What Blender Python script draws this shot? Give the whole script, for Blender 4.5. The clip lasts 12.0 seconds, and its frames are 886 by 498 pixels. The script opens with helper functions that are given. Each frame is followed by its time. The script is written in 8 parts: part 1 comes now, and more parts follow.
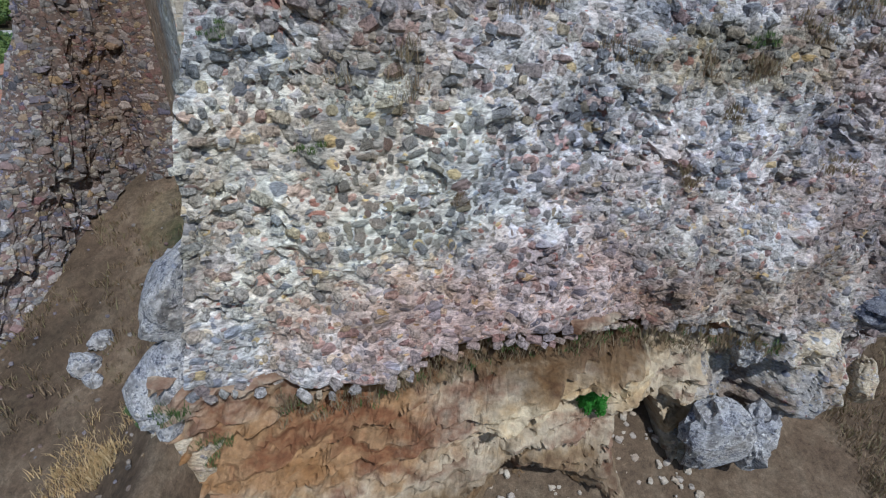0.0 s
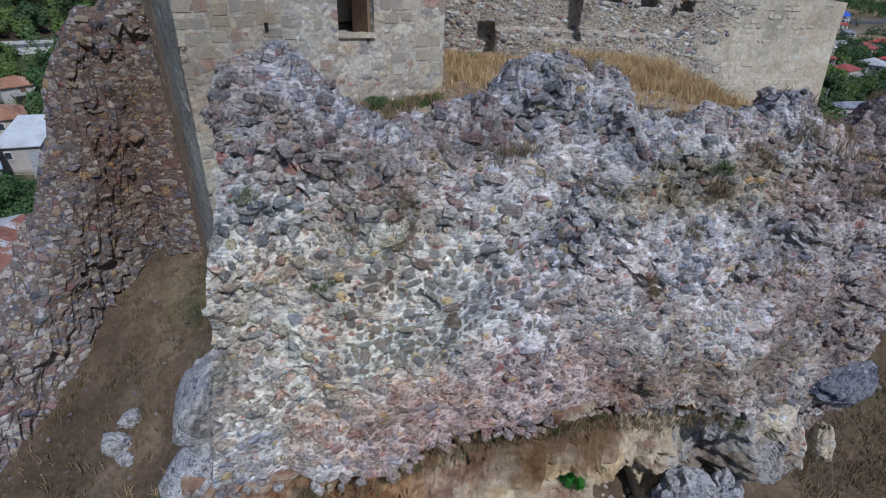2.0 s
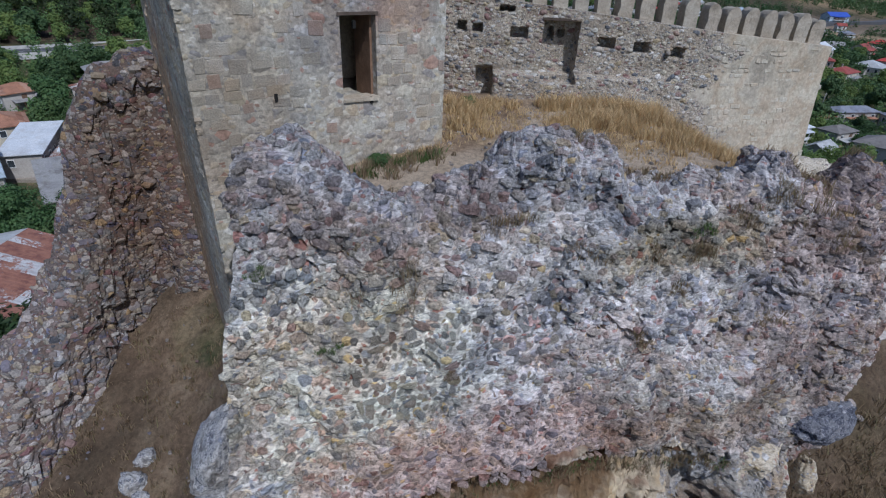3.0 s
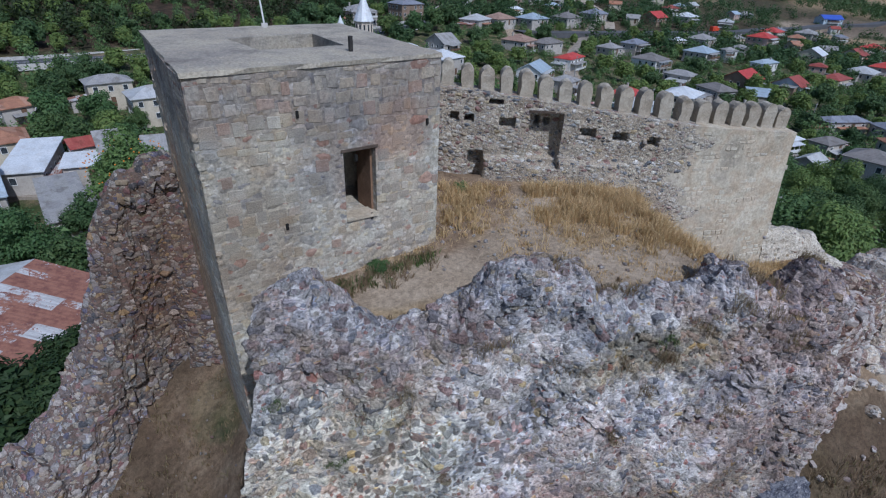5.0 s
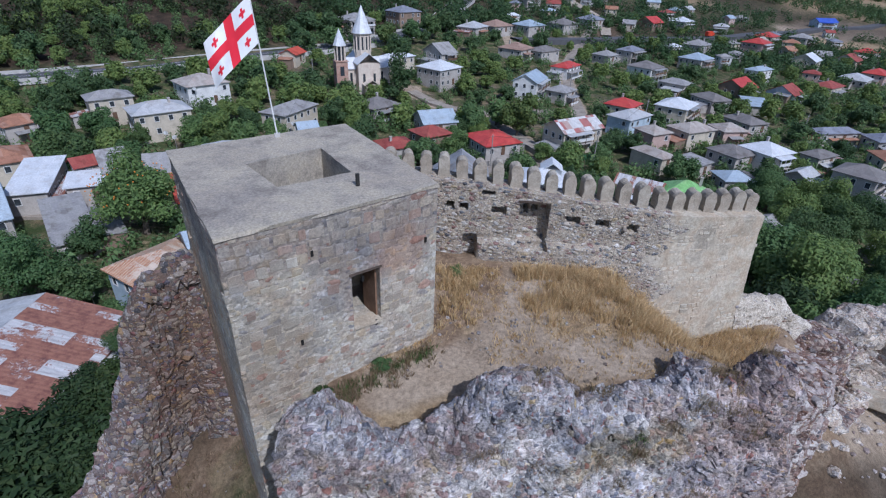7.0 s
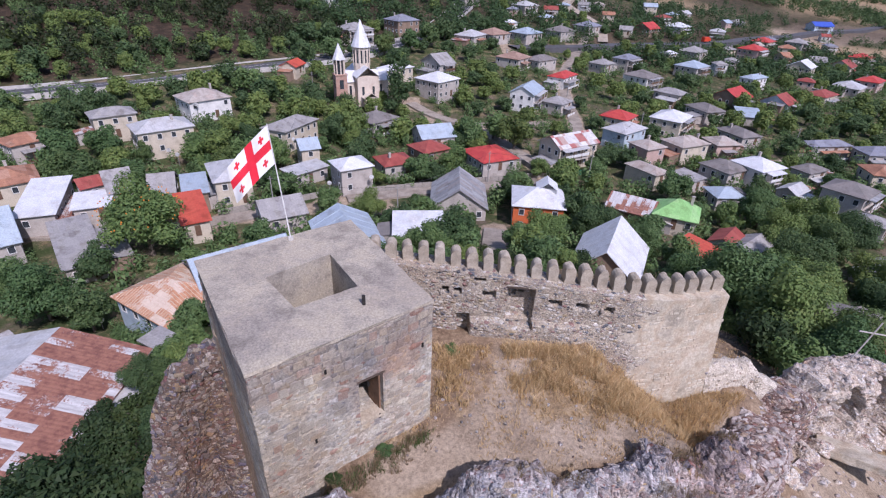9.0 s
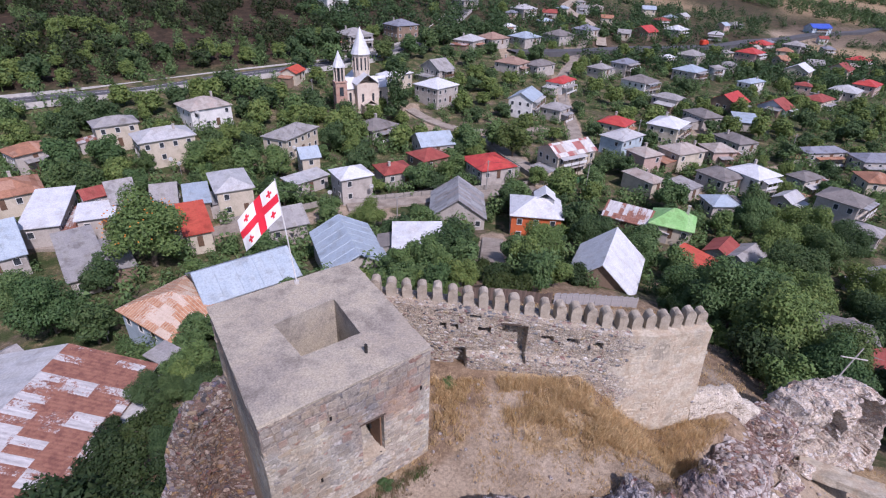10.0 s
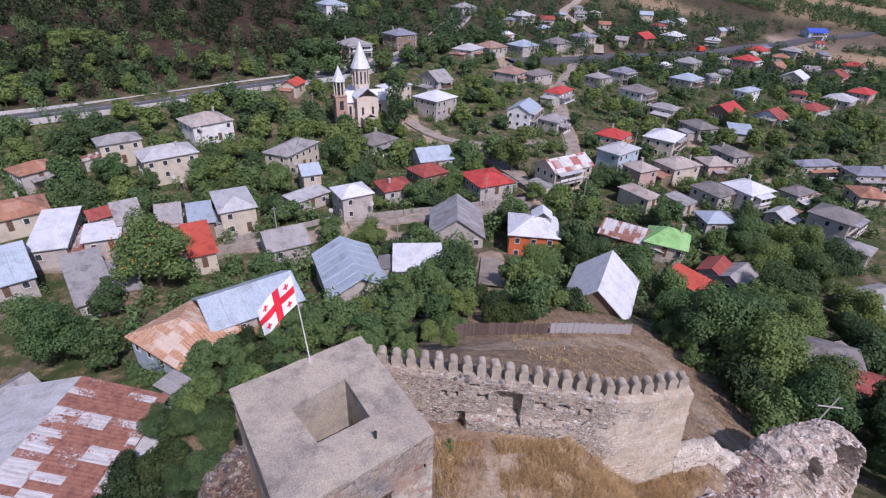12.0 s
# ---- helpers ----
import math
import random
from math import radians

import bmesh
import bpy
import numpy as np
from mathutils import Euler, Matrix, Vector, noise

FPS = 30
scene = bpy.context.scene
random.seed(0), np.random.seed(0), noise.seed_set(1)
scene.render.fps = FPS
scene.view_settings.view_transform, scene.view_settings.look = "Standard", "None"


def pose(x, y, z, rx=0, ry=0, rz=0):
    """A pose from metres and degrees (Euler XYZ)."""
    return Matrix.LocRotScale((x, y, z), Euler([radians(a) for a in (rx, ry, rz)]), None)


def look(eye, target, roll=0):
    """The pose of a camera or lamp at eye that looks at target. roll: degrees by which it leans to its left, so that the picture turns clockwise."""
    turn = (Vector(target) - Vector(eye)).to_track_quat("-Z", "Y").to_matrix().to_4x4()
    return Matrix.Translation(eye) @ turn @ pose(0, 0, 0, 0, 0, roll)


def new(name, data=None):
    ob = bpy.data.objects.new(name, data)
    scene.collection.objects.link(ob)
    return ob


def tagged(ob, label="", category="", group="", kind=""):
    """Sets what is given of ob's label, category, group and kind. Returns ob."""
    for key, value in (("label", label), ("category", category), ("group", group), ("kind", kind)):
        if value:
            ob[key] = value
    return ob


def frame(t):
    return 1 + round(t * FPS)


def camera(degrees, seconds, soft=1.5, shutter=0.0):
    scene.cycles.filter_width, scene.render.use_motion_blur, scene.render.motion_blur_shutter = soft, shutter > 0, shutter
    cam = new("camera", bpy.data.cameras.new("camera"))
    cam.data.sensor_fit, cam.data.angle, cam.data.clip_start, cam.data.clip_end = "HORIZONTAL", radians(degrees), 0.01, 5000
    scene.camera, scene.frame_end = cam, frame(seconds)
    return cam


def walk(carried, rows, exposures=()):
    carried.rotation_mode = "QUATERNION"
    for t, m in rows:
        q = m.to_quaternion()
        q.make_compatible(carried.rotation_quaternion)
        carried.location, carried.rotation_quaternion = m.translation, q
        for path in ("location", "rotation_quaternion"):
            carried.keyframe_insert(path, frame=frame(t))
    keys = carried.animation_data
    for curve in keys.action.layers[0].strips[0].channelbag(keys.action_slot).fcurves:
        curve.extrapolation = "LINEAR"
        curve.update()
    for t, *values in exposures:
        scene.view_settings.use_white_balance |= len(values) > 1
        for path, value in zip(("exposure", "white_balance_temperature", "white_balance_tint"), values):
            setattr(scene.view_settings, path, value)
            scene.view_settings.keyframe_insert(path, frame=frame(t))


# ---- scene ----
cam = camera(81.4, 12.0, soft=1.2)
METRES, EYE, TILT, LEAN, TURN = 22.0, 10.0, -29.0, -2.0, 0.0
ROWS = [
    (0.0, 0.0, 0.0, 0.0, 0.0, -0.0, 0.0),
    (0.5, -0.0042, -0.0176, 0.0195, -0.06, 0.02, 0.07),
    (1.0, -0.0048, -0.0319, 0.0431, -0.07, 0.03, 0.12),
    (1.5, 0.0002, -0.0449, 0.0717, -0.1, -0.02, 0.14),
    (2.0, 0.0041, -0.0596, 0.1019, -0.14, -0.05, 0.15),
    (2.5, 0.0023, -0.0746, 0.1322, -0.15, -0.13, 0.17),
    (3.0, 0.0042, -0.0908, 0.1617, -0.19, -0.18, 0.18),
    (5.0, 0.0092, -0.1566, 0.2914, -0.52, -0.36, 0.3),
    (5.5, 0.0076, -0.1743, 0.3246, -0.56, -0.4, 0.34),
    (6.0, 0.0086, -0.1923, 0.3601, -0.59, -0.44, 0.37),
    (6.5, 0.0093, -0.2133, 0.3972, -0.67, -0.48, 0.43),
    (7.0, 0.0112, -0.2346, 0.4393, -0.75, -0.51, 0.46),
    (9.0, 0.0178, -0.338, 0.6096, -0.88, -0.72, 0.56),
    (9.5, 0.0184, -0.3683, 0.6522, -0.9, -0.77, 0.59),
    (10.0, 0.0226, -0.3945, 0.6953, -0.92, -0.79, 0.64),
    (10.5, 0.0228, -0.4176, 0.7385, -0.95, -0.82, 0.67),
    (11.0, 0.0207, -0.4396, 0.7827, -0.98, -0.86, 0.7),
    (11.5, 0.0205, -0.4592, 0.8275, -1.03, -0.88, 0.7),
    (12.0, 0.0185, -0.4837, 0.8711, -1.05, -0.91, 0.76),
]
walk(cam, [(t, pose(0, 0, EYE, TILT, LEAN, TURN) @ pose(METRES * x, METRES * y, METRES * z, 90 + pitch, roll, yaw)) for t, x, y, z, yaw, pitch, roll in ROWS],
     exposures=[(0.0, -0.15, 5450, 8), (2.5, -0.45, 5400, 12), (5.0, -0.4, 5280, 12), (6.0, -0.3, 5230, 13), (7.0, -0.2, 5280, 16), (9.0, 0.16, 5780, 29), (12.0, 0.07, 5880, 31)])

# world and sun
SUN_AZ, SUN_EL = Vector((0.48, -0.88, 0)).normalized(), radians(50)
to_sun = Vector((SUN_AZ.x * math.cos(SUN_EL), SUN_AZ.y * math.cos(SUN_EL), math.sin(SUN_EL)))
world = bpy.data.worlds.new("world")
scene.world = world
world.use_nodes = True
sky = world.node_tree.nodes.new("ShaderNodeTexSky")
sky.sky_type, sky.sun_disc = "NISHITA", False
sky.sun_elevation, sky.sun_rotation = SUN_EL, math.atan2(SUN_AZ.x, SUN_AZ.y)
background = world.node_tree.nodes["Background"]
background.inputs["Strength"].default_value = 0.12
world.node_tree.links.new(sky.outputs["Color"], background.inputs["Color"])
sun_data = bpy.data.lights.new("sun", "SUN")
sun_data.energy, sun_data.angle, sun_data.color = 4.2, radians(0.6), (1.0, 0.95, 0.87)
sun = new("sun", sun_data)
sun.matrix_world = look((30, -40, 90), Vector((30, -40, 90)) - to_sun)

# materials
def node(nt, kind, **sockets):
    n = nt.nodes.new(kind)
    for key, value in sockets.items():
        n.inputs[key].default_value = value
    return n


def ramp(nt, fac, stops, mode="LINEAR"):
    n = nt.nodes.new("ShaderNodeValToRGB")
    n.color_ramp.interpolation = mode
    el = n.color_ramp.elements
    while len(el) < len(stops):
        el.new(0.5)
    for e, (p, c) in zip(el, stops):
        e.position, e.color = p, (*c, 1)
    nt.links.new(fac, n.inputs["Fac"])
    return n.outputs["Color"]


def even(colours, lo=0.0, hi=1.0):
    n = max(1, len(colours) - 1)
    return [(lo + (hi - lo) * i / n, c) for i, c in enumerate(colours)]


def steps(colours):
    return [(i / len(colours), c) for i, c in enumerate(colours)]


def blend(nt, kind, fac, a, b):
    n = nt.nodes.new("ShaderNodeMix")
    n.data_type, n.blend_type = "RGBA", kind
    if isinstance(fac, float):
        n.inputs[0].default_value = fac
    else:
        nt.links.new(fac, n.inputs[0])
    nt.links.new(a, n.inputs[6])
    nt.links.new(b, n.inputs[7])
    return n.outputs[2]


def noise_out(nt, vec, scale, detail=5.0, rough=0.6):
    n = node(nt, "ShaderNodeTexNoise", Scale=scale, Detail=detail, Roughness=rough)
    nt.links.new(vec, n.inputs["Vector"])
    return n.outputs["Fac"]


def zoned(nt, colour, zones):
    """Ragged tinted patches, another stone and stains among them: (centre, radii, tint, blend mode and strength)."""
    if not zones:
        return colour
    place = nt.nodes.new("ShaderNodeNewGeometry").outputs["Position"]
    drip = nt.nodes.new("ShaderNodeVectorMath")
    drip.operation = "MULTIPLY"
    nt.links.new(place, drip.inputs[0])
    drip.inputs[1].default_value = (1.3, 1.3, 0.8)
    ragged = noise_out(nt, drip.outputs[0], 1.0, 6, 0.65)
    for centre, radii, tint, mode, strength in zones:
        off = nt.nodes.new("ShaderNodeVectorMath")
        off.operation = "SUBTRACT"
        nt.links.new(place, off.inputs[0])
        off.inputs[1].default_value = centre
        div = nt.nodes.new("ShaderNodeVectorMath")
        div.operation = "DIVIDE"
        nt.links.new(off.outputs[0], div.inputs[0])
        div.inputs[1].default_value = radii
        far = nt.nodes.new("ShaderNodeVectorMath")
        far.operation = "LENGTH"
        nt.links.new(div.outputs[0], far.inputs[0])
        add = nt.nodes.new("ShaderNodeMath")
        add.operation = "MULTIPLY_ADD"
        nt.links.new(ragged, add.inputs[0])
        add.inputs[1].default_value = 1.5
        nt.links.new(far.outputs["Value"], add.inputs[2])
        mask = nt.nodes.new("ShaderNodeMapRange")
        mask.inputs["From Min"].default_value, mask.inputs["From Max"].default_value = 1.85, 1.35
        mask.inputs["To Max"].default_value = strength
        nt.links.new(add.outputs[0], mask.inputs["Value"])
        flat = nt.nodes.new("ShaderNodeRGB")
        flat.outputs[0].default_value = (*tint, 1)
        colour = blend(nt, mode, mask.outputs["Result"], colour, flat.outputs[0])
    return colour


def material(name, colours, scale, rough=0.9, metal=0.0, bump=0.4, depth=0.03, fine=6.0, pick=None, choices=(), share=0.75, sheet=None, grain=0.35, bedding=None, tints=None, tint_scale=0.35, zones=()):
    """Noise between colours at one scale, grain at a finer one, relief from both. pick: 'object' or 'island' takes one of choices for each piece; sheet: (x, y) metres of metal sheets."""
    m = bpy.data.materials.new(name)
    m.use_nodes = True
    nt = m.node_tree
    bsdf = nt.nodes["Principled BSDF"]
    coord = nt.nodes.new("ShaderNodeTexCoord").outputs["Object"]
    plain = coord
    if bedding:
        mp = nt.nodes.new("ShaderNodeMapping")
        mp.inputs["Rotation"].default_value, mp.inputs["Scale"].default_value = bedding
        nt.links.new(coord, mp.inputs["Vector"])
        coord = mp.outputs["Vector"]
    if pick == "object" or sheet:
        info = nt.nodes.new("ShaderNodeObjectInfo")
        shift = node(nt, "ShaderNodeVectorMath")
        shift.operation = "MULTIPLY_ADD"
        nt.links.new(info.outputs["Random"], shift.inputs[0])
        shift.inputs[1].default_value = (37.0, 17.0, 53.0)
        nt.links.new(coord, shift.inputs[2])
        coord = shift.outputs[0]
    big = noise_out(nt, coord, scale)
    colour = ramp(nt, big, even(colours, 0.3, 0.7))
    if pick:
        rnd = nt.nodes.new("ShaderNodeObjectInfo").outputs["Random"] if pick == "object" else nt.nodes.new("ShaderNodeNewGeometry").outputs["Random Per Island"]
        colour = blend(nt, "MIX", share, colour, ramp(nt, rnd, steps(choices), "CONSTANT"))
    if sheet:
        cut = node(nt, "ShaderNodeVectorMath")
        cut.operation = "DIVIDE"
        nt.links.new(coord, cut.inputs[0])
        cut.inputs[1].default_value = (sheet[0], sheet[1], 50.0)
        floor_n = nt.nodes.new("ShaderNodeVectorMath")
        floor_n.operation = "FLOOR"
        nt.links.new(cut.outputs[0], floor_n.inputs[0])
        white = nt.nodes.new("ShaderNodeTexWhiteNoise")
        nt.links.new(floor_n.outputs[0], white.inputs["Vector"])
        colour = blend(nt, "MIX", share, colour, ramp(nt, white.outputs["Value"], steps(choices or colours), "CONSTANT"))
    if tints:
        place = nt.nodes.new("ShaderNodeNewGeometry").outputs["Position"]
        colour = blend(nt, "MULTIPLY", 1.0, colour, ramp(nt, noise_out(nt, place, tint_scale, 3), even(tints, 0.32, 0.68)))
    colour = zoned(nt, colour, zones)
    small = noise_out(nt, plain if bedding else coord, scale * fine, 6.0, 0.7)
    grit = ramp(nt, small, [(0.25, (1 - grain,) * 3), (0.75, (1 + grain * 0.5,) * 3)])
    colour = blend(nt, "MULTIPLY", 1.0, colour, grit)
    nt.links.new(colour, bsdf.inputs["Base Color"])
    bsdf.inputs["Metallic"].default_value = metal
    r = nt.nodes.new("ShaderNodeMapRange")
    r.inputs["To Min"].default_value, r.inputs["To Max"].default_value = max(0.05, rough - 0.12), min(1.0, rough + 0.1)
    nt.links.new(small, r.inputs["Value"])
    nt.links.new(r.outputs["Result"], bsdf.inputs["Roughness"])
    bsdf.inputs["Specular IOR Level"].default_value = 0.25
    height = small
    if sheet:
        ribs = node(nt, "ShaderNodeTexWave", Scale=0.62)
        ribs.bands_direction = "X"
        nt.links.new(plain, ribs.inputs["Vector"])
        height = node(nt, "ShaderNodeMath").outputs[0]
        height.node.operation = "MULTIPLY_ADD"
        nt.links.new(ribs.outputs["Fac"], height.node.inputs[0])
        height.node.inputs[1].default_value = 2.2
        nt.links.new(small, height.node.inputs[2])
    if bump:
        b = node(nt, "ShaderNodeBump", Strength=bump, Distance=depth)
        nt.links.new(height, b.inputs["Height"])
        nt.links.new(b.outputs["Normal"], bsdf.inputs["Normal"])
    return m


STONES = ((0.40, 0.38, 0.35), (0.58, 0.56, 0.53), (0.24, 0.25, 0.26), (0.46, 0.42, 0.34), (0.44, 0.39, 0.33), (0.17, 0.18, 0.20), (0.50, 0.47, 0.41), (0.33, 0.25, 0.21),
          (0.30, 0.31, 0.31), (0.43, 0.36, 0.24), (0.27, 0.23, 0.22), (0.52, 0.50, 0.46), (0.31, 0.225, 0.20), (0.38, 0.37, 0.35), (0.13, 0.135, 0.15), (0.50, 0.46, 0.37), (0.44, 0.43, 0.41), (0.62, 0.60, 0.57), (0.29, 0.185, 0.17), (0.56, 0.54, 0.48))


def rubble(name, bed, stones, scale, fill=0.42, tints=None, tint_scale=0.35, bump=1.0, depth=0.05, zones=(), layered=False, dark=0.30):
    """Mortar with small stones set in it: cells of two sizes, each stone its own colour, the bed between them."""
    m = bpy.data.materials.new(name)
    m.use_nodes = True
    nt = m.node_tree
    bsdf = nt.nodes["Principled BSDF"]
    coord = nt.nodes.new("ShaderNodeTexCoord").outputs["Object"]
    warp = node(nt, "ShaderNodeTexNoise", Scale=scale * 0.6, Detail=4.0)
    nt.links.new(coord, warp.inputs["Vector"])
    mixv = nt.nodes.new("ShaderNodeVectorMath")
    mixv.operation = "MULTIPLY_ADD"
    nt.links.new(warp.outputs["Color"], mixv.inputs[0])
    mixv.inputs[1].default_value = (0.9 / scale,) * 3
    nt.links.new(coord, mixv.inputs[2])
    colour = ramp(nt, noise_out(nt, coord, scale * 0.5, 7, 0.75), even(bed, 0.3, 0.7))
    heights = []
    for k, (sc, cut) in enumerate(((scale * 2.3, fill * 0.9), (scale, fill))):
        v = node(nt, "ShaderNodeTexVoronoi", Scale=sc)
        squash = nt.nodes.new("ShaderNodeVectorMath")
        squash.operation = "MULTIPLY"
        nt.links.new(mixv.outputs[0], squash.inputs[0])
        squash.inputs[1].default_value = (1.0, 1.0, 1.5)
        nt.links.new(squash.outputs[0], v.inputs["Vector"])
        sep = nt.nodes.new("ShaderNodeSeparateColor")
        nt.links.new(v.outputs["Color"], sep.inputs["Color"])
        body = ramp(nt, sep.outputs[0], steps(stones), "CONSTANT")
        size = nt.nodes.new("ShaderNodeMath")
        size.operation = "MULTIPLY"
        nt.links.new(sep.outputs[1], size.inputs[0])
        size.inputs[1].default_value = cut * 2.0
        rim = nt.nodes.new("ShaderNodeMath")
        rim.operation = "SUBTRACT"
        nt.links.new(size.outputs[0], rim.inputs[0])
        nt.links.new(v.outputs["Distance"], rim.inputs[1])
        mask = nt.nodes.new("ShaderNodeMapRange")
        mask.inputs["From Min"].default_value, mask.inputs["From Max"].default_value = -0.02, 0.06
        nt.links.new(rim.outputs[0], mask.inputs["Value"])
        colour = blend(nt, "MIX", mask.outputs["Result"], colour, body)
        dome = nt.nodes.new("ShaderNodeMapRange")
        dome.inputs["From Min"].default_value, dome.inputs["From Max"].default_value = 0.0, 0.35
        dome.inputs["To Max"].default_value = 1.0 if k else 0.5
        nt.links.new(rim.outputs[0], dome.inputs["Value"])
        heights.append(dome.outputs["Result"])
    if tints:
        tone = ramp(nt, noise_out(nt, coord, tint_scale, 3), even(tints, 0.32, 0.68))
        colour = blend(nt, "MULTIPLY", 1.0, colour, tone)
    colour = zoned(nt, colour, zones)
    grain_at = coord
    if layered:
        flat = nt.nodes.new("ShaderNodeVectorMath")
        flat.operation = "MULTIPLY"
        nt.links.new(mixv.outputs[0], flat.inputs[0])
        flat.inputs[1].default_value = (0.5, 0.5, 1.7)
        grain_at = flat.outputs[0]
    fine = noise_out(nt, grain_at, scale * 4, 6, 0.75)
    colour = blend(nt, "MULTIPLY", 1.0, colour, ramp(nt, fine, [(0.30, (dark,) * 3), (0.68, (1.32,) * 3)]))
    nt.links.new(colour, bsdf.inputs["Base Color"])
    bsdf.inputs["Roughness"].default_value = 0.93
    bsdf.inputs["Specular IOR Level"].default_value = 0.2
    top = nt.nodes.new("ShaderNodeMath")
    top.operation = "MAXIMUM"
    nt.links.new(heights[0], top.inputs[0])
    nt.links.new(heights[1], top.inputs[1])
    add = nt.nodes.new("ShaderNodeMath")
    add.operation = "MULTIPLY_ADD"
    nt.links.new(fine, add.inputs[0])
    add.inputs[1].default_value = 0.7
    nt.links.new(top.outputs[0], add.inputs[2])
    b = node(nt, "ShaderNodeBump", Strength=bump, Distance=depth)
    nt.links.new(add.outputs[0], b.inputs["Height"])
    nt.links.new(b.outputs["Normal"], bsdf.inputs["Normal"])
    return m


PALE = ((0.50, 0.47, 0.43), (0.60, 0.58, 0.56), (0.42, 0.40, 0.39), (0.53, 0.46, 0.36), (0.52, 0.44, 0.37), (0.64, 0.62, 0.60), (0.38, 0.35, 0.33), (0.48, 0.37, 0.32), (0.56, 0.54, 0.50), (0.43, 0.30, 0.27), (0.32, 0.32, 0.35), (0.50, 0.39, 0.22), (0.56, 0.55, 0.57), (0.24, 0.24, 0.27), (0.36, 0.20, 0.17), (0.46, 0.43, 0.44))
GREYS = ((0.22, 0.23, 0.26), (0.32, 0.33, 0.37), (0.42, 0.40, 0.42), (0.15, 0.155, 0.18), (0.28, 0.27, 0.29), (0.38, 0.29, 0.26), (0.47, 0.46, 0.46), (0.27, 0.20, 0.19), (0.42, 0.37, 0.28), (0.34, 0.17, 0.14), (0.52, 0.50, 0.47), (0.40, 0.33, 0.33))
TINTS = ((0.64, 0.66, 0.71), (0.95, 0.95, 0.95), (1.22, 1.20, 1.18), (1.02, 0.91, 0.84), (0.70, 0.66, 0.63), (1.12, 1.09, 1.02))
# darker along the crest and at the east end, pink, cream and white between
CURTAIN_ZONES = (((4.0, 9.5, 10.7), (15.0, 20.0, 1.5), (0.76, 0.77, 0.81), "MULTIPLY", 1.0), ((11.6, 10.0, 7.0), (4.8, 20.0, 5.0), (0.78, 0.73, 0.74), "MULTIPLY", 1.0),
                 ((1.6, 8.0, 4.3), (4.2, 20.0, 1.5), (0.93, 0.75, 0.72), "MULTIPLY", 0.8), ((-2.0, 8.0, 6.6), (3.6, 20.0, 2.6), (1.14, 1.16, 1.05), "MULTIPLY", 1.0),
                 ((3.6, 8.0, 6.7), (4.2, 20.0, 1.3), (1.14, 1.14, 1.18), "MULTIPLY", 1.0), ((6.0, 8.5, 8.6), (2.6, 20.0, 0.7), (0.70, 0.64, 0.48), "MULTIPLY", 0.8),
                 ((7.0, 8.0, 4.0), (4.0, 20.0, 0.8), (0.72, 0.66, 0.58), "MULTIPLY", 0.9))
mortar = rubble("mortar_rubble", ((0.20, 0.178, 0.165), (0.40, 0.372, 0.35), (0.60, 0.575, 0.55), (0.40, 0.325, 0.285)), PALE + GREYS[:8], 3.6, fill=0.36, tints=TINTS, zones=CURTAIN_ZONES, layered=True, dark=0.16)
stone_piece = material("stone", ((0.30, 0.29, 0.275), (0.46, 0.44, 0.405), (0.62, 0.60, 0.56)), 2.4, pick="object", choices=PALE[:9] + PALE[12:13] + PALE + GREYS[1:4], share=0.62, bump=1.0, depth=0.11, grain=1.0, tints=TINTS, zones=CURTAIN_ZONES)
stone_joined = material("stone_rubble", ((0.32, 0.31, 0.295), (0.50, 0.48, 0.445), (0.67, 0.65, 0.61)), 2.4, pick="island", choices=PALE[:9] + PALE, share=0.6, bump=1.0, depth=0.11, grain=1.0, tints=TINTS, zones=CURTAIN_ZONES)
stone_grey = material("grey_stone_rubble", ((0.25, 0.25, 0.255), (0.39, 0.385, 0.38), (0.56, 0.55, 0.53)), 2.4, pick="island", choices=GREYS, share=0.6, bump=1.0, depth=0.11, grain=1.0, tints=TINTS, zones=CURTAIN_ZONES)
DARK = tuple(tuple(v * 0.58 for v in c) for c in STONES) + ((0.13, 0.13, 0.18), (0.20, 0.20, 0.255), (0.17, 0.10, 0.10), (0.29, 0.22, 0.13), (0.27, 0.265, 0.28), (0.10, 0.10, 0.13))
RUIN_ZONES = (((-9.0, 15.0, 7.5), (2.0, 3.2, 3.6), (0.86, 0.70, 0.60), "MULTIPLY", 0.7), ((-11.8, 10.5, 3.2), (2.8, 4.2, 3.0), (1.35, 1.37, 1.44), "MULTIPLY", 0.9), ((-11.4, 14.5, 7.0), (1.2, 4.2, 5.0), (1.2, 1.2, 1.26), "MULTIPLY", 0.8))
ruin_core = rubble("ruin_rubble", ((0.085, 0.073, 0.067), (0.15, 0.131, 0.12), (0.12, 0.088, 0.07), (0.21, 0.196, 0.196)), DARK, 4.0, tints=((0.75, 0.7, 0.66), (1.05, 1.0, 0.95), (0.98, 0.87, 0.79), (1.2, 1.2, 1.24)), zones=RUIN_ZONES)
ruin_stone = material("ruin_stone", ((0.15, 0.128, 0.11), (0.22, 0.198, 0.178)), 3.0, pick="island", choices=DARK, share=0.6, bump=0.7, grain=0.55, tints=((0.75, 0.7, 0.66), (1.05, 1.0, 0.95), (0.98, 0.87, 0.79), (1.2, 1.2, 1.24)), zones=RUIN_ZONES)
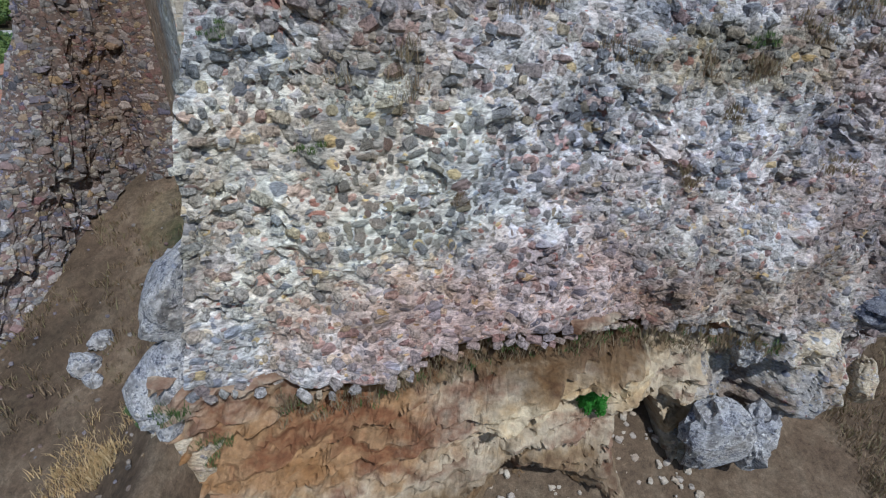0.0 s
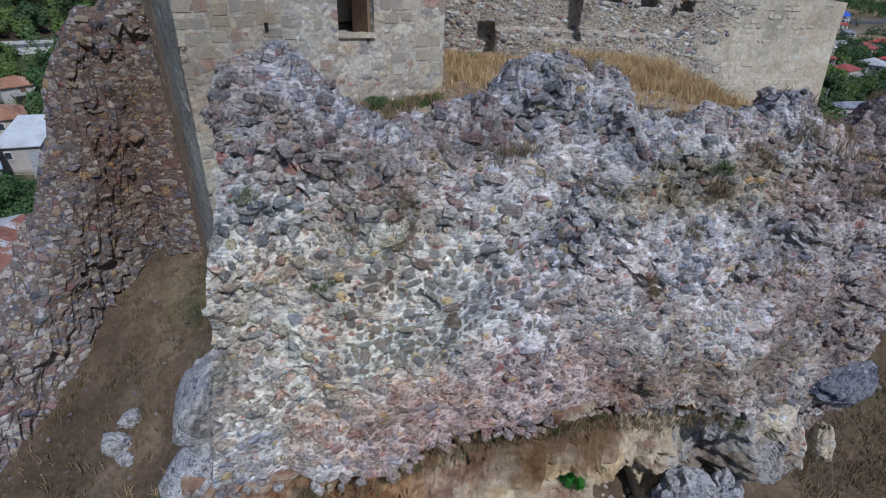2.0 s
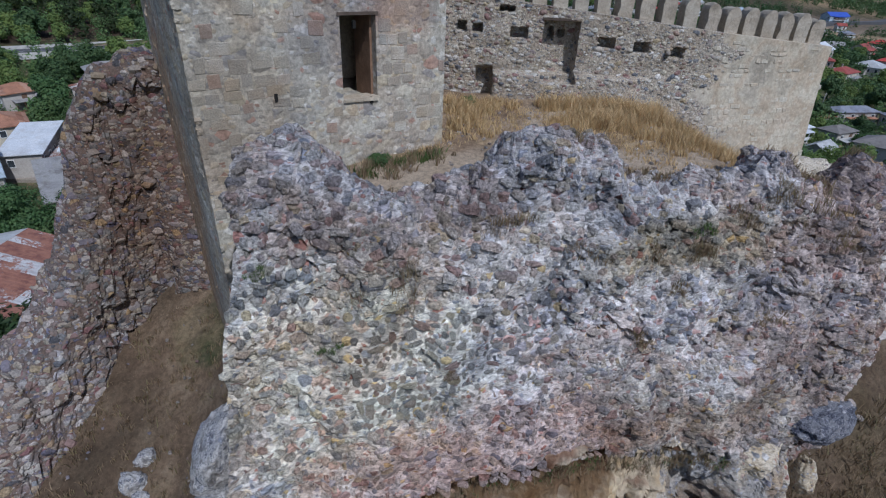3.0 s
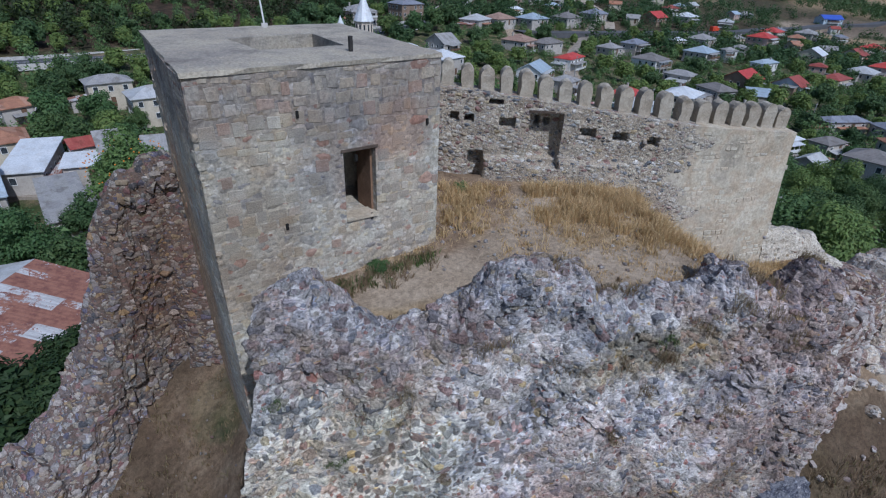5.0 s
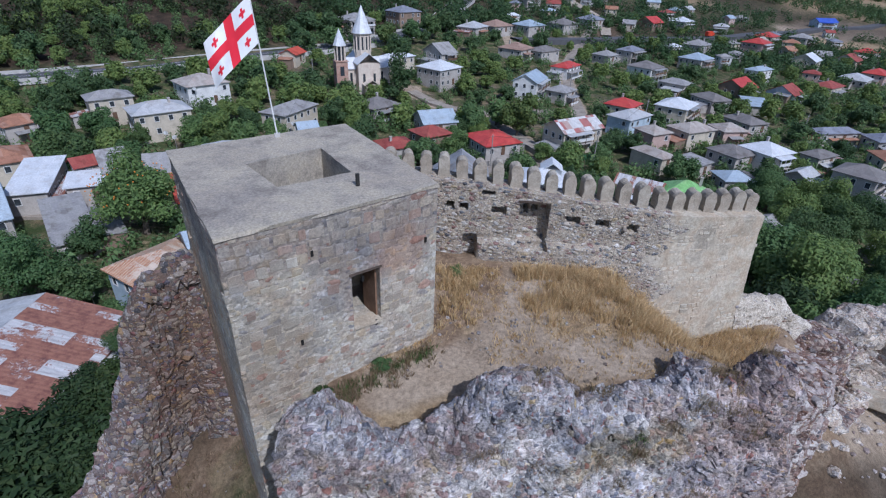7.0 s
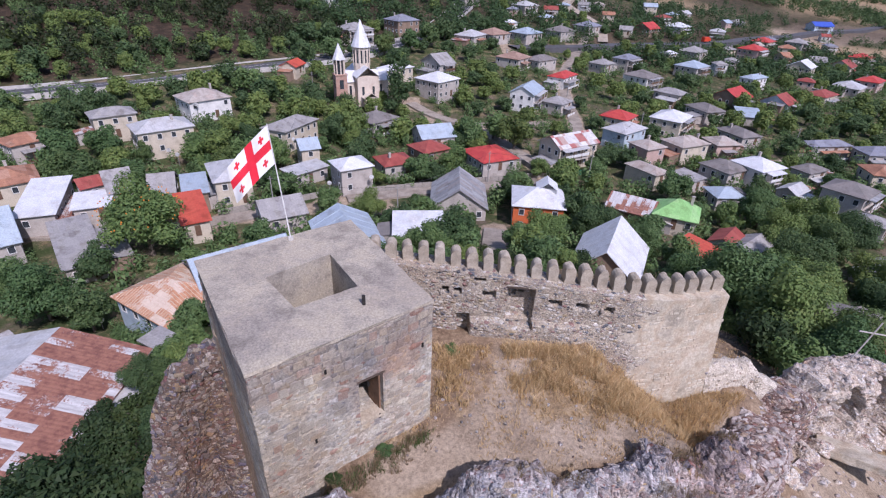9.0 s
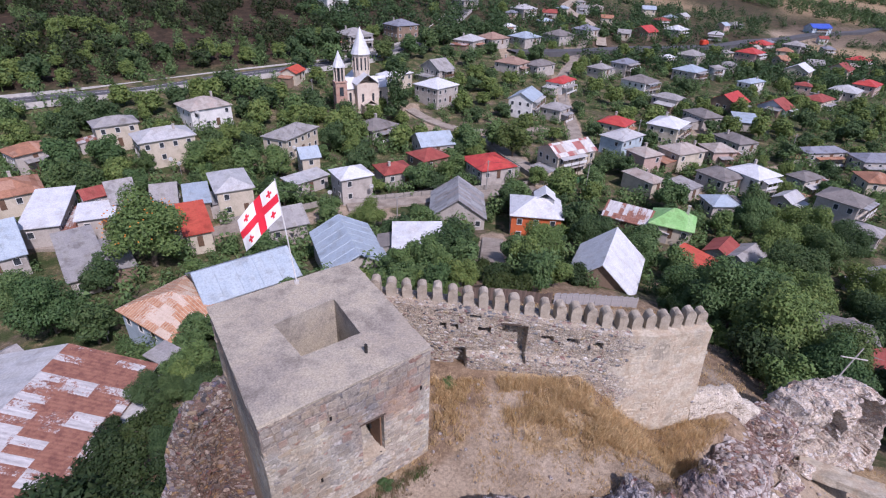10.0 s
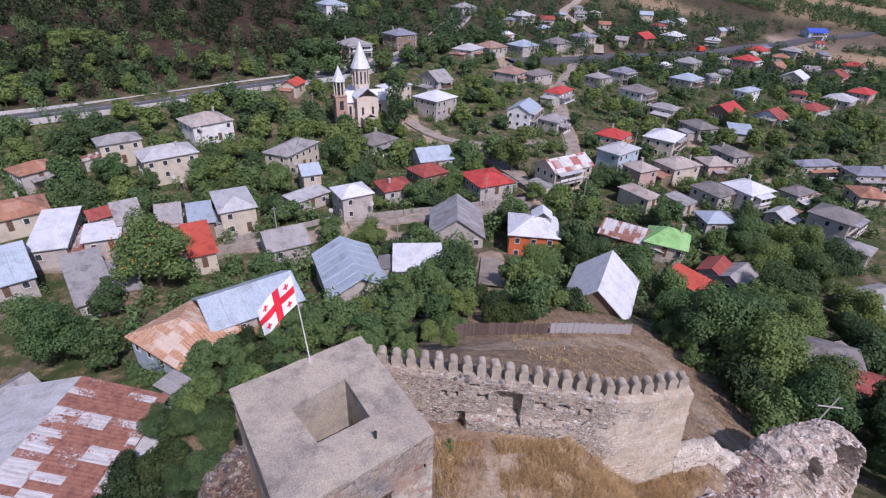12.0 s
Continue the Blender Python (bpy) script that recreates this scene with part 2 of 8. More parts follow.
ASHLAR = ((0.40, 0.355, 0.27), (0.53, 0.50, 0.44), (0.36, 0.25, 0.20), (0.43, 0.395, 0.32), (0.34, 0.315, 0.27), (0.46, 0.425, 0.35), (0.39, 0.365, 0.31), (0.31, 0.29, 0.255), (0.42, 0.365, 0.275), (0.37, 0.355, 0.32))
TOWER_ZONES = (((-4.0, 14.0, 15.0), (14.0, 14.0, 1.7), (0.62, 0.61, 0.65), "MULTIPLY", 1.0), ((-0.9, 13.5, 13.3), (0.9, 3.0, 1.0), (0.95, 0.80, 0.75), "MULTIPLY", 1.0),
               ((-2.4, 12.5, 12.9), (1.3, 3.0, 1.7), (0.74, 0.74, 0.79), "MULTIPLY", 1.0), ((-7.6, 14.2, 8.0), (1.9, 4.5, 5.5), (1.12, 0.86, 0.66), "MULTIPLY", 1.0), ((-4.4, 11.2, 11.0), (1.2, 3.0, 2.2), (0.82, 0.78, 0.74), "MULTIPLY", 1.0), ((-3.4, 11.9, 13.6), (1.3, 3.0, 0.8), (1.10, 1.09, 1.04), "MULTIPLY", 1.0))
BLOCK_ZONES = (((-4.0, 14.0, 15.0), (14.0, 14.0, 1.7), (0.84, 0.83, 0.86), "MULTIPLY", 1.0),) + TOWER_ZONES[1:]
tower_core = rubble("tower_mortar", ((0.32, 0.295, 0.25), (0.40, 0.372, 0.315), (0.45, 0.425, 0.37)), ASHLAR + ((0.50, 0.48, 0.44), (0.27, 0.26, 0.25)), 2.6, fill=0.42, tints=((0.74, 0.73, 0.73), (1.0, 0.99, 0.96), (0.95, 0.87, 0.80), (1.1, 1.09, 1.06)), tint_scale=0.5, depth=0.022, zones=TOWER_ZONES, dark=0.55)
WEATHER = ((0.72, 0.71, 0.70), (0.98, 0.97, 0.95), (0.95, 0.87, 0.80), (1.06, 1.05, 1.02), (0.84, 0.83, 0.82))
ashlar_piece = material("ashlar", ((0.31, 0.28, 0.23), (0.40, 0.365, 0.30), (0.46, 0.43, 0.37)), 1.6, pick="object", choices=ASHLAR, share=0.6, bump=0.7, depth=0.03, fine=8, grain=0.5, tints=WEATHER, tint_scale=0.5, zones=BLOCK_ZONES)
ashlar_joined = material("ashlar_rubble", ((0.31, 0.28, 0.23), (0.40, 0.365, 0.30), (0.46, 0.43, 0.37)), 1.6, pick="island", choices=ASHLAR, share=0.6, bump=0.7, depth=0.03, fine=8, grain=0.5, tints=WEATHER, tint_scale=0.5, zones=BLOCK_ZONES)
facing = material("facing_stone", ((0.40, 0.355, 0.28), (0.49, 0.445, 0.36), (0.55, 0.505, 0.42)), 1.6, pick="island", choices=ASHLAR[:2] + ASHLAR[3:], share=0.18, bump=0.6, depth=0.02, fine=8, grain=0.4, tints=WEATHER, tint_scale=0.5)
slab_concrete = material("roof_concrete", ((0.31, 0.275, 0.222), (0.40, 0.36, 0.295), (0.46, 0.42, 0.345)), 0.9, bump=0.9, fine=16, grain=0.5, tints=((0.80, 0.79, 0.80), (1.0, 1.0, 1.0), (1.06, 1.03, 0.97), (0.90, 0.88, 0.87)), tint_scale=0.9, zones=(((-5.6, 12.6, 15.2), (1.5, 1.6, 3.0), (0.80, 0.80, 0.84), "MULTIPLY", 0.9), ((-1.2, 15.2, 15.2), (1.6, 1.6, 3.0), (0.84, 0.83, 0.86), "MULTIPLY", 0.8), ((-6.4, 16.2, 15.2), (1.2, 1.4, 3.0), (0.82, 0.82, 0.84), "MULTIPLY", 0.7)))
wall_core = rubble("back_wall_mortar", ((0.27, 0.225, 0.175), (0.395, 0.345, 0.275), (0.48, 0.435, 0.36)), tuple(tuple(v * 0.95 for v in c) for c in STONES), 4.6, fill=0.36, tints=((0.78, 0.76, 0.76), (1.05, 1.03, 1.0), (0.96, 0.88, 0.82)), zones=(((12.4, 19.0, 9.0), (3.3, 20.0, 5.5), (0.47, 0.435, 0.37), "MIX", 0.72),))
BACK = tuple(tuple(v * 0.95 for v in c) for c in STONES if c[0] < 1.35 * c[1])
back_stone = material("back_wall_stone", ((0.30, 0.27, 0.23), (0.40, 0.36, 0.30)), 2.5, pick="island", choices=BACK, share=0.4, bump=0.7, grain=0.55, tints=WEATHER, tint_scale=0.5)
# tints: orange left, brown band below the wall, darker hollow, paler ledge
sandstone = material("sandstone_bedrock", ((0.17, 0.10, 0.06), (0.36, 0.26, 0.15), (0.46, 0.38, 0.27), (0.24, 0.14, 0.09), (0.40, 0.33, 0.24)), 0.8, bump=1.0, depth=0.08, fine=7, grain=0.5, bedding=((0, radians(24), 0), (0.7, 0.8, 1.35)), zones=(((-2.2, 7.0, 2.0), (3.2, 20.0, 1.4), (0.74, 0.50, 0.31), "MULTIPLY", 0.9), ((3.4, 8.0, 3.2), (6.2, 20.0, 0.62), (0.36, 0.28, 0.21), "MULTIPLY", 1.0), ((2.2, 9.0, -0.8), (3.6, 20.0, 1.8), (0.46, 0.40, 0.35), "MULTIPLY", 1.0), ((3.0, 7.8, 2.2), (2.4, 20.0, 0.7), (1.25, 1.24, 1.16), "MULTIPLY", 1.0), ((9.0, 9.5, 1.8), (2.2, 20.0, 1.4), (0.84, 0.78, 0.76), "MULTIPLY", 1.0)))
boulder_grey = rubble("lichen_boulder", ((0.085, 0.088, 0.105), (0.20, 0.20, 0.225), (0.50, 0.49, 0.49), (0.17, 0.165, 0.17), (0.36, 0.35, 0.36)), GREYS[:5] + PALE[:2], 6.5, fill=0.22, tints=((0.62, 0.64, 0.72), (1.0, 1.0, 1.0), (1.15, 1.12, 1.06), (0.8, 0.74, 0.66)), tint_scale=0.8, depth=0.05)
dark_boulder = rubble("dark_lichen_boulder", ((0.035, 0.037, 0.05), (0.085, 0.088, 0.115), (0.24, 0.24, 0.26), (0.06, 0.06, 0.075)), GREYS[:5], 7.0, fill=0.2, tints=((0.7, 0.72, 0.8), (1.0, 1.0, 1.0), (1.15, 1.12, 1.1)), tint_scale=0.8, depth=0.06)
cliff_stone = material("cliff_stone", ((0.24, 0.19, 0.14), (0.42, 0.35, 0.27), (0.54, 0.48, 0.40)), 2.4, pick="island", choices=((0.42, 0.34, 0.25), (0.50, 0.44, 0.36), (0.30, 0.22, 0.16), (0.38, 0.34, 0.31)), share=0.5, bump=0.7, grain=0.5)
cliff_rock = rubble("cliff_conglomerate", ((0.24, 0.19, 0.14), (0.44, 0.37, 0.28), (0.58, 0.52, 0.43), (0.30, 0.24, 0.18)), PALE + GREYS[:5], 4.0, fill=0.24, tints=((0.6, 0.6, 0.64), (1.0, 0.98, 0.94), (1.12, 1.08, 0.98), (0.78, 0.64, 0.5)), tint_scale=0.7, depth=0.06, layered=True, zones=(((8.6, 9.0, 0.7), (2.3, 20.0, 1.2), (0.55, 0.60, 0.74), "MULTIPLY", 1.0), ((7.6, 9.0, 2.5), (0.9, 20.0, 0.8), (0.5, 0.54, 0.66), "MULTIPLY", 0.9), ((10.4, 9.0, 2.0), (1.0, 20.0, 0.6), (0.66, 0.66, 0.72), "MULTIPLY", 0.9)))
wood_dark = material("old_timber", ((0.06, 0.045, 0.035), (0.12, 0.09, 0.07)), 2.0, bump=0.5)
wood_brown = material("brown_timber", ((0.16, 0.095, 0.06), (0.26, 0.16, 0.10)), 2.0, bump=0.5)
iron = material("black_iron", ((0.02, 0.02, 0.02), (0.05, 0.045, 0.04)), 4.0, rough=0.6)
hole_black = material("hole_shade_black", ((0.012, 0.011, 0.010), (0.02, 0.018, 0.016)), 4.0)
merlon_stone = material("merlon_render", ((0.29, 0.245, 0.185), (0.39, 0.34, 0.27), (0.47, 0.425, 0.35)), 2.2, bump=0.8, depth=0.04, fine=6, pick="object", choices=((0.37, 0.315, 0.24), (0.42, 0.375, 0.30), (0.33, 0.28, 0.215)), share=0.4)
ruin_heap = rubble("heap_rubble", ((0.14, 0.10, 0.09), (0.27, 0.215, 0.19), (0.40, 0.35, 0.32)), STONES, 3.0, fill=0.4, tints=((0.6, 0.5, 0.48), (0.95, 0.88, 0.86), (0.8, 0.62, 0.55), (1.1, 1.06, 1.06)), tint_scale=0.6, depth=0.08)
ruin_white = rubble("white_wall_rubble", ((0.50, 0.45, 0.37), (0.64, 0.59, 0.51), (0.72, 0.68, 0.61)), ASHLAR, 3.6, fill=0.2, tints=((0.8, 0.76, 0.7), (1.0, 0.98, 0.95)))
ruin_heap_stone = material("heap_stone", ((0.24, 0.20, 0.18), (0.38, 0.33, 0.30), (0.50, 0.46, 0.42)), 2.5, pick="island", choices=((0.38, 0.32, 0.295), (0.25, 0.18, 0.16), (0.48, 0.435, 0.40), (0.31, 0.245, 0.21), (0.54, 0.50, 0.465), (0.40, 0.345, 0.31)), share=0.65, bump=0.7, grain=0.55)
ruin_pale = rubble("pale_ruin", ((0.25, 0.195, 0.155), (0.43, 0.37, 0.305), (0.58, 0.525, 0.45), (0.36, 0.285, 0.23)), PALE[:9], 3.0, fill=0.32, tints=((0.60, 0.50, 0.45), (1.0, 0.97, 0.94), (1.16, 1.13, 1.10), (0.84, 0.70, 0.63)), tint_scale=0.6, depth=0.08)
ruin_pale_stone = material("pale_ruin_stone", ((0.34, 0.29, 0.25), (0.50, 0.45, 0.40), (0.62, 0.58, 0.53)), 2.5, pick="island", choices=((0.52, 0.46, 0.40), (0.40, 0.33, 0.28), (0.60, 0.56, 0.51), (0.47, 0.38, 0.33), (0.33, 0.26, 0.22)), share=0.55, bump=0.8, grain=0.6)

dressed_wall = material("dressed_wall", ((0.36, 0.315, 0.24), (0.46, 0.41, 0.325), (0.52, 0.47, 0.385)), 1.4, bump=0.5, depth=0.025, fine=7, grain=0.45, tints=WEATHER, tint_scale=0.6)


# building blocks
def part(name, bm, mat, parent=None, label=""):
    """Links a bmesh as one mesh object under a thing or a part."""
    me = bpy.data.meshes.new(name)
    bm.to_mesh(me)
    bm.free()
    for m in mat if isinstance(mat, (list, tuple)) else (mat,):
        me.materials.append(m)
    ob = new(name, me)
    if parent:
        ob.parent = parent
    if label:
        ob["label"] = label
    return ob


def mesh_np(name, verts, faces, mat, flat=True):
    """A mesh from arrays of corners and of quads or triangles."""
    me = bpy.data.meshes.new(name)
    verts, faces = np.asarray(verts, np.float32), np.asarray(faces, np.int32)
    n, k = faces.shape
    me.vertices.add(len(verts))
    me.vertices.foreach_set("co", verts.ravel())
    me.loops.add(n * k)
    me.loops.foreach_set("vertex_index", faces.ravel())
    me.polygons.add(n)
    me.polygons.foreach_set("loop_start", np.arange(0, n * k, k, dtype=np.int32))
    me.polygons.foreach_set("use_smooth", np.full(n, not flat))
    me.update(calc_edges=True)
    me.materials.append(mat)
    return me


def grid_faces(nr, nc):
    i = np.arange(nr * nc).reshape(nr, nc)
    return np.stack([i[:-1, :-1], i[:-1, 1:], i[1:, 1:], i[1:, :-1]], -1).reshape(-1, 4)


def fuzz(x, y, z, scale, octaves=3, seed=0.0):
    """Fractal noise, about -1 to 1, at arrays of places."""
    x, y, z = np.broadcast_arrays(*(np.asarray(a, float) for a in (x, y, z)))
    pts = np.stack([x, y, z], -1).reshape(-1, 3) * scale + seed
    return np.array([noise.fractal(p, 0.9, 2.1, octaves) for p in pts.tolist()]).reshape(x.shape)


def box(bm, cx, cy, cz, sx, sy, sz, turn=0.0, mat=0):
    """Adds a box by centre and size, turned about the vertical."""
    made = bmesh.ops.create_cube(bm, size=1.0, matrix=Matrix.Translation((cx, cy, cz)) @ Matrix.Rotation(turn, 4, "Z") @ Matrix.Diagonal((sx, sy, sz, 1)))
    for f in {f for v in made["verts"] for f in v.link_faces}:
        f.material_index = mat
    return made["verts"]


def rod(bm, a, b, r0, r1=None, n=8, mat=0):
    """Adds a tapered rod from a to b."""
    a, b = Vector(a), Vector(b)
    d = b - a
    made = bmesh.ops.create_cone(bm, cap_ends=True, segments=n, radius1=r0, radius2=r0 if r1 is None else r1, depth=d.length,
                                 matrix=Matrix.Translation((a + b) / 2) @ d.to_track_quat("Z", "Y").to_matrix().to_4x4())
    for f in {f for v in made["verts"] for f in v.link_faces}:
        f.material_index = mat


def thing(name, label, category, x=0, y=0, z=0, turn=0.0, group="", kind=""):
    """An Empty at the base of a thing."""
    e = new(name)
    e.empty_display_size = 0.3
    e.matrix_basis = pose(x, y, z, 0, 0, turn)
    return tagged(e, label, category, group, kind)


def smooth(a, b, v):
    u = np.clip((v - a) / (b - a), 0, 1)
    return u * u * (3 - 2 * u)


def ground_z(x, y):
    """Height of the ground: the castle hill, the valley with the town and the slopes behind it."""
    x, y = np.asarray(x, float), np.asarray(y, float)
    s = -0.6 * x + 0.8 * y
    valley = -20 + 1.5 * np.logaddexp(0, (s - 115) / 10) - 0.02 * np.clip(x - 60, 0, 300)
    valley = valley + 3.0 * np.logaddexp(0, (y - 480) / 60)
    dx, dy = x - 3, y - 16
    r = np.hypot(dx, dy) + 1e-6
    r = r * (1 + 0.35 * np.clip(-dx / r, 0, 1))
    hill = np.interp(r, [0, 9, 14, 20, 32, 47, 58, 75, 110], [9.6, 9, 6, 1.5, -6, -11.5, -16, -19.3, -20])
    w = smooth(60, 100, r)
    z = hill * (1 - w) + valley * w
    # courtyard inside the walls
    yard = 9.5 + 0.07 * (y - 14) - 0.85 * np.clip(x - 7.5, 0, 4.2) * np.clip((y - 13 + 1.2 * np.clip(x - 10, 0, 3)) / 4, 0, 1)
    inside = smooth(19.0, 16.5, x) * smooth(20.6, 19.4, y) * smooth(-9, -7, x)
    z = z * (1 - inside) + yard * inside
    # foot of the cliff south of the curtain wall
    foot = -1.4 + 0.35 * (y - 8.5) - 0.12 * np.clip(x - 8, 0, 40) - 0.12 * np.clip(-y, 0, 200)
    foot = foot + 0.9 * smooth(0.3, 2.3, x) * smooth(7.0, 5.0, x) * smooth(7.0, 9.2, y)
    foot = np.maximum(foot, -24)
    wide = 0.3 + 1.0 * np.clip(x - 11, 0, 12)
    back = smooth(-1, 1, (y - 0.27 * x - 10.0) / wide)
    z = foot * (1 - back) + z * back
    # gully beside the tower
    gully = 2.55 + 0.22 * (x + 8.55) + 0.45 * (y - 11.1) + 0.85 * np.clip(x + 6.5, 0, 3)
    g = smooth(-3.2, -4.6, x) * smooth(-2.2, -0.6, x - np.interp(y, [4.5, 8, 10.2, 11.9, 13.1, 14.5], [-15, -13.2, -11.9, -11, -10.5, -10.25])) * smooth(17.5, 15.5, y) * smooth(-2, 4, y)
    return z * (1 - g) + gully * g


def near_line(x, y, pts):
    """Distance of places from a line through points."""
    best = np.full(np.shape(x), 1e9)
    for (x0, y0), (x1, y1) in zip(pts[:-1], pts[1:]):
        ux, uy = x1 - x0, y1 - y0
        t = np.clip(((x - x0) * ux + (y - y0) * uy) / (ux * ux + uy * uy), 0, 1)
        best = np.minimum(best, np.hypot(x - x0 - t * ux, y - y0 - t * uy))
    return best


HIGHWAY = [(-260, 30), (-113.6, 138), (-92.4, 153.6), (-76.8, 167.6), (-64.5, 179.3), (-51.9, 189.7), (-30, 208), (-2, 250), (20, 330)]
LANES = [[(-20, 98), (-5, 103), (12, 108), (30, 113)], [(-8, 170), (-1, 160), (6, 153), (14, 152), (40, 160)], [(30, 113), (45, 150), (53, 217), (64, 243), (76, 275), (97, 330)],
         [(12.8, 87), (11, 75), (9.5, 63)], [(-75, 80), (-50, 82), (-20, 98)], [(14, 152), (25, 130), (30, 113)], [(58, 108), (75, 125), (100, 130)], [(60, 150), (85, 165), (130, 185)], [(-17.3, 97), (-12.4, 95.2), (-7, 95.4)]]
TRACK = [(3.9, 31), (9.5, 38.5), (15.5, 44.3), (23.1, 48.4), (26.9, 47), (27, 42.9), (25.5, 36), (24.2, 30.8), (24, 26)]
YARD_PATHS = [[(-1.2, 11.9), (1.2, 12.8), (3.2, 14.6), (4.0, 17.6)], [(1.2, 12.8), (6, 13.4), (11.5, 14.4), (14.5, 16.8)]]
TOWN_ROAD = [(34, 246), (56, 256), (75.8, 266.9), (100.3, 283.7), (126.2, 297.8), (150.4, 311.7), (178.4, 330.3), (207.5, 354.8), (251, 384), (302, 426.2), (356.8, 458.7), (420.8, 505.8), (520, 590)]
LANES.append(TOWN_ROAD)
FAR_TRACK = [(88, 279), (98, 318), (96, 331), (92, 351), (86.5, 372), (106, 412), (115, 434), (120, 520), (110, 640)]


def axis(lo, hi, step, ends):
    out = list(np.arange(lo, hi + step / 2, step))
    s = step
    while out[-1] < ends[1]:
        s = min(s * 1.08, 120)
        out.append(out[-1] + s)
    s = step
    while out[0] > ends[0]:
        s = min(s * 1.08, 120)
        out.insert(0, out[0] - s)
    return np.array(out)


def make_ground():
    gx, gy = np.meshgrid(axis(-16, 29, 0.34, (-4200, 4200)), axis(-2, 36, 0.34, (-3000, 4600)))
    gz = ground_z(gx, gy)
    far = np.hypot(gx - 3, gy - 15)
    near = far < 140
    bump = np.zeros_like(gz)
    bump[near] = 0.12 * fuzz(gx[near], gy[near], 0, 0.9, 4) * np.clip(far[near] / 6, 0.4, 1.5)
    mid = far >= 140
    bump[mid] = 0.5 * fuzz(gx[mid], gy[mid], 0, 0.02, 3) * np.clip(far[mid] / 150, 1, 12)
    gz = gz + bump
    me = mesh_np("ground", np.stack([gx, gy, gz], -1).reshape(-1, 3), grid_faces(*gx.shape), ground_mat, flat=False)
    # what covers the ground: bare earth, dry grass, paved or trodden lanes
    d_lane = np.min([near_line(gx, gy, p) for p in LANES], axis=0)
    lane = smooth(3.2, 1.8, d_lane)
    lane = np.maximum(lane, 0.72 * smooth(1.9, 0.4, np.min([near_line(gx, gy, p) for p in YARD_PATHS], axis=0)))
    lane = np.maximum(lane, 0.8 * smooth(2.2, 0.8, near_line(gx, gy, TRACK)))
    earth = np.maximum(smooth(2.6, 1.2, near_line(gx, gy, TRACK)), smooth(5, 3, near_line(gx, gy, FAR_TRACK)))
    wobble = fuzz(gx, gy, 3.3, 0.22, 3)
    yard = smooth(13.5, 12.5, gx + wobble) * smooth(20.5, 19.5, gy) * smooth(-6, -4, gx) * smooth(10.0, 10.6, gy - 0.27 * gx)
    gully = smooth(-3.6, -5, gx) * smooth(-14, -11, gx + wobble) * smooth(18, 16, gy) * smooth(2, 6, gy)
    front = smooth(11, 10, gy - 0.27 * gx) * smooth(16, 12, gx) * smooth(1, 5, gy + 2 * wobble)
    earth = np.clip(np.maximum.reduce([earth, yard * smooth(0.35, -0.35, wobble) * 0.95, gully * smooth(0.9, 0.1, wobble), front * 0.7]), 0, 1)
    hill = smooth(40, 24, far) * (1 - gully * 0.5)
    fields = 0.8 * smooth(-10, 25, gy - 445 - 0.2 * (gx - 200)) * smooth(120, 190, gx) * smooth(-0.35, 0.1, fuzz(gx, gy, 9.1, 0.006, 2))
    fields = np.maximum(fields, 0.9 * smooth(1.3, 0.7, np.hypot((gx - 300) / 55, (gy - 366) / 22)))
    dry = np.clip(np.maximum.reduce([hill, yard, fields, 0.35 + 0 * gx]), 0, 1)
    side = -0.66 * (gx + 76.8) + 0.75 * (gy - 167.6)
    # cloud shade coloured into the woodland floor; darker soil in gully and cliff foot
    shaded_soil = np.maximum(smooth(6, 14, side) * smooth(40, -10, gx + 0.05 * gy), 0.75 * smooth(215, 300, gy) * smooth(0.55, 0.1, fuzz(gx, gy, 4.4, 0.006, 2)) * (1 - fields))
    shaded_soil = np.maximum.reduce([shaded_soil, 0.42 * gully * smooth(0.7, -0.6, wobble) + 0.36 * gully, 0.6 * front, 0.78 * smooth(11.0, 12.5, gx) * smooth(10.9, 9.4, gy - 0.27 * gx) * smooth(40, 20, gx)])
    earth = np.maximum(earth, smooth(9.5, 7.0, np.hypot(gx - 22.5, gy - 16.5)) * 0.95)
    lane = np.maximum(lane, smooth(8.0, 4.0, np.hypot(gx - 24, gy - 17.5)) * 0.8)
    earth = np.maximum(earth, 0.3 * fields)
    lane = np.maximum(lane, smooth(1.3, 0.7, np.hypot((gx - 325) / 80, (gy - 433 - 0.5 * (gx - 325)) / 26)))
    earth = np.maximum(earth, 0.62 * smooth(34, 26, np.hypot(gx - 16, gy - 38) * 1.3) * smooth(21, 24, gy))
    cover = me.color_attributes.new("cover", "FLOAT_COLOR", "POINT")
    cover.data.foreach_set("color", np.stack([earth, dry, lane, shaded_soil], -1).astype(np.float32).ravel())
    return tagged(new("ground", me), "rolling ground of dry grass, bare earth and green verges", "ground", kind="structure")


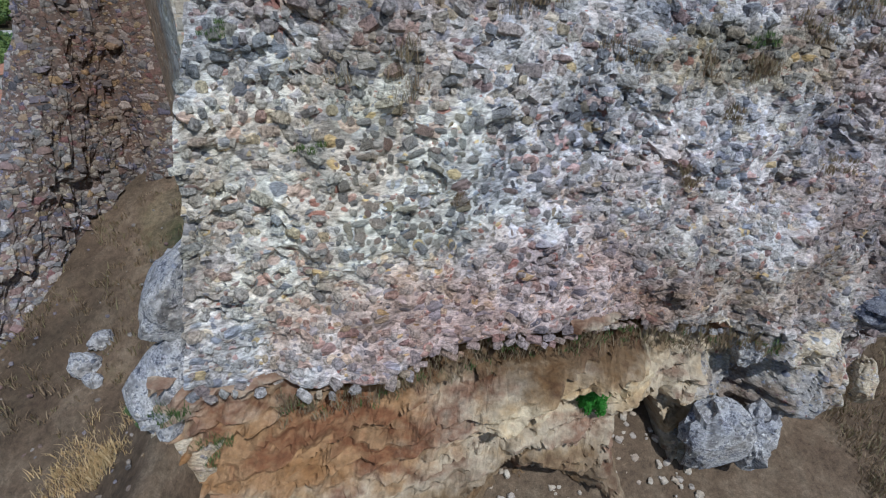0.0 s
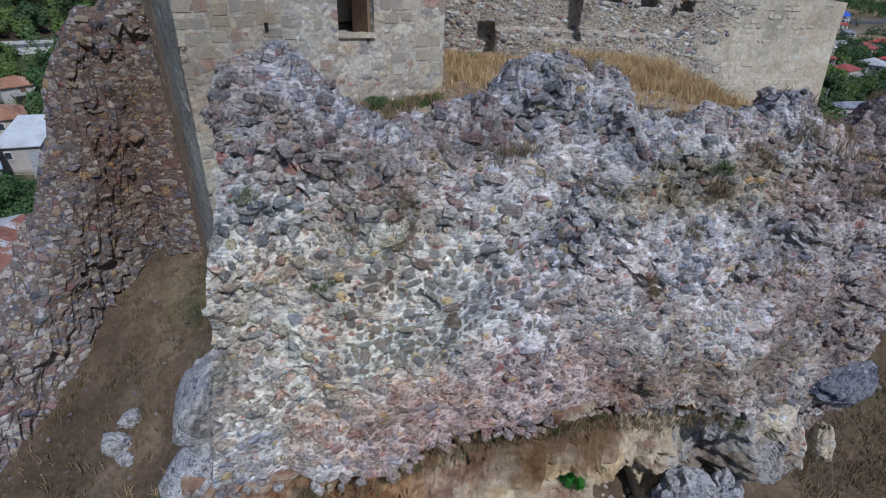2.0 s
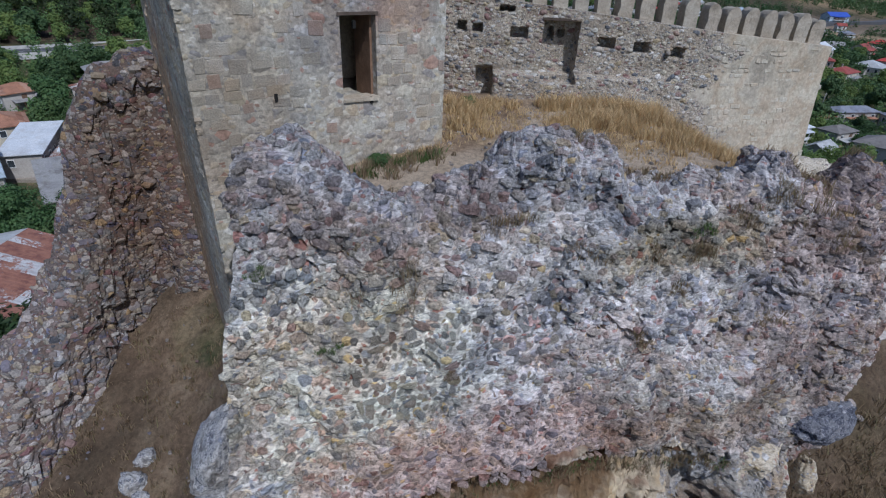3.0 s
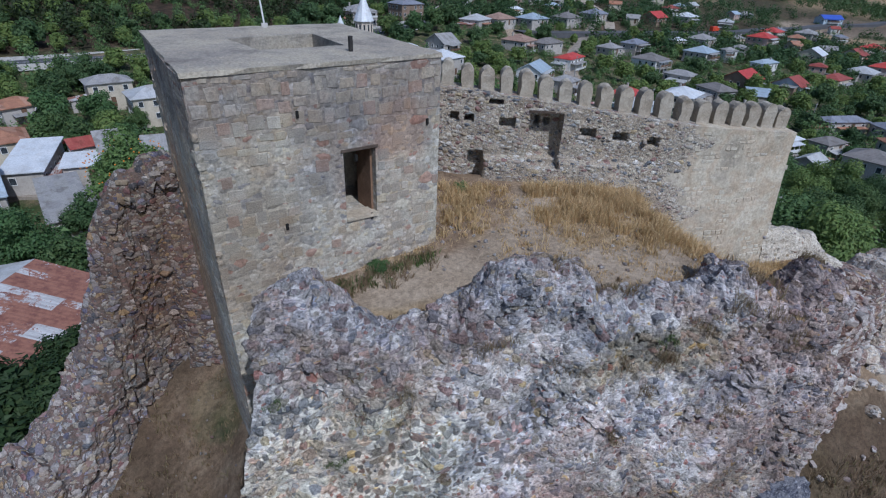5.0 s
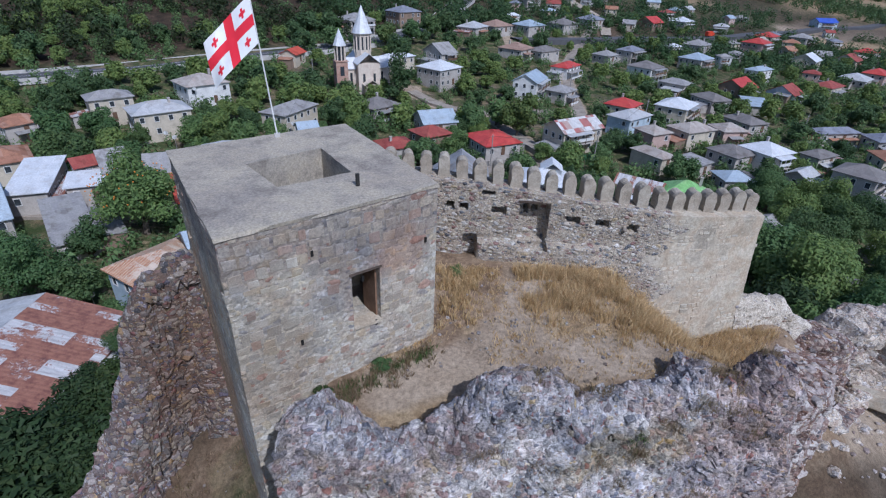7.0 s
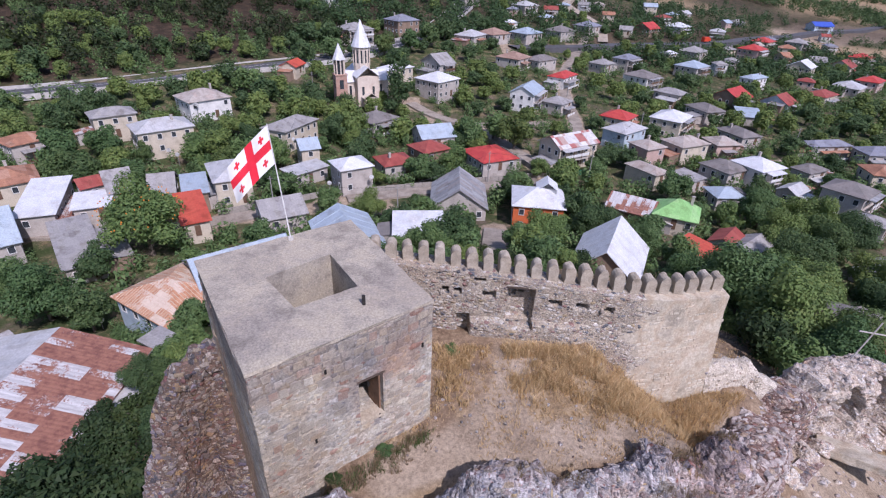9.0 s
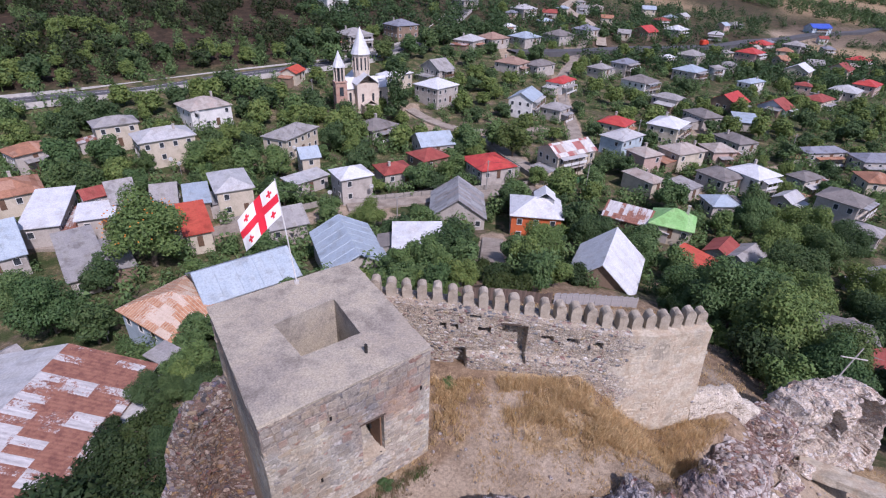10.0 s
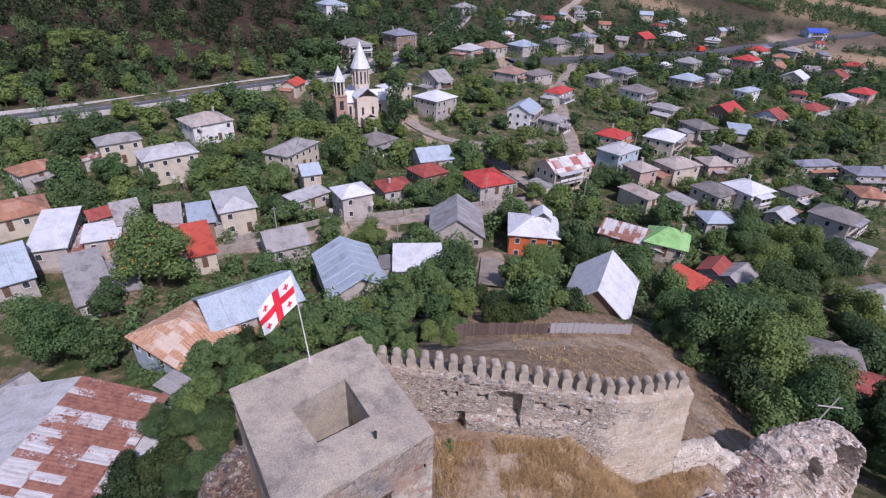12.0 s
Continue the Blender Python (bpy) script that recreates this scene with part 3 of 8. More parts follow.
def make_ground_mat():
    m = bpy.data.materials.new("ground_cover")
    m.use_nodes = True
    nt = m.node_tree
    bsdf = nt.nodes["Principled BSDF"]
    coord = nt.nodes.new("ShaderNodeTexCoord").outputs["Object"]
    att = nt.nodes.new("ShaderNodeVertexColor")
    att.layer_name = "cover"
    split = nt.nodes.new("ShaderNodeSeparateColor")
    nt.links.new(att.outputs["Color"], split.inputs["Color"])
    green = ramp(nt, noise_out(nt, coord, 0.19, 7, 0.7), even(((0.024, 0.040, 0.013), (0.045, 0.068, 0.022), (0.070, 0.082, 0.034), (0.13, 0.105, 0.072), (0.23, 0.19, 0.15)), 0.3, 0.72))
    straw = ramp(nt, noise_out(nt, coord, 0.9, 7, 0.7), even(((0.16, 0.112, 0.062), (0.29, 0.205, 0.118), (0.41, 0.31, 0.19), (0.23, 0.17, 0.095)), 0.3, 0.7))
    soil = ramp(nt, noise_out(nt, coord, 1.1, 7, 0.7), even(((0.145, 0.098, 0.064), (0.265, 0.188, 0.122), (0.385, 0.295, 0.20)), 0.32, 0.68))
    lane = ramp(nt, noise_out(nt, coord, 0.5, 6), even(((0.24, 0.18, 0.125), (0.36, 0.285, 0.205), (0.455, 0.37, 0.275)), 0.3, 0.7))
    patch = noise_out(nt, coord, 0.35, 6, 0.75)

    def masked(socket, low=0.35):
        add = nt.nodes.new("ShaderNodeMath")
        add.operation = "ADD"
        nt.links.new(split.outputs[socket], add.inputs[0])
        nt.links.new(patch, add.inputs[1])
        r = nt.nodes.new("ShaderNodeMapRange")
        r.inputs["From Min"].default_value, r.inputs["From Max"].default_value = 0.5 + low, 0.75 + low
        nt.links.new(add.outputs[0], r.inputs["Value"])
        return r.outputs["Result"]

    c = blend(nt, "MIX", masked("Green"), green, straw)
    c = blend(nt, "MIX", masked("Red"), c, soil)
    c = blend(nt, "MIX", masked("Blue"), c, lane)
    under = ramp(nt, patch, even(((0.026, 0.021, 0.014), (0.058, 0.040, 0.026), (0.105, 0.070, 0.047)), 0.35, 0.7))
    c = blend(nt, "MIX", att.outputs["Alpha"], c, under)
    fine = noise_out(nt, coord, 7.0, 6, 0.75)
    c = blend(nt, "MULTIPLY", 1.0, c, ramp(nt, fine, [(0.28, (0.48,) * 3), (0.72, (1.3,) * 3)]))
    grit = noise_out(nt, coord, 34.0, 4, 0.8)
    c = blend(nt, "MULTIPLY", 1.0, c, ramp(nt, grit, [(0.3, (0.66,) * 3), (0.7, (1.22,) * 3)]))
    nt.links.new(c, bsdf.inputs["Base Color"])
    bsdf.inputs["Roughness"].default_value = 0.95
    bsdf.inputs["Specular IOR Level"].default_value = 0.15
    b = node(nt, "ShaderNodeBump", Strength=0.8, Distance=0.08)
    nt.links.new(fine, b.inputs["Height"])
    nt.links.new(b.outputs["Normal"], bsdf.inputs["Normal"])
    return m


ground_mat = make_ground_mat()
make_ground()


# stones
def pebble(seed, flat=0.7):
    """A worn stone of 26 corners within a unit box."""
    rng = random.Random(seed)
    bm = bmesh.new()
    bmesh.ops.create_cube(bm, size=2.0)
    bmesh.ops.subdivide_edges(bm, edges=bm.edges[:], cuts=1, use_grid_fill=True)
    p = rng.uniform(2.4, 5.0)
    for v in bm.verts:
        c = v.co
        k = (abs(c.x) ** p + abs(c.y) ** p + abs(c.z) ** p) ** (1 / p)
        v.co = c / k * rng.uniform(0.80, 1.07) * 0.51
    bmesh.ops.triangulate(bm, faces=bm.faces[:])
    co = np.array([v.co[:] for v in bm.verts])
    bm.verts.index_update()
    fa = np.array([[v.index for v in f.verts] for f in bm.faces])
    bm.free()
    return co, fa


PEBBLES = [pebble(s) for s in range(14)]


def frame_of(normal, spin):
    """Axes of a stone that lies on a face: along, up the face, out of it."""
    n = np.asarray(normal, float)
    n = n / np.linalg.norm(n)
    up = np.array([0, 0, 1.0]) if abs(n[2]) < 0.9 else np.array([0, 1.0, 0])
    a = np.cross(up, n)
    a /= np.linalg.norm(a)
    b = np.cross(n, a)
    return np.stack([math.cos(spin) * a + math.sin(spin) * b, -math.sin(spin) * a + math.cos(spin) * b, n], 1)


def joined_stones(name, rows, mat, parent, label="", flat=False):
    """One mesh of many stones; rows: place, normal, spin, size (along, up, out), variant."""
    vs, fs, base = [], [], 0
    for p, n, spin, size, k in rows:
        co, fa = PEBBLES[k % len(PEBBLES)]
        vs.append((co * np.array(size)) @ frame_of(n, spin).T + p)
        fs.append(fa + base)
        base += len(co)
    ob = new(name, mesh_np(name, np.concatenate(vs), np.concatenate(fs), mat, flat))
    ob.parent = parent
    return tagged(ob, label, kind="stuff")


def single_stones(name, rows, mat, parent):
    """Stones as objects of their own on shared meshes."""
    meshes = [mesh_np(name, co, fa, mat) for co, fa in PEBBLES]
    for p, n, spin, size, k in rows:
        ob = new(name, meshes[k % len(meshes)])
        ob.parent = parent
        ob.matrix_basis = Matrix.Translation(p) @ Matrix(frame_of(n, spin).tolist()).to_4x4() @ Matrix.Diagonal((*size, 1))


def stones_on(verts, faces, count, size, rng, keep=None, flatten=0.6, sink=0.15, tilt=0.0):
    """Random stones on the faces of a grid, more where the faces are larger."""
    v = np.asarray(verts)
    q = v[np.asarray(faces)]
    n = np.cross(q[:, 2] - q[:, 0], q[:, 3] - q[:, 1])
    area = np.linalg.norm(n, axis=1)
    cum = np.cumsum(area)
    rows = []
    while len(rows) < count:
        i = min(int(np.searchsorted(cum, rng.random() * cum[-1])), len(faces) - 1)
        a, b = rng.random(), rng.random()
        p = (q[i, 0] * (1 - a) + q[i, 1] * a) * (1 - b) + (q[i, 3] * (1 - a) + q[i, 2] * a) * b
        count -= 1 if keep and not keep(p) else 0
        if keep and not keep(p):
            continue
        s = size * rng.choice((0.5, 0.65, 0.8, 0.8, 1.0, 1.0, 1.3, 1.6))
        nn = n[i] / (area[i] + 1e-9)
        dims = (s * rng.uniform(0.9, 1.5), s * flatten * rng.uniform(0.8, 1.3), s * rng.uniform(0.6, 0.9))
        nn = nn + tilt * np.array([rng.gauss(0, 1), rng.gauss(0, 1), rng.gauss(0, 1)])
        rows.append((p - nn * dims[2] * sink, nn, rng.gauss(0, 0.22), dims, rng.randrange(99)))
    return rows


def relief(x, y, z):
    """Bulges, worn hollows and dark cracks of the curtain wall's face."""
    bulge = 0.30 * fuzz(x, y, z, 0.55, 3) + 0.09 * fuzz(x, y, z, 2.2, 4, 5.0)
    crack = smooth(0.16, 0.02, np.abs(fuzz(x, y, np.asarray(z) * 1.9, 0.75, 4, 9.0))) * smooth(-0.3, 0.3, fuzz(x, y, z, 0.5, 2, 31.0))
    return bulge - 0.17 * crack


# the ruined curtain wall in front, leaning back
def face_y(x, z):
    return 6.39 + 0.27 * x + 0.27 * z


def crest_z(x):
    return np.interp(x, [-3.9, -3.3, -2.7, -2.2, -1.7, -0.9, -0.3, 0.6, 1.3, 1.8, 2.4, 3.1, 3.7, 4.3, 5.1, 6.0, 6.8, 7.4, 8.0, 8.6, 9.2, 10.2, 11.0, 11.8, 12.6],
                     [10.8, 11.05, 11.3, 10.8, 10.35, 9.95, 9.95, 10.25, 10.8, 11.1, 11.15, 10.9, 10.75, 9.95, 9.8, 9.9, 9.85, 9.8, 10.4, 10.15, 9.5, 9.35, 10.1, 9.7, 9.2])


def foot_z(x):
    return np.interp(x, [-4.6, -3.9, -3, -2, -1.1, 0.2, 1.3, 2.6, 4.1, 5.9, 7.2, 8.5, 10.5, 12.5], [3.45, 3.4, 3.27, 3.15, 3.12, 3.5, 3.62, 3.5, 3.5, 3.1, 2.9, 2.4, 2.4, 2.5])


def left_x(z):
    return np.interp(z, [1.4, 3.4, 4.6, 5.5, 6.4, 7.2, 7.8, 8.7, 9.4, 11.5], [-4.3, -4.1, -3.95, -3.9, -3.95, -3.9, -3.85, -3.65, -3.6, -3.65])


def right_x(z):
    return np.interp(z, [2.0, 4.0, 6.0, 8.0, 10.5], [11.4, 11.7, 12.0, 11.8, 12.0])


def make_curtain():
    wall = thing("curtain_wall", "ruined leaning rubble curtain wall of multicoloured field stones", "wall", kind="structure")
    cols = np.concatenate([np.linspace(-1, -0.05, 14), np.linspace(0, 1, 190), np.linspace(1.01, 1.8, 56)])
    front = np.linspace(0, 1, 84)
    top = np.array([[0.12, 0.16], [0.35, 0.42], [0.62, 0.58], [0.88, 0.62], [1.15, 0.6], [1.4, 0.45], [1.6, 0.1], [1.75, -0.4], [1.85, -1.0]])
    V = np.zeros((len(front) + len(top), len(cols), 3))
    for j, c in enumerate(cols):
        cc = min(max(c, 0.0), 1.0)
        side, far = max(0.0, -c), max(0.0, c - 1)
        for i in range(V.shape[0]):
            k = min(i, len(front) - 1)
            x = -4.0 + 15.4 * cc
            for _ in range(3):
                z0, z1 = float(foot_z(x)), float(crest_z(x)) - 0.6
                z = z0 + (z1 - z0) * front[k]
                x = float(left_x(z)) + (float(right_x(z)) - float(left_x(z))) * cc
            back, up = (0.0, 0.0) if i < len(front) else top[i - len(front)]
            y = face_y(x, z) + back * (1 - 0.6 * side) + 1.5 * side + 3.6 * far
            z -= (z - z0) * 0.42 * float(smooth(0.0, 0.9, far))
            up *= 1 - 0.5 * float(smooth(0.0, 0.4, far))
            y += (1.8, 0.7, 0.2, 0.05)[i] if i < 4 else 0.0
            V[i, j] = (x + 0.25 * math.sin(side * 3) + 2.6 * far, y, z + up - 1.3 * side * smooth(0.6, 1.0, k / (len(front) - 1)))
    rel = relief(V[..., 0], V[..., 1], V[..., 2])
    V[..., 1] -= rel
    V[..., 2] += (0.5 * rel + 0.24 * fuzz(V[..., 0], V[..., 1], V[..., 2], 2.4, 4, 77.0)) * np.clip((np.arange(V.shape[0])[:, None] - len(front) + 24) / 22, 0, 1)
    faces = grid_faces(*V.shape[:2])
    core = new("rubble_core", mesh_np("rubble_core", V.reshape(-1, 3), faces, mortar))
    core.parent = wall
    core["label"] = "cream lime mortar with pebbles"
    # stones in rough courses on the face, crowded in bands, bedded in smooth mortar between them
    rng = random.Random(4)
    q = V.reshape(-1, 3)
    rows, grey = [], []
    z = 1.7
    while z < 11.0:
        high = float(smooth(7.6, 8.8, z))
        course = rng.uniform(0.08, 0.19) * (1.0 + 0.25 * high)
        x = -6.0 + rng.random() * 0.2
        while x < 13.0:
            crowd = noise.noise(Vector((x * 0.55, 5.0, z * 1.3))) + 0.35 * noise.noise(Vector((x * 1.7, 9.0, z * 3.1)))
            w = rng.choice((0.08, 0.10, 0.12, 0.14, 0.17, 0.20, 0.24, 0.33)) * rng.uniform(0.85, 1.2) * (1.0 + 0.3 * high + 0.25 * float(smooth(0.0, 0.4, crowd)))
            xx, zz = x + w / 2, z + course / 2 + rng.gauss(0, 0.03)
            likely = 0.42 + 0.5 * float(smooth(-0.2, 0.2, crowd)) + 0.3 * high
            if float(left_x(zz)) + 0.05 < xx < float(right_x(zz)) - 0.05 and float(foot_z(xx)) + 0.05 < zz < float(crest_z(xx)) - 0.5 and rng.random() < likely:
                y = face_y(xx, zz)
                r = float(relief(xx, y, zz))
                size = (w * rng.uniform(0.9, 1.12), course * rng.uniform(0.75, 1.3), min(0.24, w * rng.uniform(0.5, 0.85)))
                row = (np.array([xx, y - r + size[2] * rng.uniform(0.02, 0.42), zz]), (-0.26 + rng.gauss(0, 0.22), -0.93, 0.25 + rng.gauss(0, 0.22)), rng.gauss(0, 0.3), size, rng.randrange(99))
                cold = noise.noise(Vector((xx * 0.42, 2.0, zz * 0.8))) + 0.4 * noise.noise(Vector((xx * 1.3, 3.0, zz * 2.1))) + 0.25 * high + 0.2 * float(smooth(7.0, 10.0, xx))
                (grey if cold + rng.gauss(0, 0.28) > 0.40 else rows).append(row)
            x += w * rng.uniform(0.88, 1.2)
        z += course * rng.uniform(0.8, 1.0)
    near = [r for r in rows + grey if abs(r[0][0] - 0.6) < 2.2 and 5.6 < r[0][2] < 7.9]
    rng.shuffle(near)
    near = near[:290]
    chosen = {id(r) for r in near}
    rest = [r for r in rows if id(r) not in chosen]
    cold_rest = [r for r in grey if id(r) not in chosen]
    nr = V.shape[1]
    crest = faces[(len(front) - 5) * (nr - 1):]
    for k, r in enumerate(stones_on(q, crest, 1500, 0.22, rng, keep=lambda p: p[2] > 8.0, sink=0.3)):
        (rest if k % 3 else cold_rest).append(r)
    sides = faces.reshape(V.shape[0] - 1, nr - 1, 4)
    rest += stones_on(q, sides[:, :13].reshape(-1, 4), 400, 0.22, rng)
    broken = stones_on(q, sides[:, -55:].reshape(-1, 4), 900, 0.22, rng)
    joined_stones("rubble_stone", broken, ruin_heap_stone, wall, "purple-brown stones of the broken wall end", flat=True)
    joined_stones("rubble_stone", rest, stone_joined, wall, "cream, pinkish and pale grey field stones", flat=True)
    joined_stones("rubble_stone", cold_rest, stone_grey, wall, "dark blue-grey and reddish field stones", flat=True)
    single_stones("stone", near, stone_piece, wall)


# bedrock, cave and boulders under the wall
def make_bedrock():
    rock = thing("bedrock_ledge", "layered yellow-brown sandstone bedrock with a small cave", "rock", kind="structure")
    X, T = np.meshgrid(np.linspace(-5.2, 12.0, 280), np.linspace(0, 1, 100))
    Z = -3.2 + (foot_z(X) + 0.35 + 3.2) * T
    Y = face_y(X, Z) + 0.25 + 0.25 * smooth(2.8, 1.0, Z) + 9.0 * smooth(10.3, 12.0, X) ** 2 + 1.6 * smooth(-4.5, -5.2, X)
    tilt = Z - 0.30 * X + 0.4 * fuzz(X, 0, Z, 0.6, 3)
    saw = (tilt * 1.15) % 1.0
    strata = 0.42 * (saw ** 2.5 - 0.35) * smooth(6, 3.5, X) + 0.07 * np.sin(tilt * 19)
    ledge = 0.9 * smooth(0.6, 0.25, np.abs(Z - (1.95 + 0.24 * X))) * smooth(-1.5, 0.5, X) * smooth(5.2, 4.4, X)
    earthy = 0.7 * smooth(0.55, 0.15, np.abs(Z - foot_z(X) + 0.30)) * smooth(-2.6, -0.5, X) * smooth(8.0, 6.0, X)
    cave = smooth(1.0, 0.45, np.hypot((X - 5.0 - 0.25 * (0.4 - Z)) / 0.85, (Z + 0.1) / 1.6)) * 2.2
    undercut = 0.65 * smooth(4.4, 5.8, X) * smooth(12.5, 11.2, X) * smooth(foot_z(X) - 0.1, foot_z(X) - 0.8, Z)
    hollow = smooth(1.0, 0.2, np.hypot((X - 2.2) / 2.6, (Z + 1.2) / 2.0)) * 1.2
    split = 0.5 * smooth(0.13, 0.02, np.abs(fuzz(X * 0.6, 7.0, tilt, 0.6, 3))) + smooth(0.10, 0.02, np.abs(fuzz(X, 17.0, tilt * 2.2, 0.8, 3)))
    Y += cave + undercut + hollow + strata + earthy - ledge * 0.6 - 0.28 * fuzz(X, 1.3, Z, 0.7, 4) - 0.13 * fuzz(X, 2.3, Z, 2.6, 5) + 0.14 * split
    lump = 1.15 * smooth(1.0, 0.25, np.hypot((X - 9.9) / 2.4, (Z - 0.95) / 1.35)) + 0.6 * smooth(1.0, 0.3, np.hypot((X - 8.6) / 1.3, (Z - 2.4) / 0.9))
    lump += 0.35 * fuzz(X, 5.0, Z, 1.1, 3) * smooth(6.2, 7.2, X) + 0.5 * smooth(1.0, 0.4, np.hypot((X - 6.2) / 0.8, (Z - 1.4) / 0.9))
    Y += 1.5 * smooth(0.0, -0.8, Z) * smooth(6.6, 7.6, X) - lump
    X, Y, Z = (np.vstack([g, g[-1:] + d]) for g, d in ((X, 0.0), (Y, 1.9), (Z, 0.12)))
    verts = np.stack([X, Y, Z], -1).reshape(-1, 3)
    faces = grid_faces(*X.shape)
    me = mesh_np("rock_face", verts, faces, sandstone)
    me.materials.append(cliff_rock)
    mid = verts[faces].mean(axis=1)
    me.polygons.foreach_set("material_index", (mid[:, 0] > 6.7 + 0.35 * np.sin(mid[:, 2] * 3.1) + 0.25 * np.sin(mid[:, 2] * 8.3 + 1)).astype(np.int32))
    ob = new("rock_face", me)
    ob.parent = rock


def boulder(x, y, z, sx, sy, sz, seed, mat, label, turn=0.0):
    bm = bmesh.new()
    bmesh.ops.create_icosphere(bm, subdivisions=4, radius=1.0)
    off = Vector((seed * 3.1, seed * 1.7, seed * 2.3))
    rng = random.Random(seed)
    cuts = [(Vector((rng.gauss(0, 1), rng.gauss(0, 1), rng.gauss(0, 1))).normalized(), rng.uniform(0.5, 0.8)) for _ in range(13)]
    for v in bm.verts:
        d = v.co.normalized()
        k = 1 + 0.34 * noise.fractal(d * 1.3 + off, 0.9, 2.1, 4) + 0.20 * noise.fractal(d * 3.6 + off, 0.75, 2.1, 7) + 0.09 * noise.fractal(d * 9.0 + off, 0.7, 2.1, 4) - 0.30 * max(0.0, 0.22 - abs(noise.noise(d * 2.2 + off * 2)))
        p = d * k
        for n, o in cuts:
            over = p.dot(n) - o
            if over > 0:
                p -= n * over * 0.6
        v.co = Vector((p.x * sx, p.y * sy, p.z * sz))
    ob = part("boulder", bm, mat)
    ob.matrix_basis = pose(x, y, z, 0, 0, turn)
    return tagged(ob, label, "boulder")


# the square tower
TFL, TFR, TBL = Vector((-5.07, 10.68, 0)), Vector((0.13, 14.36, 0)), Vector((-8.72, 16.58, 0))
TBR = TFR + TBL - TFL
TOP = 15.15


def slab_between(bm, a, b, inward, z0, z1, mat=0):
    """A wall piece between two plan points with a thickness vector."""
    lo = [Vector((p.x, p.y, z0)) for p in (a, b, b + inward, a + inward)]
    hi = [Vector((p.x, p.y, z1)) for p in (a, b, b + inward, a + inward)]
    vs = [bm.verts.new(p) for p in lo + hi]
    for idx in ((0, 1, 5, 4), (1, 2, 6, 5), (2, 3, 7, 6), (3, 0, 4, 7), (4, 5, 6, 7), (3, 2, 1, 0)):
        bm.faces.new([vs[i] for i in idx]).material_index = mat


def block_mesh(name, w, h, out, mat, seed):
    """A squared block with chamfered, slightly uneven face; local x along, y up, z out."""
    rng = random.Random(seed)
    bm = bmesh.new()
    c = 0.018
    back = [bm.verts.new((sx * w / 2, sy * h / 2, -0.03)) for sx, sy in ((-1, -1), (1, -1), (1, 1), (-1, 1))]
    fro = [bm.verts.new((sx * (w / 2 - c * 1.5 - rng.random() ** 2 * 0.10), sy * (h / 2 - c * 1.5 - rng.random() ** 2 * 0.14), out * rng.uniform(0.2, 1.4))) for sx, sy in ((-1, -1), (1, -1), (1, 1), (-1, 1))]
    bm.faces.new(fro)
    for i in range(4):
        bm.faces.new((back[i], back[(i + 1) % 4], fro[(i + 1) % 4], fro[i]))
    me = bpy.data.meshes.new(name)
    bm.to_mesh(me)
    bm.free()
    me.materials.append(mat)
    return me


def block_rows(width, z0, z1, rng, skip=None, lo=0.20, hi=0.42):
    """Courses of squared blocks on a face: (along, height, size)."""
    out, z = [], z0
    while z < z1 - 0.1:
        h = min(rng.uniform(lo, hi), z1 - z)
        s = -rng.random() * 0.3
        while s < width:
            w = rng.uniform(0.24, 0.52)
            a, b = max(s, 0.0), min(s + w, width)
            if b - a > 0.12 and not (skip and skip((a + b) / 2, z + h / 2, (b - a) / 2, h / 2)):
                out.append(((a + b) / 2, z + h / 2 + rng.gauss(0, 0.03), (b - a) * rng.uniform(0.84, 1.0) - 0.008, h * rng.uniform(0.76, 1.0) - 0.006))
            s += w
        z += h
    return out


def patchy(*args):
    """Block rows with some blocks worn away or hidden under render."""
    rows = block_rows(*args)
    return [r for r in rows if noise.noise(Vector((r[0] * 0.8, r[1] * 0.9, 4.0))) > 0.08 or r[1] > 13.7 and args[3].random() < 0.85 or args[3].random() < 0.25]


def lay_blocks(origin, along, outward, rows, rng):
    """Turns block rows into placed matrices with their sizes."""
    up = Vector((0, 0, 1))
    m3 = Matrix((along, up, outward)).transposed().to_4x4()
    return [(Matrix.Translation(Vector(origin) + along * s + up * z) @ m3 @ Matrix.Rotation(rng.gauss(0, 0.03), 4, "Z"), w, h) for s, z, w, h in rows]


def blocks_joined(name, placed, mat, parent, rng, out=0.012):
    vs, fs = [], []
    for m, w, h in placed:
        c = 0.018
        b = len(vs)
        pts = [(sx * w / 2, sy * h / 2, -0.03) for sx, sy in ((-1, -1), (1, -1), (1, 1), (-1, 1))]
        pts += [(sx * (w / 2 - c * 0.6 - rng.random() ** 2 * 0.05), sy * (h / 2 - c * 0.6 - rng.random() ** 2 * 0.05), out * rng.uniform(0.2, 1.5)) for sx, sy in ((-1, -1), (1, -1), (1, 1), (-1, 1))]
        vs += [(m @ Vector(p))[:] for p in pts]
        fs += [(b + 4, b + 5, b + 6, b + 7)] + [(b + i, b + (i + 1) % 4, b + 4 + (i + 1) % 4, b + 4 + i) for i in range(4)]
    ob = new(name, mesh_np(name, vs, fs, mat))
    ob.parent = parent
    return tagged(ob, kind="stuff")


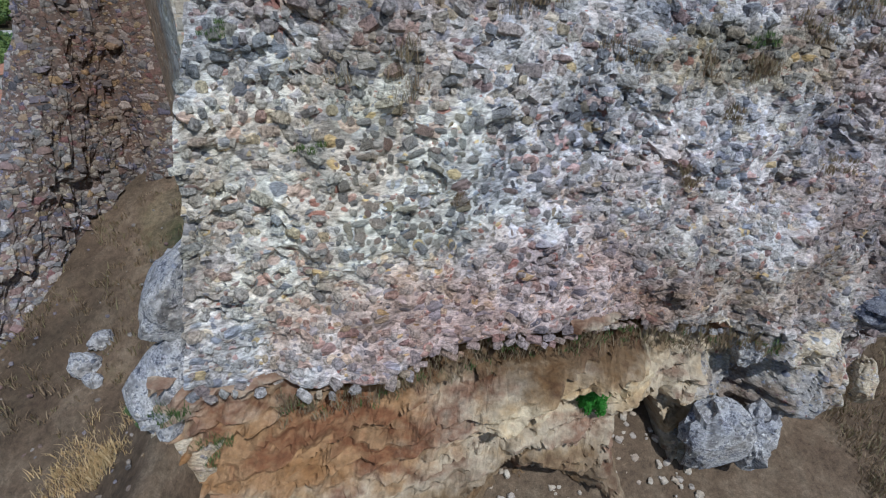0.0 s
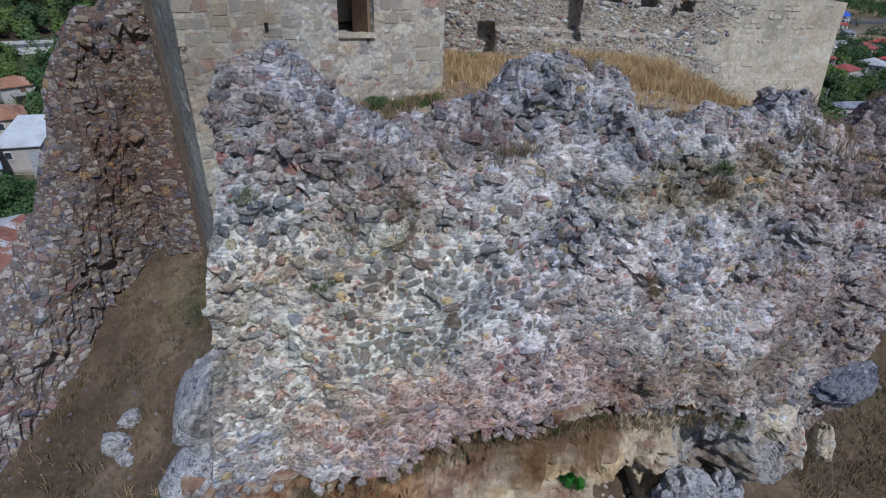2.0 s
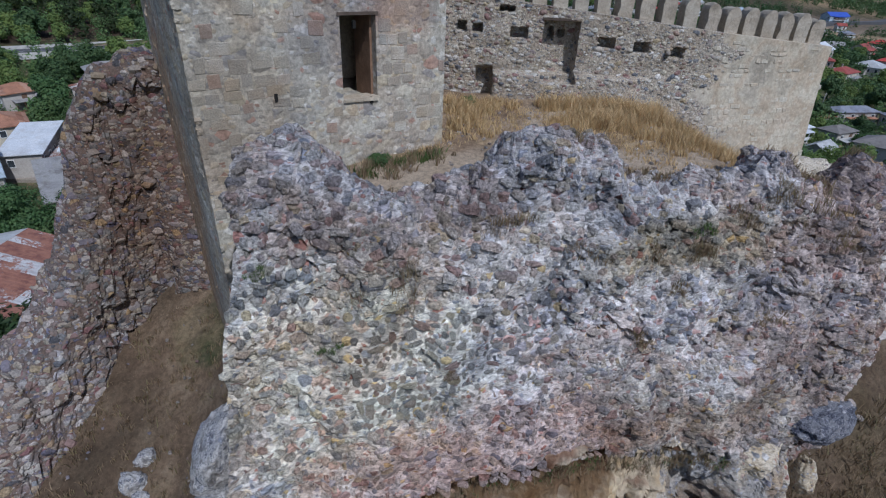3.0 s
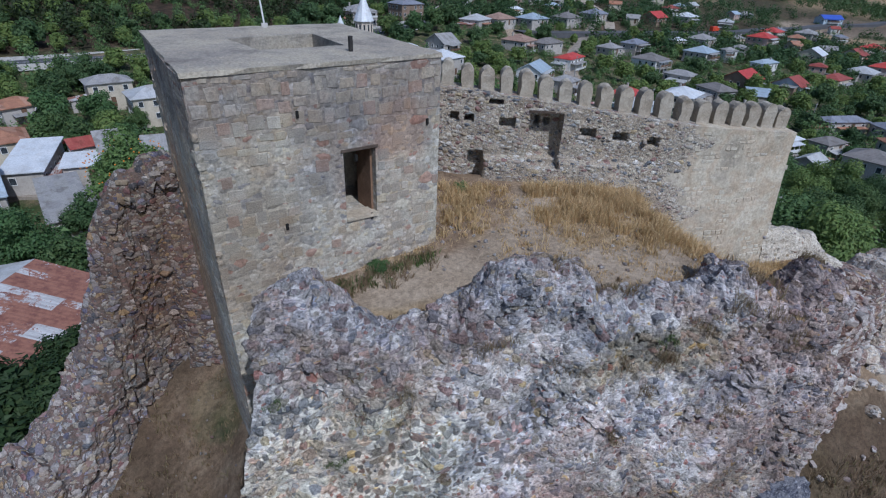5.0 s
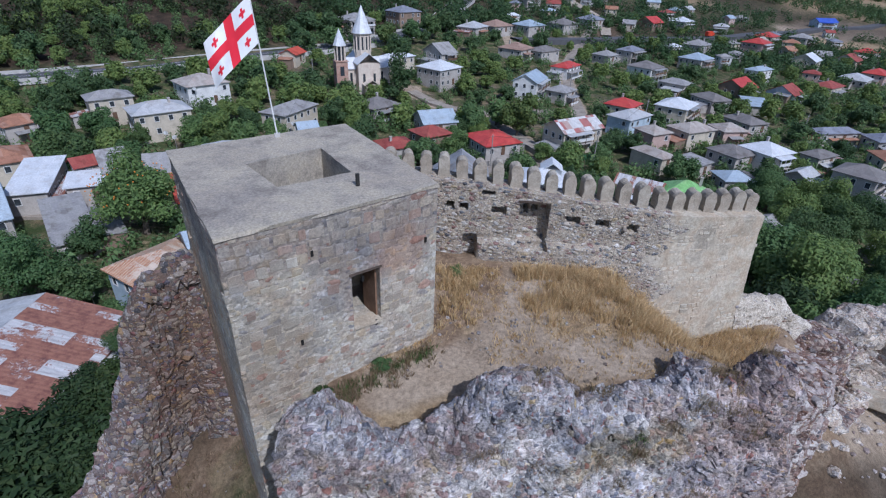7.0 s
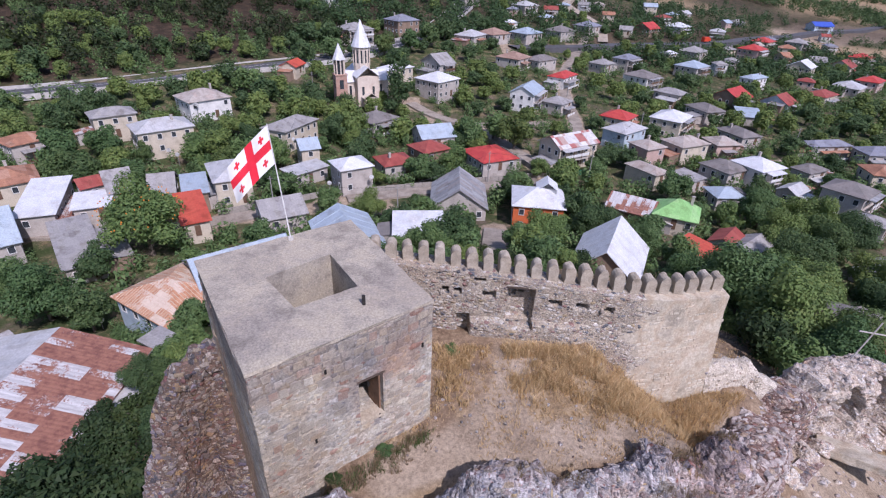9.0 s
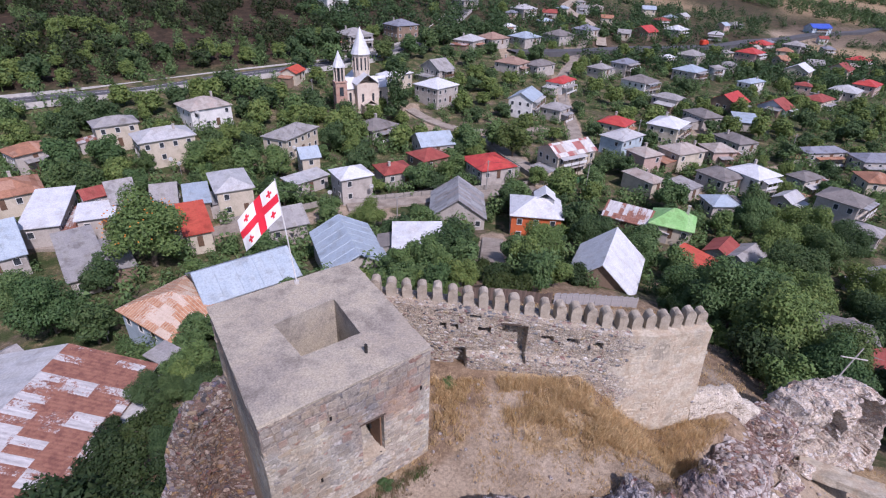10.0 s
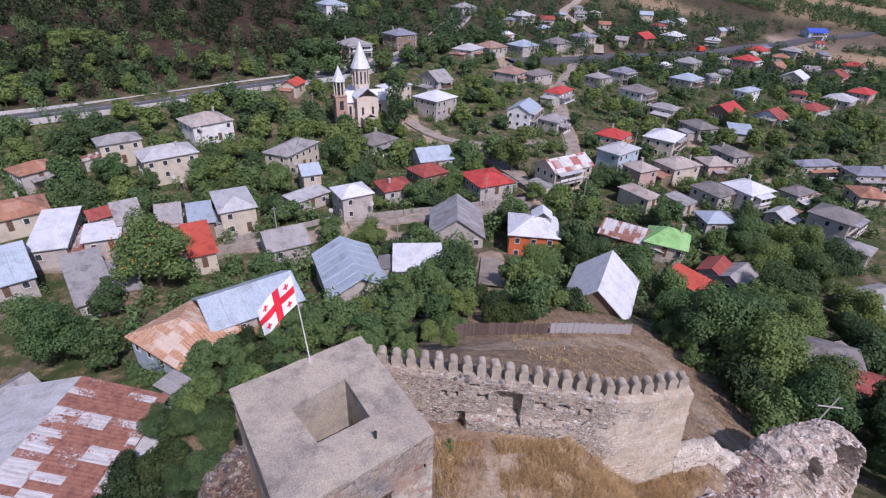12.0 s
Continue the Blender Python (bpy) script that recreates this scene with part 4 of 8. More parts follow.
def make_tower():
    tower = thing("square_tower", "square stone watchtower with flat concrete roof and hatch", "tower")
    u, v = (TFR - TFL), (TBL - TFL)
    fw, sd = u.length, v.length
    u, v = u.normalized(), v.normalized()
    outf, outl = Vector((u.y, -u.x, 0)), Vector((-v.y, v.x, 0))
    base = 2.5
    door = (3.40, 4.33, 11.0, 12.95)
    thick = -outf * 1.1
    for a, b, inward, z0, z1 in ((TFL, TFL + u * door[0], thick, base, TOP - 0.08), (TFL + u * door[1], TFR, thick, base, TOP - 0.08), (TFL + u * door[0], TFL + u * door[1], thick, base, door[2]),
                                 (TFL + u * door[0], TFL + u * door[1], thick, door[3], TOP - 0.08), (TBL, TFL + thick, -outl * 1.0, base, TOP - 0.08),
                                 (TFR + thick, TBR, outl * 1.0, base, TOP - 0.08), (TBR + outl * 1.0, TBL - outl * 1.0, outf * 1.0, base, TOP - 0.08)):
        bm = bmesh.new()
        slab_between(bm, a, b, inward, z0, z1)
        part("wall", bm, tower_core, tower, "weathered beige rubble masonry")
    # floor inside at sill height
    bm = bmesh.new()
    inner = [TFL + u * 1.0 + v * 1.0, TFR - u * 1.0 + v * 1.0, TBR - u * 1.0 - v * 1.0, TBL + u * 1.0 - v * 1.0]
    bm.faces.new([bm.verts.new((p.x, p.y, door[2] - 0.02)) for p in inner])
    part("inner_floor", bm, slab_concrete, tower)
    # roof slab round the hatch
    hole = [Vector((-4.42, 13.78, 0)), Vector((-2.52, 15.12, 0)), Vector((-3.86, 17.3, 0)), Vector((-5.86, 15.55, 0))]
    outer = [TFL - u * 0.03 - v * 0.03, TFR + u * 0.03 - v * 0.03, TBR + u * 0.05 + v * 0.05, TBL - u * 0.05 + v * 0.05]
    bm = bmesh.new()
    n = 14

    def ring(corners, z, jag):
        out = []
        for i in range(4):
            for k in range(n):
                p = corners[i].lerp(corners[(i + 1) % 4], k / n)
                out.append(bm.verts.new((p.x + random.gauss(0, jag), p.y + random.gauss(0, jag), z + random.gauss(0, 0.005))))
        return out

    mid = [o.lerp(h, 0.5) for o, h in zip(outer, hole)]
    loops = [ring(outer, TOP - 0.10, 0.012), ring(outer, TOP, 0.014), ring(mid, TOP + 0.012, 0.01), ring(hole, TOP, 0.008), ring(hole, TOP - 0.10, 0.008)]
    for a, b in list(zip(loops[:-1], loops[1:])) + [(loops[-1], loops[0])]:
        for i in range(4 * n):
            j = (i + 1) % (4 * n)
            bm.faces.new((a[i], a[j], b[j], b[i]))
    part("roof_slab", bm, slab_concrete, tower, "grey weathered concrete slab")
    # shaft below the hatch
    for i in range(4):
        bm = bmesh.new()
        a, b = hole[i], hole[(i + 1) % 4]
        side = (b - a).normalized()
        deep = Vector((side.y, -side.x, 0)) * 0.2
        if i == 2:
            # a low slot through the wall near its foot
            p, q = a.lerp(b, 0.36), a.lerp(b, 0.57)
            for c, d, z0, z1 in ((a, p, TOP - 4.0, TOP - 0.10), (q, b, TOP - 4.0, TOP - 0.10), (p, q, TOP - 4.0, 11.75), (p, q, 12.2, TOP - 0.10)):
                slab_between(bm, c, d, deep, z0, z1)
        else:
            slab_between(bm, a, b, deep, TOP - 4.0, TOP - 0.10)
        part("hatch_wall", bm, slab_concrete, tower)
    # door: lintel, sill and a plank leaf standing open inside
    bm = bmesh.new()
    c = TFL + u * ((door[0] + door[1]) / 2) - outf * 0.25
    ang = math.atan2(u.y, u.x)
    # lintel coloured dark to carry the shade below the thin stone
    box(bm, c.x, c.y, door[3] + 0.03, door[1] - door[0] + 0.12, 0.56, 0.07, ang)
    part("lintel", bm, wood_dark, tower, "thin lintel, dark with the shade beneath it")
    bm = bmesh.new()
    hinge = TFL + u * (door[0] + 0.02) - outf * 0.55
    for k in range(5):
        p = hinge + u * 0.10 * 1.0 + (-outf) * (0.06 + 0.17 * k)
        box(bm, p.x, p.y, (door[2] + door[3]) / 2 - 0.03, 0.05, 0.16, door[3] - door[2] - 0.1, ang)
    part("door_leaf", bm, wood_dark, tower, "open weathered plank door")
    bm = bmesh.new()
    p = TFL + u * (door[1] - 0.03) - outf * 0.62
    box(bm, p.x, p.y, (door[2] + door[3]) / 2, 0.06, 0.8, door[3] - door[2] - 0.02, ang)
    part("door_frame", bm, wood_brown, tower, "brown timber door frame")
    bm = bmesh.new()
    p = TFL + u * ((door[0] + door[1]) / 2) - outf * 0.2
    for vt in box(bm, p.x, p.y, door[2] + 0.03, door[1] - door[0] - 0.02, 0.5, 0.08, ang):
        vt.co += Vector((random.gauss(0, 0.012), random.gauss(0, 0.012), random.gauss(0, 0.015)))
    part("sill", bm, facing, tower, "worn pale stone sill")
    # squared blocks
    rng = random.Random(8)

    def hits_door(s, z, w, h):
        return door[0] - w < s < door[1] + w and door[2] - h < z < door[3] + h

    front = lay_blocks((TFL.x, TFL.y, 0), u, outf, patchy(fw, 5.0, TOP - 0.11, rng, hits_door), rng)
    left = lay_blocks((TBL.x, TBL.y, 0), -v, outl, patchy(sd, 4.4, TOP - 0.11, rng), rng)
    near = [b for b in front if 10.2 < b[0].translation.z < 14.2][:300]
    ids = {id(b) for b in near}
    blocks_joined("masonry", [b for b in front + left if id(b) not in ids], ashlar_joined, tower, rng)
    meshes = [block_mesh("block", 1.0, 1.0, 0.013, ashlar_piece, k) for k in range(8)]
    for m, w, h in near:
        ob = new("block", rng.choice(meshes))
        ob.parent = tower
        ob.matrix_basis = m @ Matrix.Diagonal((w, h, 1, 1))
    # rough stones of the flank, where the dressed face has fallen away
    side = np.array([[[TBL.x + (TFL.x - TBL.x) * a, TBL.y + (TFL.y - TBL.y) * a, z] for a in np.linspace(0, 1, 9)] for z in np.linspace(3.0, 14.6, 13)])
    joined_stones("rubble_stone", stones_on(side.reshape(-1, 3), grid_faces(13, 9), 420, 0.26, rng, flatten=0.7, sink=0.3), ashlar_joined, tower, flat=True)
    # putlog holes, near-black blocks with the holes' shade as colour, and a vent pipe
    for s, z in ((2.3, 14.05), (3.75, 12.75), (1.75, 11.3), (4.15, 11.0), (5.95, 13.4)):
        bm = bmesh.new()
        p = TFL + u * s + outf * 0.012
        box(bm, p.x, p.y, z, 0.07, 0.06, 0.17, ang)
        part("putlog_hole", bm, hole_black, tower, "near-black block for a putlog hole's shade")
    bm = bmesh.new()
    rod(bm, (-2.18, 14.02, TOP), (-2.18, 14.02, TOP + 0.38), 0.06)
    part("vent_pipe", bm, iron, tower, "short black pipe stub")


# the crenellated wall behind the yard
BACK_LINE = ([-4.5, 2, 6, 9.4, 11.5, 14.2], [19.75, 19.35, 18.95, 18.6, 18.95, 19.75])


def back_top(x):
    return np.interp(x, [-4.5, 0, 4, 9, 14.3], [13.6, 13.25, 12.85, 12.35, 11.85])


def make_back_wall():
    wall = thing("crenellated_wall", "tall grey-brown stone fortress wall with rounded merlons", "wall", kind="structure")
    xs = np.linspace(-4.5, 14.2, 300)
    zt = np.linspace(0, 1, 90)
    X, T = np.meshgrid(xs, zt)
    z0 = np.interp(X, [-4.5, 7, 10, 14.2], [8.6, 8.6, 6.6, 6.0])
    Z = z0 + (back_top(X) - z0) * T
    Y = np.interp(X, *BACK_LINE) - 0.13 * np.clip(11.0 - Z, 0, 6) * smooth(4, 9, X) * 1.2
    # thicker lower storey right of the stair recess
    Y -= 0.35 * smooth(10.75, 10.65, Z) * smooth(1.9, 1.95, X) * smooth(7.5, 6.5, X)
    Y += 0.45 * smooth(1.3, 1.4, X) * smooth(1.95, 1.9, X) * smooth(10.9, 10.7, Z)
    niche = smooth(3.58, 3.63, X) * smooth(4.80, 4.75, X) * smooth(10.4, 10.45, Z) * smooth(12.47, 12.42, Z)
    Y += 0.55 * niche
    for cx, cz, w, h in ((0.75, 12.15, 0.12, 0.12), (1.3, 12.1, 0.14, 0.11), (2.75, 12.0, 0.26, 0.14), (5.75, 11.8, 0.24, 0.13), (7.0, 11.7, 0.22, 0.14), (8.2, 11.6, 0.20, 0.13), (3.95, 12.0, 0.07, 0.16), (4.3, 12.0, 0.07, 0.09), (2.3, 12.75, 0.22, 0.06)):
        Y += 0.5 * smooth(w + 0.05, w, np.abs(X - cx)) * smooth(h + 0.05, h, np.abs(Z - cz))
    rough = smooth(9.8, 8.8, X)
    Y -= (0.02 + 0.025 * rough) * fuzz(X, 0, Z, 1.8, 4) + 0.05 * fuzz(X, 4, Z, 0.4, 2)
    V = np.stack([X, Y, Z], -1)
    # over the top and down the outer side, then the east end
    rows = []
    for back, down in ((0.35, 0.0), (0.8, 0.0), (1.25, 0.02), (1.3, 3.0), (1.5, 8.0)):
        r = V[-1].copy()
        r[:, 1] = np.interp(xs, *BACK_LINE) + back
        r[:, 2] -= down
        rows.append(r)
    V = np.concatenate([V, np.stack(rows)])
    end = V[:, -1:].copy()
    end2 = end.copy()
    end2[:, 0, 1] = np.maximum(end[:, 0, 1], 21.0)
    V = np.concatenate([V, end2], axis=1)
    faces = grid_faces(*V.shape[:2])
    me = mesh_np("masonry_core", V.reshape(-1, 3), faces, wall_core)
    me.materials.append(dressed_wall)
    mid = V.reshape(-1, 3)[faces].mean(axis=1)
    edge = 9.7 + 0.5 * np.sin(mid[:, 2] * 2.3) + 0.35 * np.sin(mid[:, 2] * 7.1 + 1)
    me.polygons.foreach_set("material_index", (mid[:, 0] > edge).astype(np.int32))
    core = new("masonry_core", me)
    core.parent = wall
    rng = random.Random(12)
    f = faces.reshape(V.shape[0] - 1, V.shape[1] - 1, 4)[:88, :-1].reshape(-1, 4)

    def clear(p):
        return p[0] < 9.6 + 0.4 * math.sin(p[2] * 3) and not (3.5 < p[0] < 4.85 and 10.3 < p[2] < 12.5) and p[0] > -1.5

    rows = stones_on(V.reshape(-1, 3), f, 2300, 0.17, rng, keep=clear, flatten=0.6, sink=0.42)
    joined_stones("rubble_stone", rows, back_stone, wall)
    # coursed squared facing at the east end
    a, b = Vector((9.5, 18.6, 0)), Vector((14.2, 19.75, 0))
    placed = []
    z = 6.4
    while z < 11.9:
        h = rng.uniform(0.13, 0.24)
        x = 9.3 + rng.random() * 0.4 + 0.3 * math.sin(z * 3)
        while x < 14.1:
            w = rng.uniform(0.16, 0.42)
            if rng.random() < 0.38 and z + h < float(back_top(x)) - 0.03:
                y = float(np.interp(x + w / 2, *BACK_LINE)) - 0.13 * max(0.0, 11.0 - z - h / 2) * 1.2 - 0.01
                y += -0.03 * noise.fractal(Vector((x, 0, z)) * 1.8, 0.9, 2.1, 4)
                along = Vector((1, 0.18 if x < 11.5 else 0.30, 0)).normalized()
                out = Vector((along.y, -along.x, 0.12)).normalized()
                m3 = Matrix((along, out.cross(along), out)).transposed().to_4x4()
                placed.append((Matrix.Translation((x + w / 2, y, z + h / 2)) @ m3, w - 0.008, h * rng.uniform(0.85, 1) - 0.006))
            x += w
        z += h
    blocks_joined("facing_block", placed, facing, wall, rng, out=0.007)
    # timber lintel over the niche
    bm = bmesh.new()
    box(bm, 4.2, 19.29, 12.49, 1.34, 0.34, 0.08, -0.09)
    part("lintel", bm, wood_dark, wall, "old timber lintel")
    # merlons with rounded tops
    meshes = []
    for k in range(4):
        bm = bmesh.new()
        prof = [(-0.24, -0.1), (0.24, -0.1), (0.24, 0.55)] + [(0.24 * math.cos(a), 0.55 + 0.33 * math.sin(a)) for a in np.linspace(0.35, math.pi - 0.35, 7)] + [(-0.24, 0.55)]
        vs = [[bm.verts.new((x, y, z)) for x, z in prof] for y in (-0.28, 0.0, 0.28)]
        for ra, rb in zip(vs[:-1], vs[1:]):
            for i in range(len(prof)):
                j = (i + 1) % len(prof)
                bm.faces.new((ra[i], ra[j], rb[j], rb[i]))
        bm.faces.new(vs[0][::-1])
        bm.faces.new(vs[-1])
        bmesh.ops.recalc_face_normals(bm, faces=bm.faces[:])
        bmesh.ops.triangulate(bm, faces=[fc for fc in bm.faces if len(fc.verts) > 4])
        bmesh.ops.subdivide_edges(bm, edges=bm.edges[:], cuts=2, use_grid_fill=True)
        off = Vector((k * 7.0, 2, 1))
        for vt in bm.verts:
            n = noise.noise_vector(vt.co * 3.5 + off)
            vt.co += n * 0.045
        me = bpy.data.meshes.new("merlon")
        bm.to_mesh(me)
        bm.free()
        me.materials.append(merlon_stone)
        meshes.append(me)
    n = 24
    for i in range(n):
        x = -3.2 + i * 0.735
        ob = new("merlon", meshes[i % 4])
        ob.parent = wall
        y = float(np.interp(x, *BACK_LINE)) + 0.75
        ob.matrix_basis = Matrix.Translation((x, y, float(back_top(x)))) @ Matrix.Rotation(rng.gauss(0, 0.05), 4, "Z") @ Matrix.Diagonal((rng.uniform(0.9, 1.08), 1, rng.uniform(0.9, 1.08), 1))


def ridge(name, label, pts, mat, stone_mat, count, size, seed, jag=0.3, parent=None, rough=1.0, hollows=()):
    """A ruined wall stump along plan points (x, y, top, half width); ragged top, stones all over."""
    root = parent or thing(name, label, "ruined wall", kind="structure")
    P = np.array(pts, float)
    L = np.concatenate([[0], np.cumsum(np.hypot(*np.diff(P[:, :2], axis=0).T))])
    n = max(12, int(L[-1] / 0.16))
    t = np.linspace(0, L[-1], n)
    x, y, top, hw = (np.interp(t, L, P[:, i]) for i in range(4))
    dx, dy = np.gradient(x), np.gradient(y)
    l = np.hypot(dx, dy)
    nx, ny = dy / l, -dx / l
    prof = [(1.25, None), (1.1, 0.65), (0.95, 0.35), (0.85, 0.15), (0.72, 0.03), (0.45, 0.0), (0.1, -0.02), (-0.3, 0.0), (-0.65, 0.03), (-0.85, 0.2), (-1.0, 0.5), (-1.2, None)]
    ragged = top + jag * fuzz(x, y, seed, 0.9, 4) + 0.5 * jag * fuzz(x, y, seed + 5, 2.5, 3)
    rows = []
    for o, d in prof:
        px, py = x + nx * hw * o, y + ny * hw * o
        g = ground_z(px, py) - 0.6
        z = g if d is None else ragged - d * np.maximum(0.3, ragged - g)
        rows.append(np.stack([px, py, np.maximum(z, g)], -1))
    V = np.stack(rows)
    W = [V[0]]
    for a, b in zip(V[:-1], V[1:]):
        k = max(1, int(np.mean(np.linalg.norm(b - a, axis=1)) / 0.18))
        W += [a + (b - a) * i / k for i in range(1, k + 1)]
    V = np.stack(W)
    d = rough * (0.20 * fuzz(V[..., 0], V[..., 1], V[..., 2], 0.8, 3, seed) + 0.10 * fuzz(V[..., 0], V[..., 1], V[..., 2], 2.6, 3, seed))
    V[..., 0] += d * nx
    V[..., 1] += d * ny
    V[..., 2] += d * 0.5
    if rough > 1:
        crack = smooth(0.13, 0.01, np.abs(fuzz(V[..., 0], V[..., 1], V[..., 2] * 1.6, 0.55, 3, seed + 3))) + 0.3 * smooth(0.10, 0.01, np.abs(fuzz(V[..., 0], V[..., 1], V[..., 2], 0.9, 2, seed + 8)))
        V[..., 0] -= 0.22 * crack * nx
        V[..., 1] -= 0.22 * crack * ny
        V[..., 2] -= 0.28 * crack
    for hx, hy, hz, hr, deep in hollows:
        near = smooth(1.0, 0.84, np.sqrt(((V[..., 0] - hx) / hr) ** 2 + ((V[..., 1] - hy) / (1.6 * hr)) ** 2 + ((V[..., 2] - hz) / (1.35 * hr)) ** 2))
        near = near * smooth(0.15, 0.5, ((V[..., 0] - x) * nx + (V[..., 1] - y) * ny) / hw) * smooth(-0.1, -0.6, V[..., 2] - top)
        V[..., 0] -= near * deep * 0.3
        V[..., 1] += near * deep
    # close both ends
    ends = []
    for e in (V[:, :1].copy(), V[:, -1:].copy()):
        e[..., :2] = e[..., :2].mean(axis=0)
        ends.append(e)
    V = np.concatenate([ends[0], V, ends[1]], axis=1)
    faces = grid_faces(*V.shape[:2])
    core = new("rubble_core", mesh_np("rubble_core", V.reshape(-1, 3), faces, mat))
    core.parent = root
    q = V.reshape(-1, 3)[faces]
    nn = np.cross(q[:, 2] - q[:, 0], q[:, 3] - q[:, 1])
    if nn[:, 2].sum() < 0:
        core.data.flip_normals()
        faces = faces[:, ::-1]
    joined_stones("rubble_stone", stones_on(V.reshape(-1, 3), faces, count, size, random.Random(seed), sink=0.34, tilt=0.16), stone_mat, root, flat=True)
    return root


make_curtain()
make_bedrock()
GREY = "rounded grey lichen-spotted boulder at the cliff foot"
boulder(6.95, 8.7, 0.3, 0.85, 0.8, 1.2, 1, boulder_grey, GREY)
boulder(7.95, 8.85, -0.05, 0.62, 0.65, 1.05, 2, boulder_grey, GREY)
boulder(7.5, 9.5, 2.45, 0.55, 0.5, 0.45, 5, boulder_grey, GREY)
boulder(10.9, 10.3, 3.05, 1.05, 0.85, 0.85, 4, dark_boulder, "dark grey boulder wedged at the wall's foot")
boulder(11.55, 10.4, 0.55, 0.42, 0.5, 0.8, 12, cliff_rock, "pale upright rock tooth at the cliff's end")
boulder(-4.45, 7.5, 4.7, 0.8, 1.1, 1.25, 6, boulder_grey, "tall pale grey rock prow at the wall's corner")
boulder(-4.6, 7.0, 3.2, 0.9, 1.1, 1.1, 7, boulder_grey, "pale grey rock at the foot of the wall's corner")
boulder(-4.3, 6.75, 2.1, 0.9, 0.95, 0.9, 18, cliff_rock, "cream rock at the foot of the wall's corner")
for bx, by, br, bs in ((-7.75, 8.85, 0.42, 8), (-7.65, 9.45, 0.32, 9), (-7.4, 8.5, 0.25, 19)):
    boulder(bx, by, float(ground_z(bx, by)) + br * 0.3, br, br * 0.9, br * 0.9, bs, boulder_grey, "broken chunk of mortared rubble lying in the gully")
for bx, by, br, bs in ((17.6, 16.0, 0.7, 12), (20.2, 18.0, 0.9, 13), (22.8, 19.6, 0.8, 14)):
    boulder(bx, by, float(ground_z(bx, by)) + br * 0.3, br, br * 0.8, br * 0.7, bs, ruin_pale, "fallen block of mortared rubble beside the ruin")


def broken_slab(x, y, z, sx, sy, sz, turn, tip, seed, mat=dressed_wall, label="broken tan masonry slab lying in the pit"):
    bm = bmesh.new()
    box(bm, 0, 0, 0, sx, sy, sz)
    bmesh.ops.subdivide_edges(bm, edges=bm.edges[:], cuts=7, use_grid_fill=True)
    for v in bm.verts:
        v.co += noise.noise_vector(v.co * 2.2 + Vector((seed, 0, 0))) * 0.07
    ob = part("broken_slab", bm, mat)
    ob.matrix_basis = pose(x, y, z, tip, tip * 0.5, turn)
    tagged(ob, label, "slab")


broken_slab(19.4, 17.0, 2.9, 3.0, 0.9, 0.4, 35, 8, 1, ruin_heap, "broken brown slab of masonry at the foot of the heap")
broken_slab(24.6, 19.0, 1.5, 4.2, 1.5, 0.45, -35, -10, 2)
make_tower()
make_back_wall()
ridge("ruined_wall", "crumbling dark rubble wall stump falling into a gully",
      [(-8.2, 16.6, 11.6, 0.8), (-9.2, 15.9, 11.4, 0.8), (-9.9, 15.2, 10.9, 0.75), (-10.25, 14.5, 9.9, 0.7), (-10.35, 13.9, 8.4, 0.7), (-10.5, 13.1, 6.6, 0.8), (-11.0, 11.9, 5.0, 1.1), (-11.9, 10.2, 3.6, 1.5), (-13.2, 8.0, 1.6, 1.9), (-15, 4.5, -1.0, 2)],
      ruin_core, ruin_stone, 2700, 0.21, 21, jag=0.35, rough=1.3)
ridge("ruined_wall", "dark brown rubble bank between the tower and the gully",
      [(-8.5, 16.5, 11.2, 0.9), (-8.3, 15.9, 9.8, 0.9), (-8.1, 15.3, 8.2, 0.85), (-8.0, 14.9, 6.4, 0.7), (-8.0, 14.4, 4.4, 0.6)],
      ruin_core, ruin_stone, 500, 0.2, 22, jag=0.25)
# the collapsed stretch east of the curtain wall: a broad ridge, a hollowed vault, a low white wall end
ridge("ruined_wall", "broad ridge of purple-brown rubble falling into a pit",
      [(11.3, 12.6, 9.1, 0.7), (12.3, 13.1, 8.6, 1.0), (13.6, 14.2, 7.8, 1.2), (15.3, 15.8, 7.1, 1.3), (16.8, 17.6, 5.9, 1.3), (18.0, 19.0, 5.0, 1.2), (20.0, 20.0, 4.0, 1.0)],
      ruin_heap, ruin_heap_stone, 1300, 0.31, 33, jag=0.3, rough=1.4)
ridge("ruined_wall", "leaning slab of brown layered masonry",
      [(17.8, 19.7, 4.6, 0.9), (18.6, 20.1, 5.7, 1.2), (20.0, 20.6, 5.2, 1.5), (21.2, 21.1, 4.6, 1.4), (21.7, 21.2, 3.0, 0.9)],
      ruin_heap, ruin_heap_stone, 160, 0.24, 34, jag=0.2, rough=1.2)
ridge("ruined_wall", "pale hollowed remains of a ruined vault",
      [(21.9, 21.9, 4.0, 1.0), (22.4, 22.1, 5.0, 1.4), (24.5, 22.9, 4.5, 1.8), (26.7, 23.8, 4.0, 2.0), (29.0, 24.7, 3.3, 2.1), (31.0, 25.4, 2.4, 1.9), (32.6, 25.6, -0.6, 1.3)],
      ruin_pale, ruin_pale_stone, 620, 0.3, 37, jag=0.3, rough=1.2, hollows=((25.2, 21.5, 2.3, 1.3, 2.2), (29.3, 22.6, 1.2, 2.2, 2.6)))
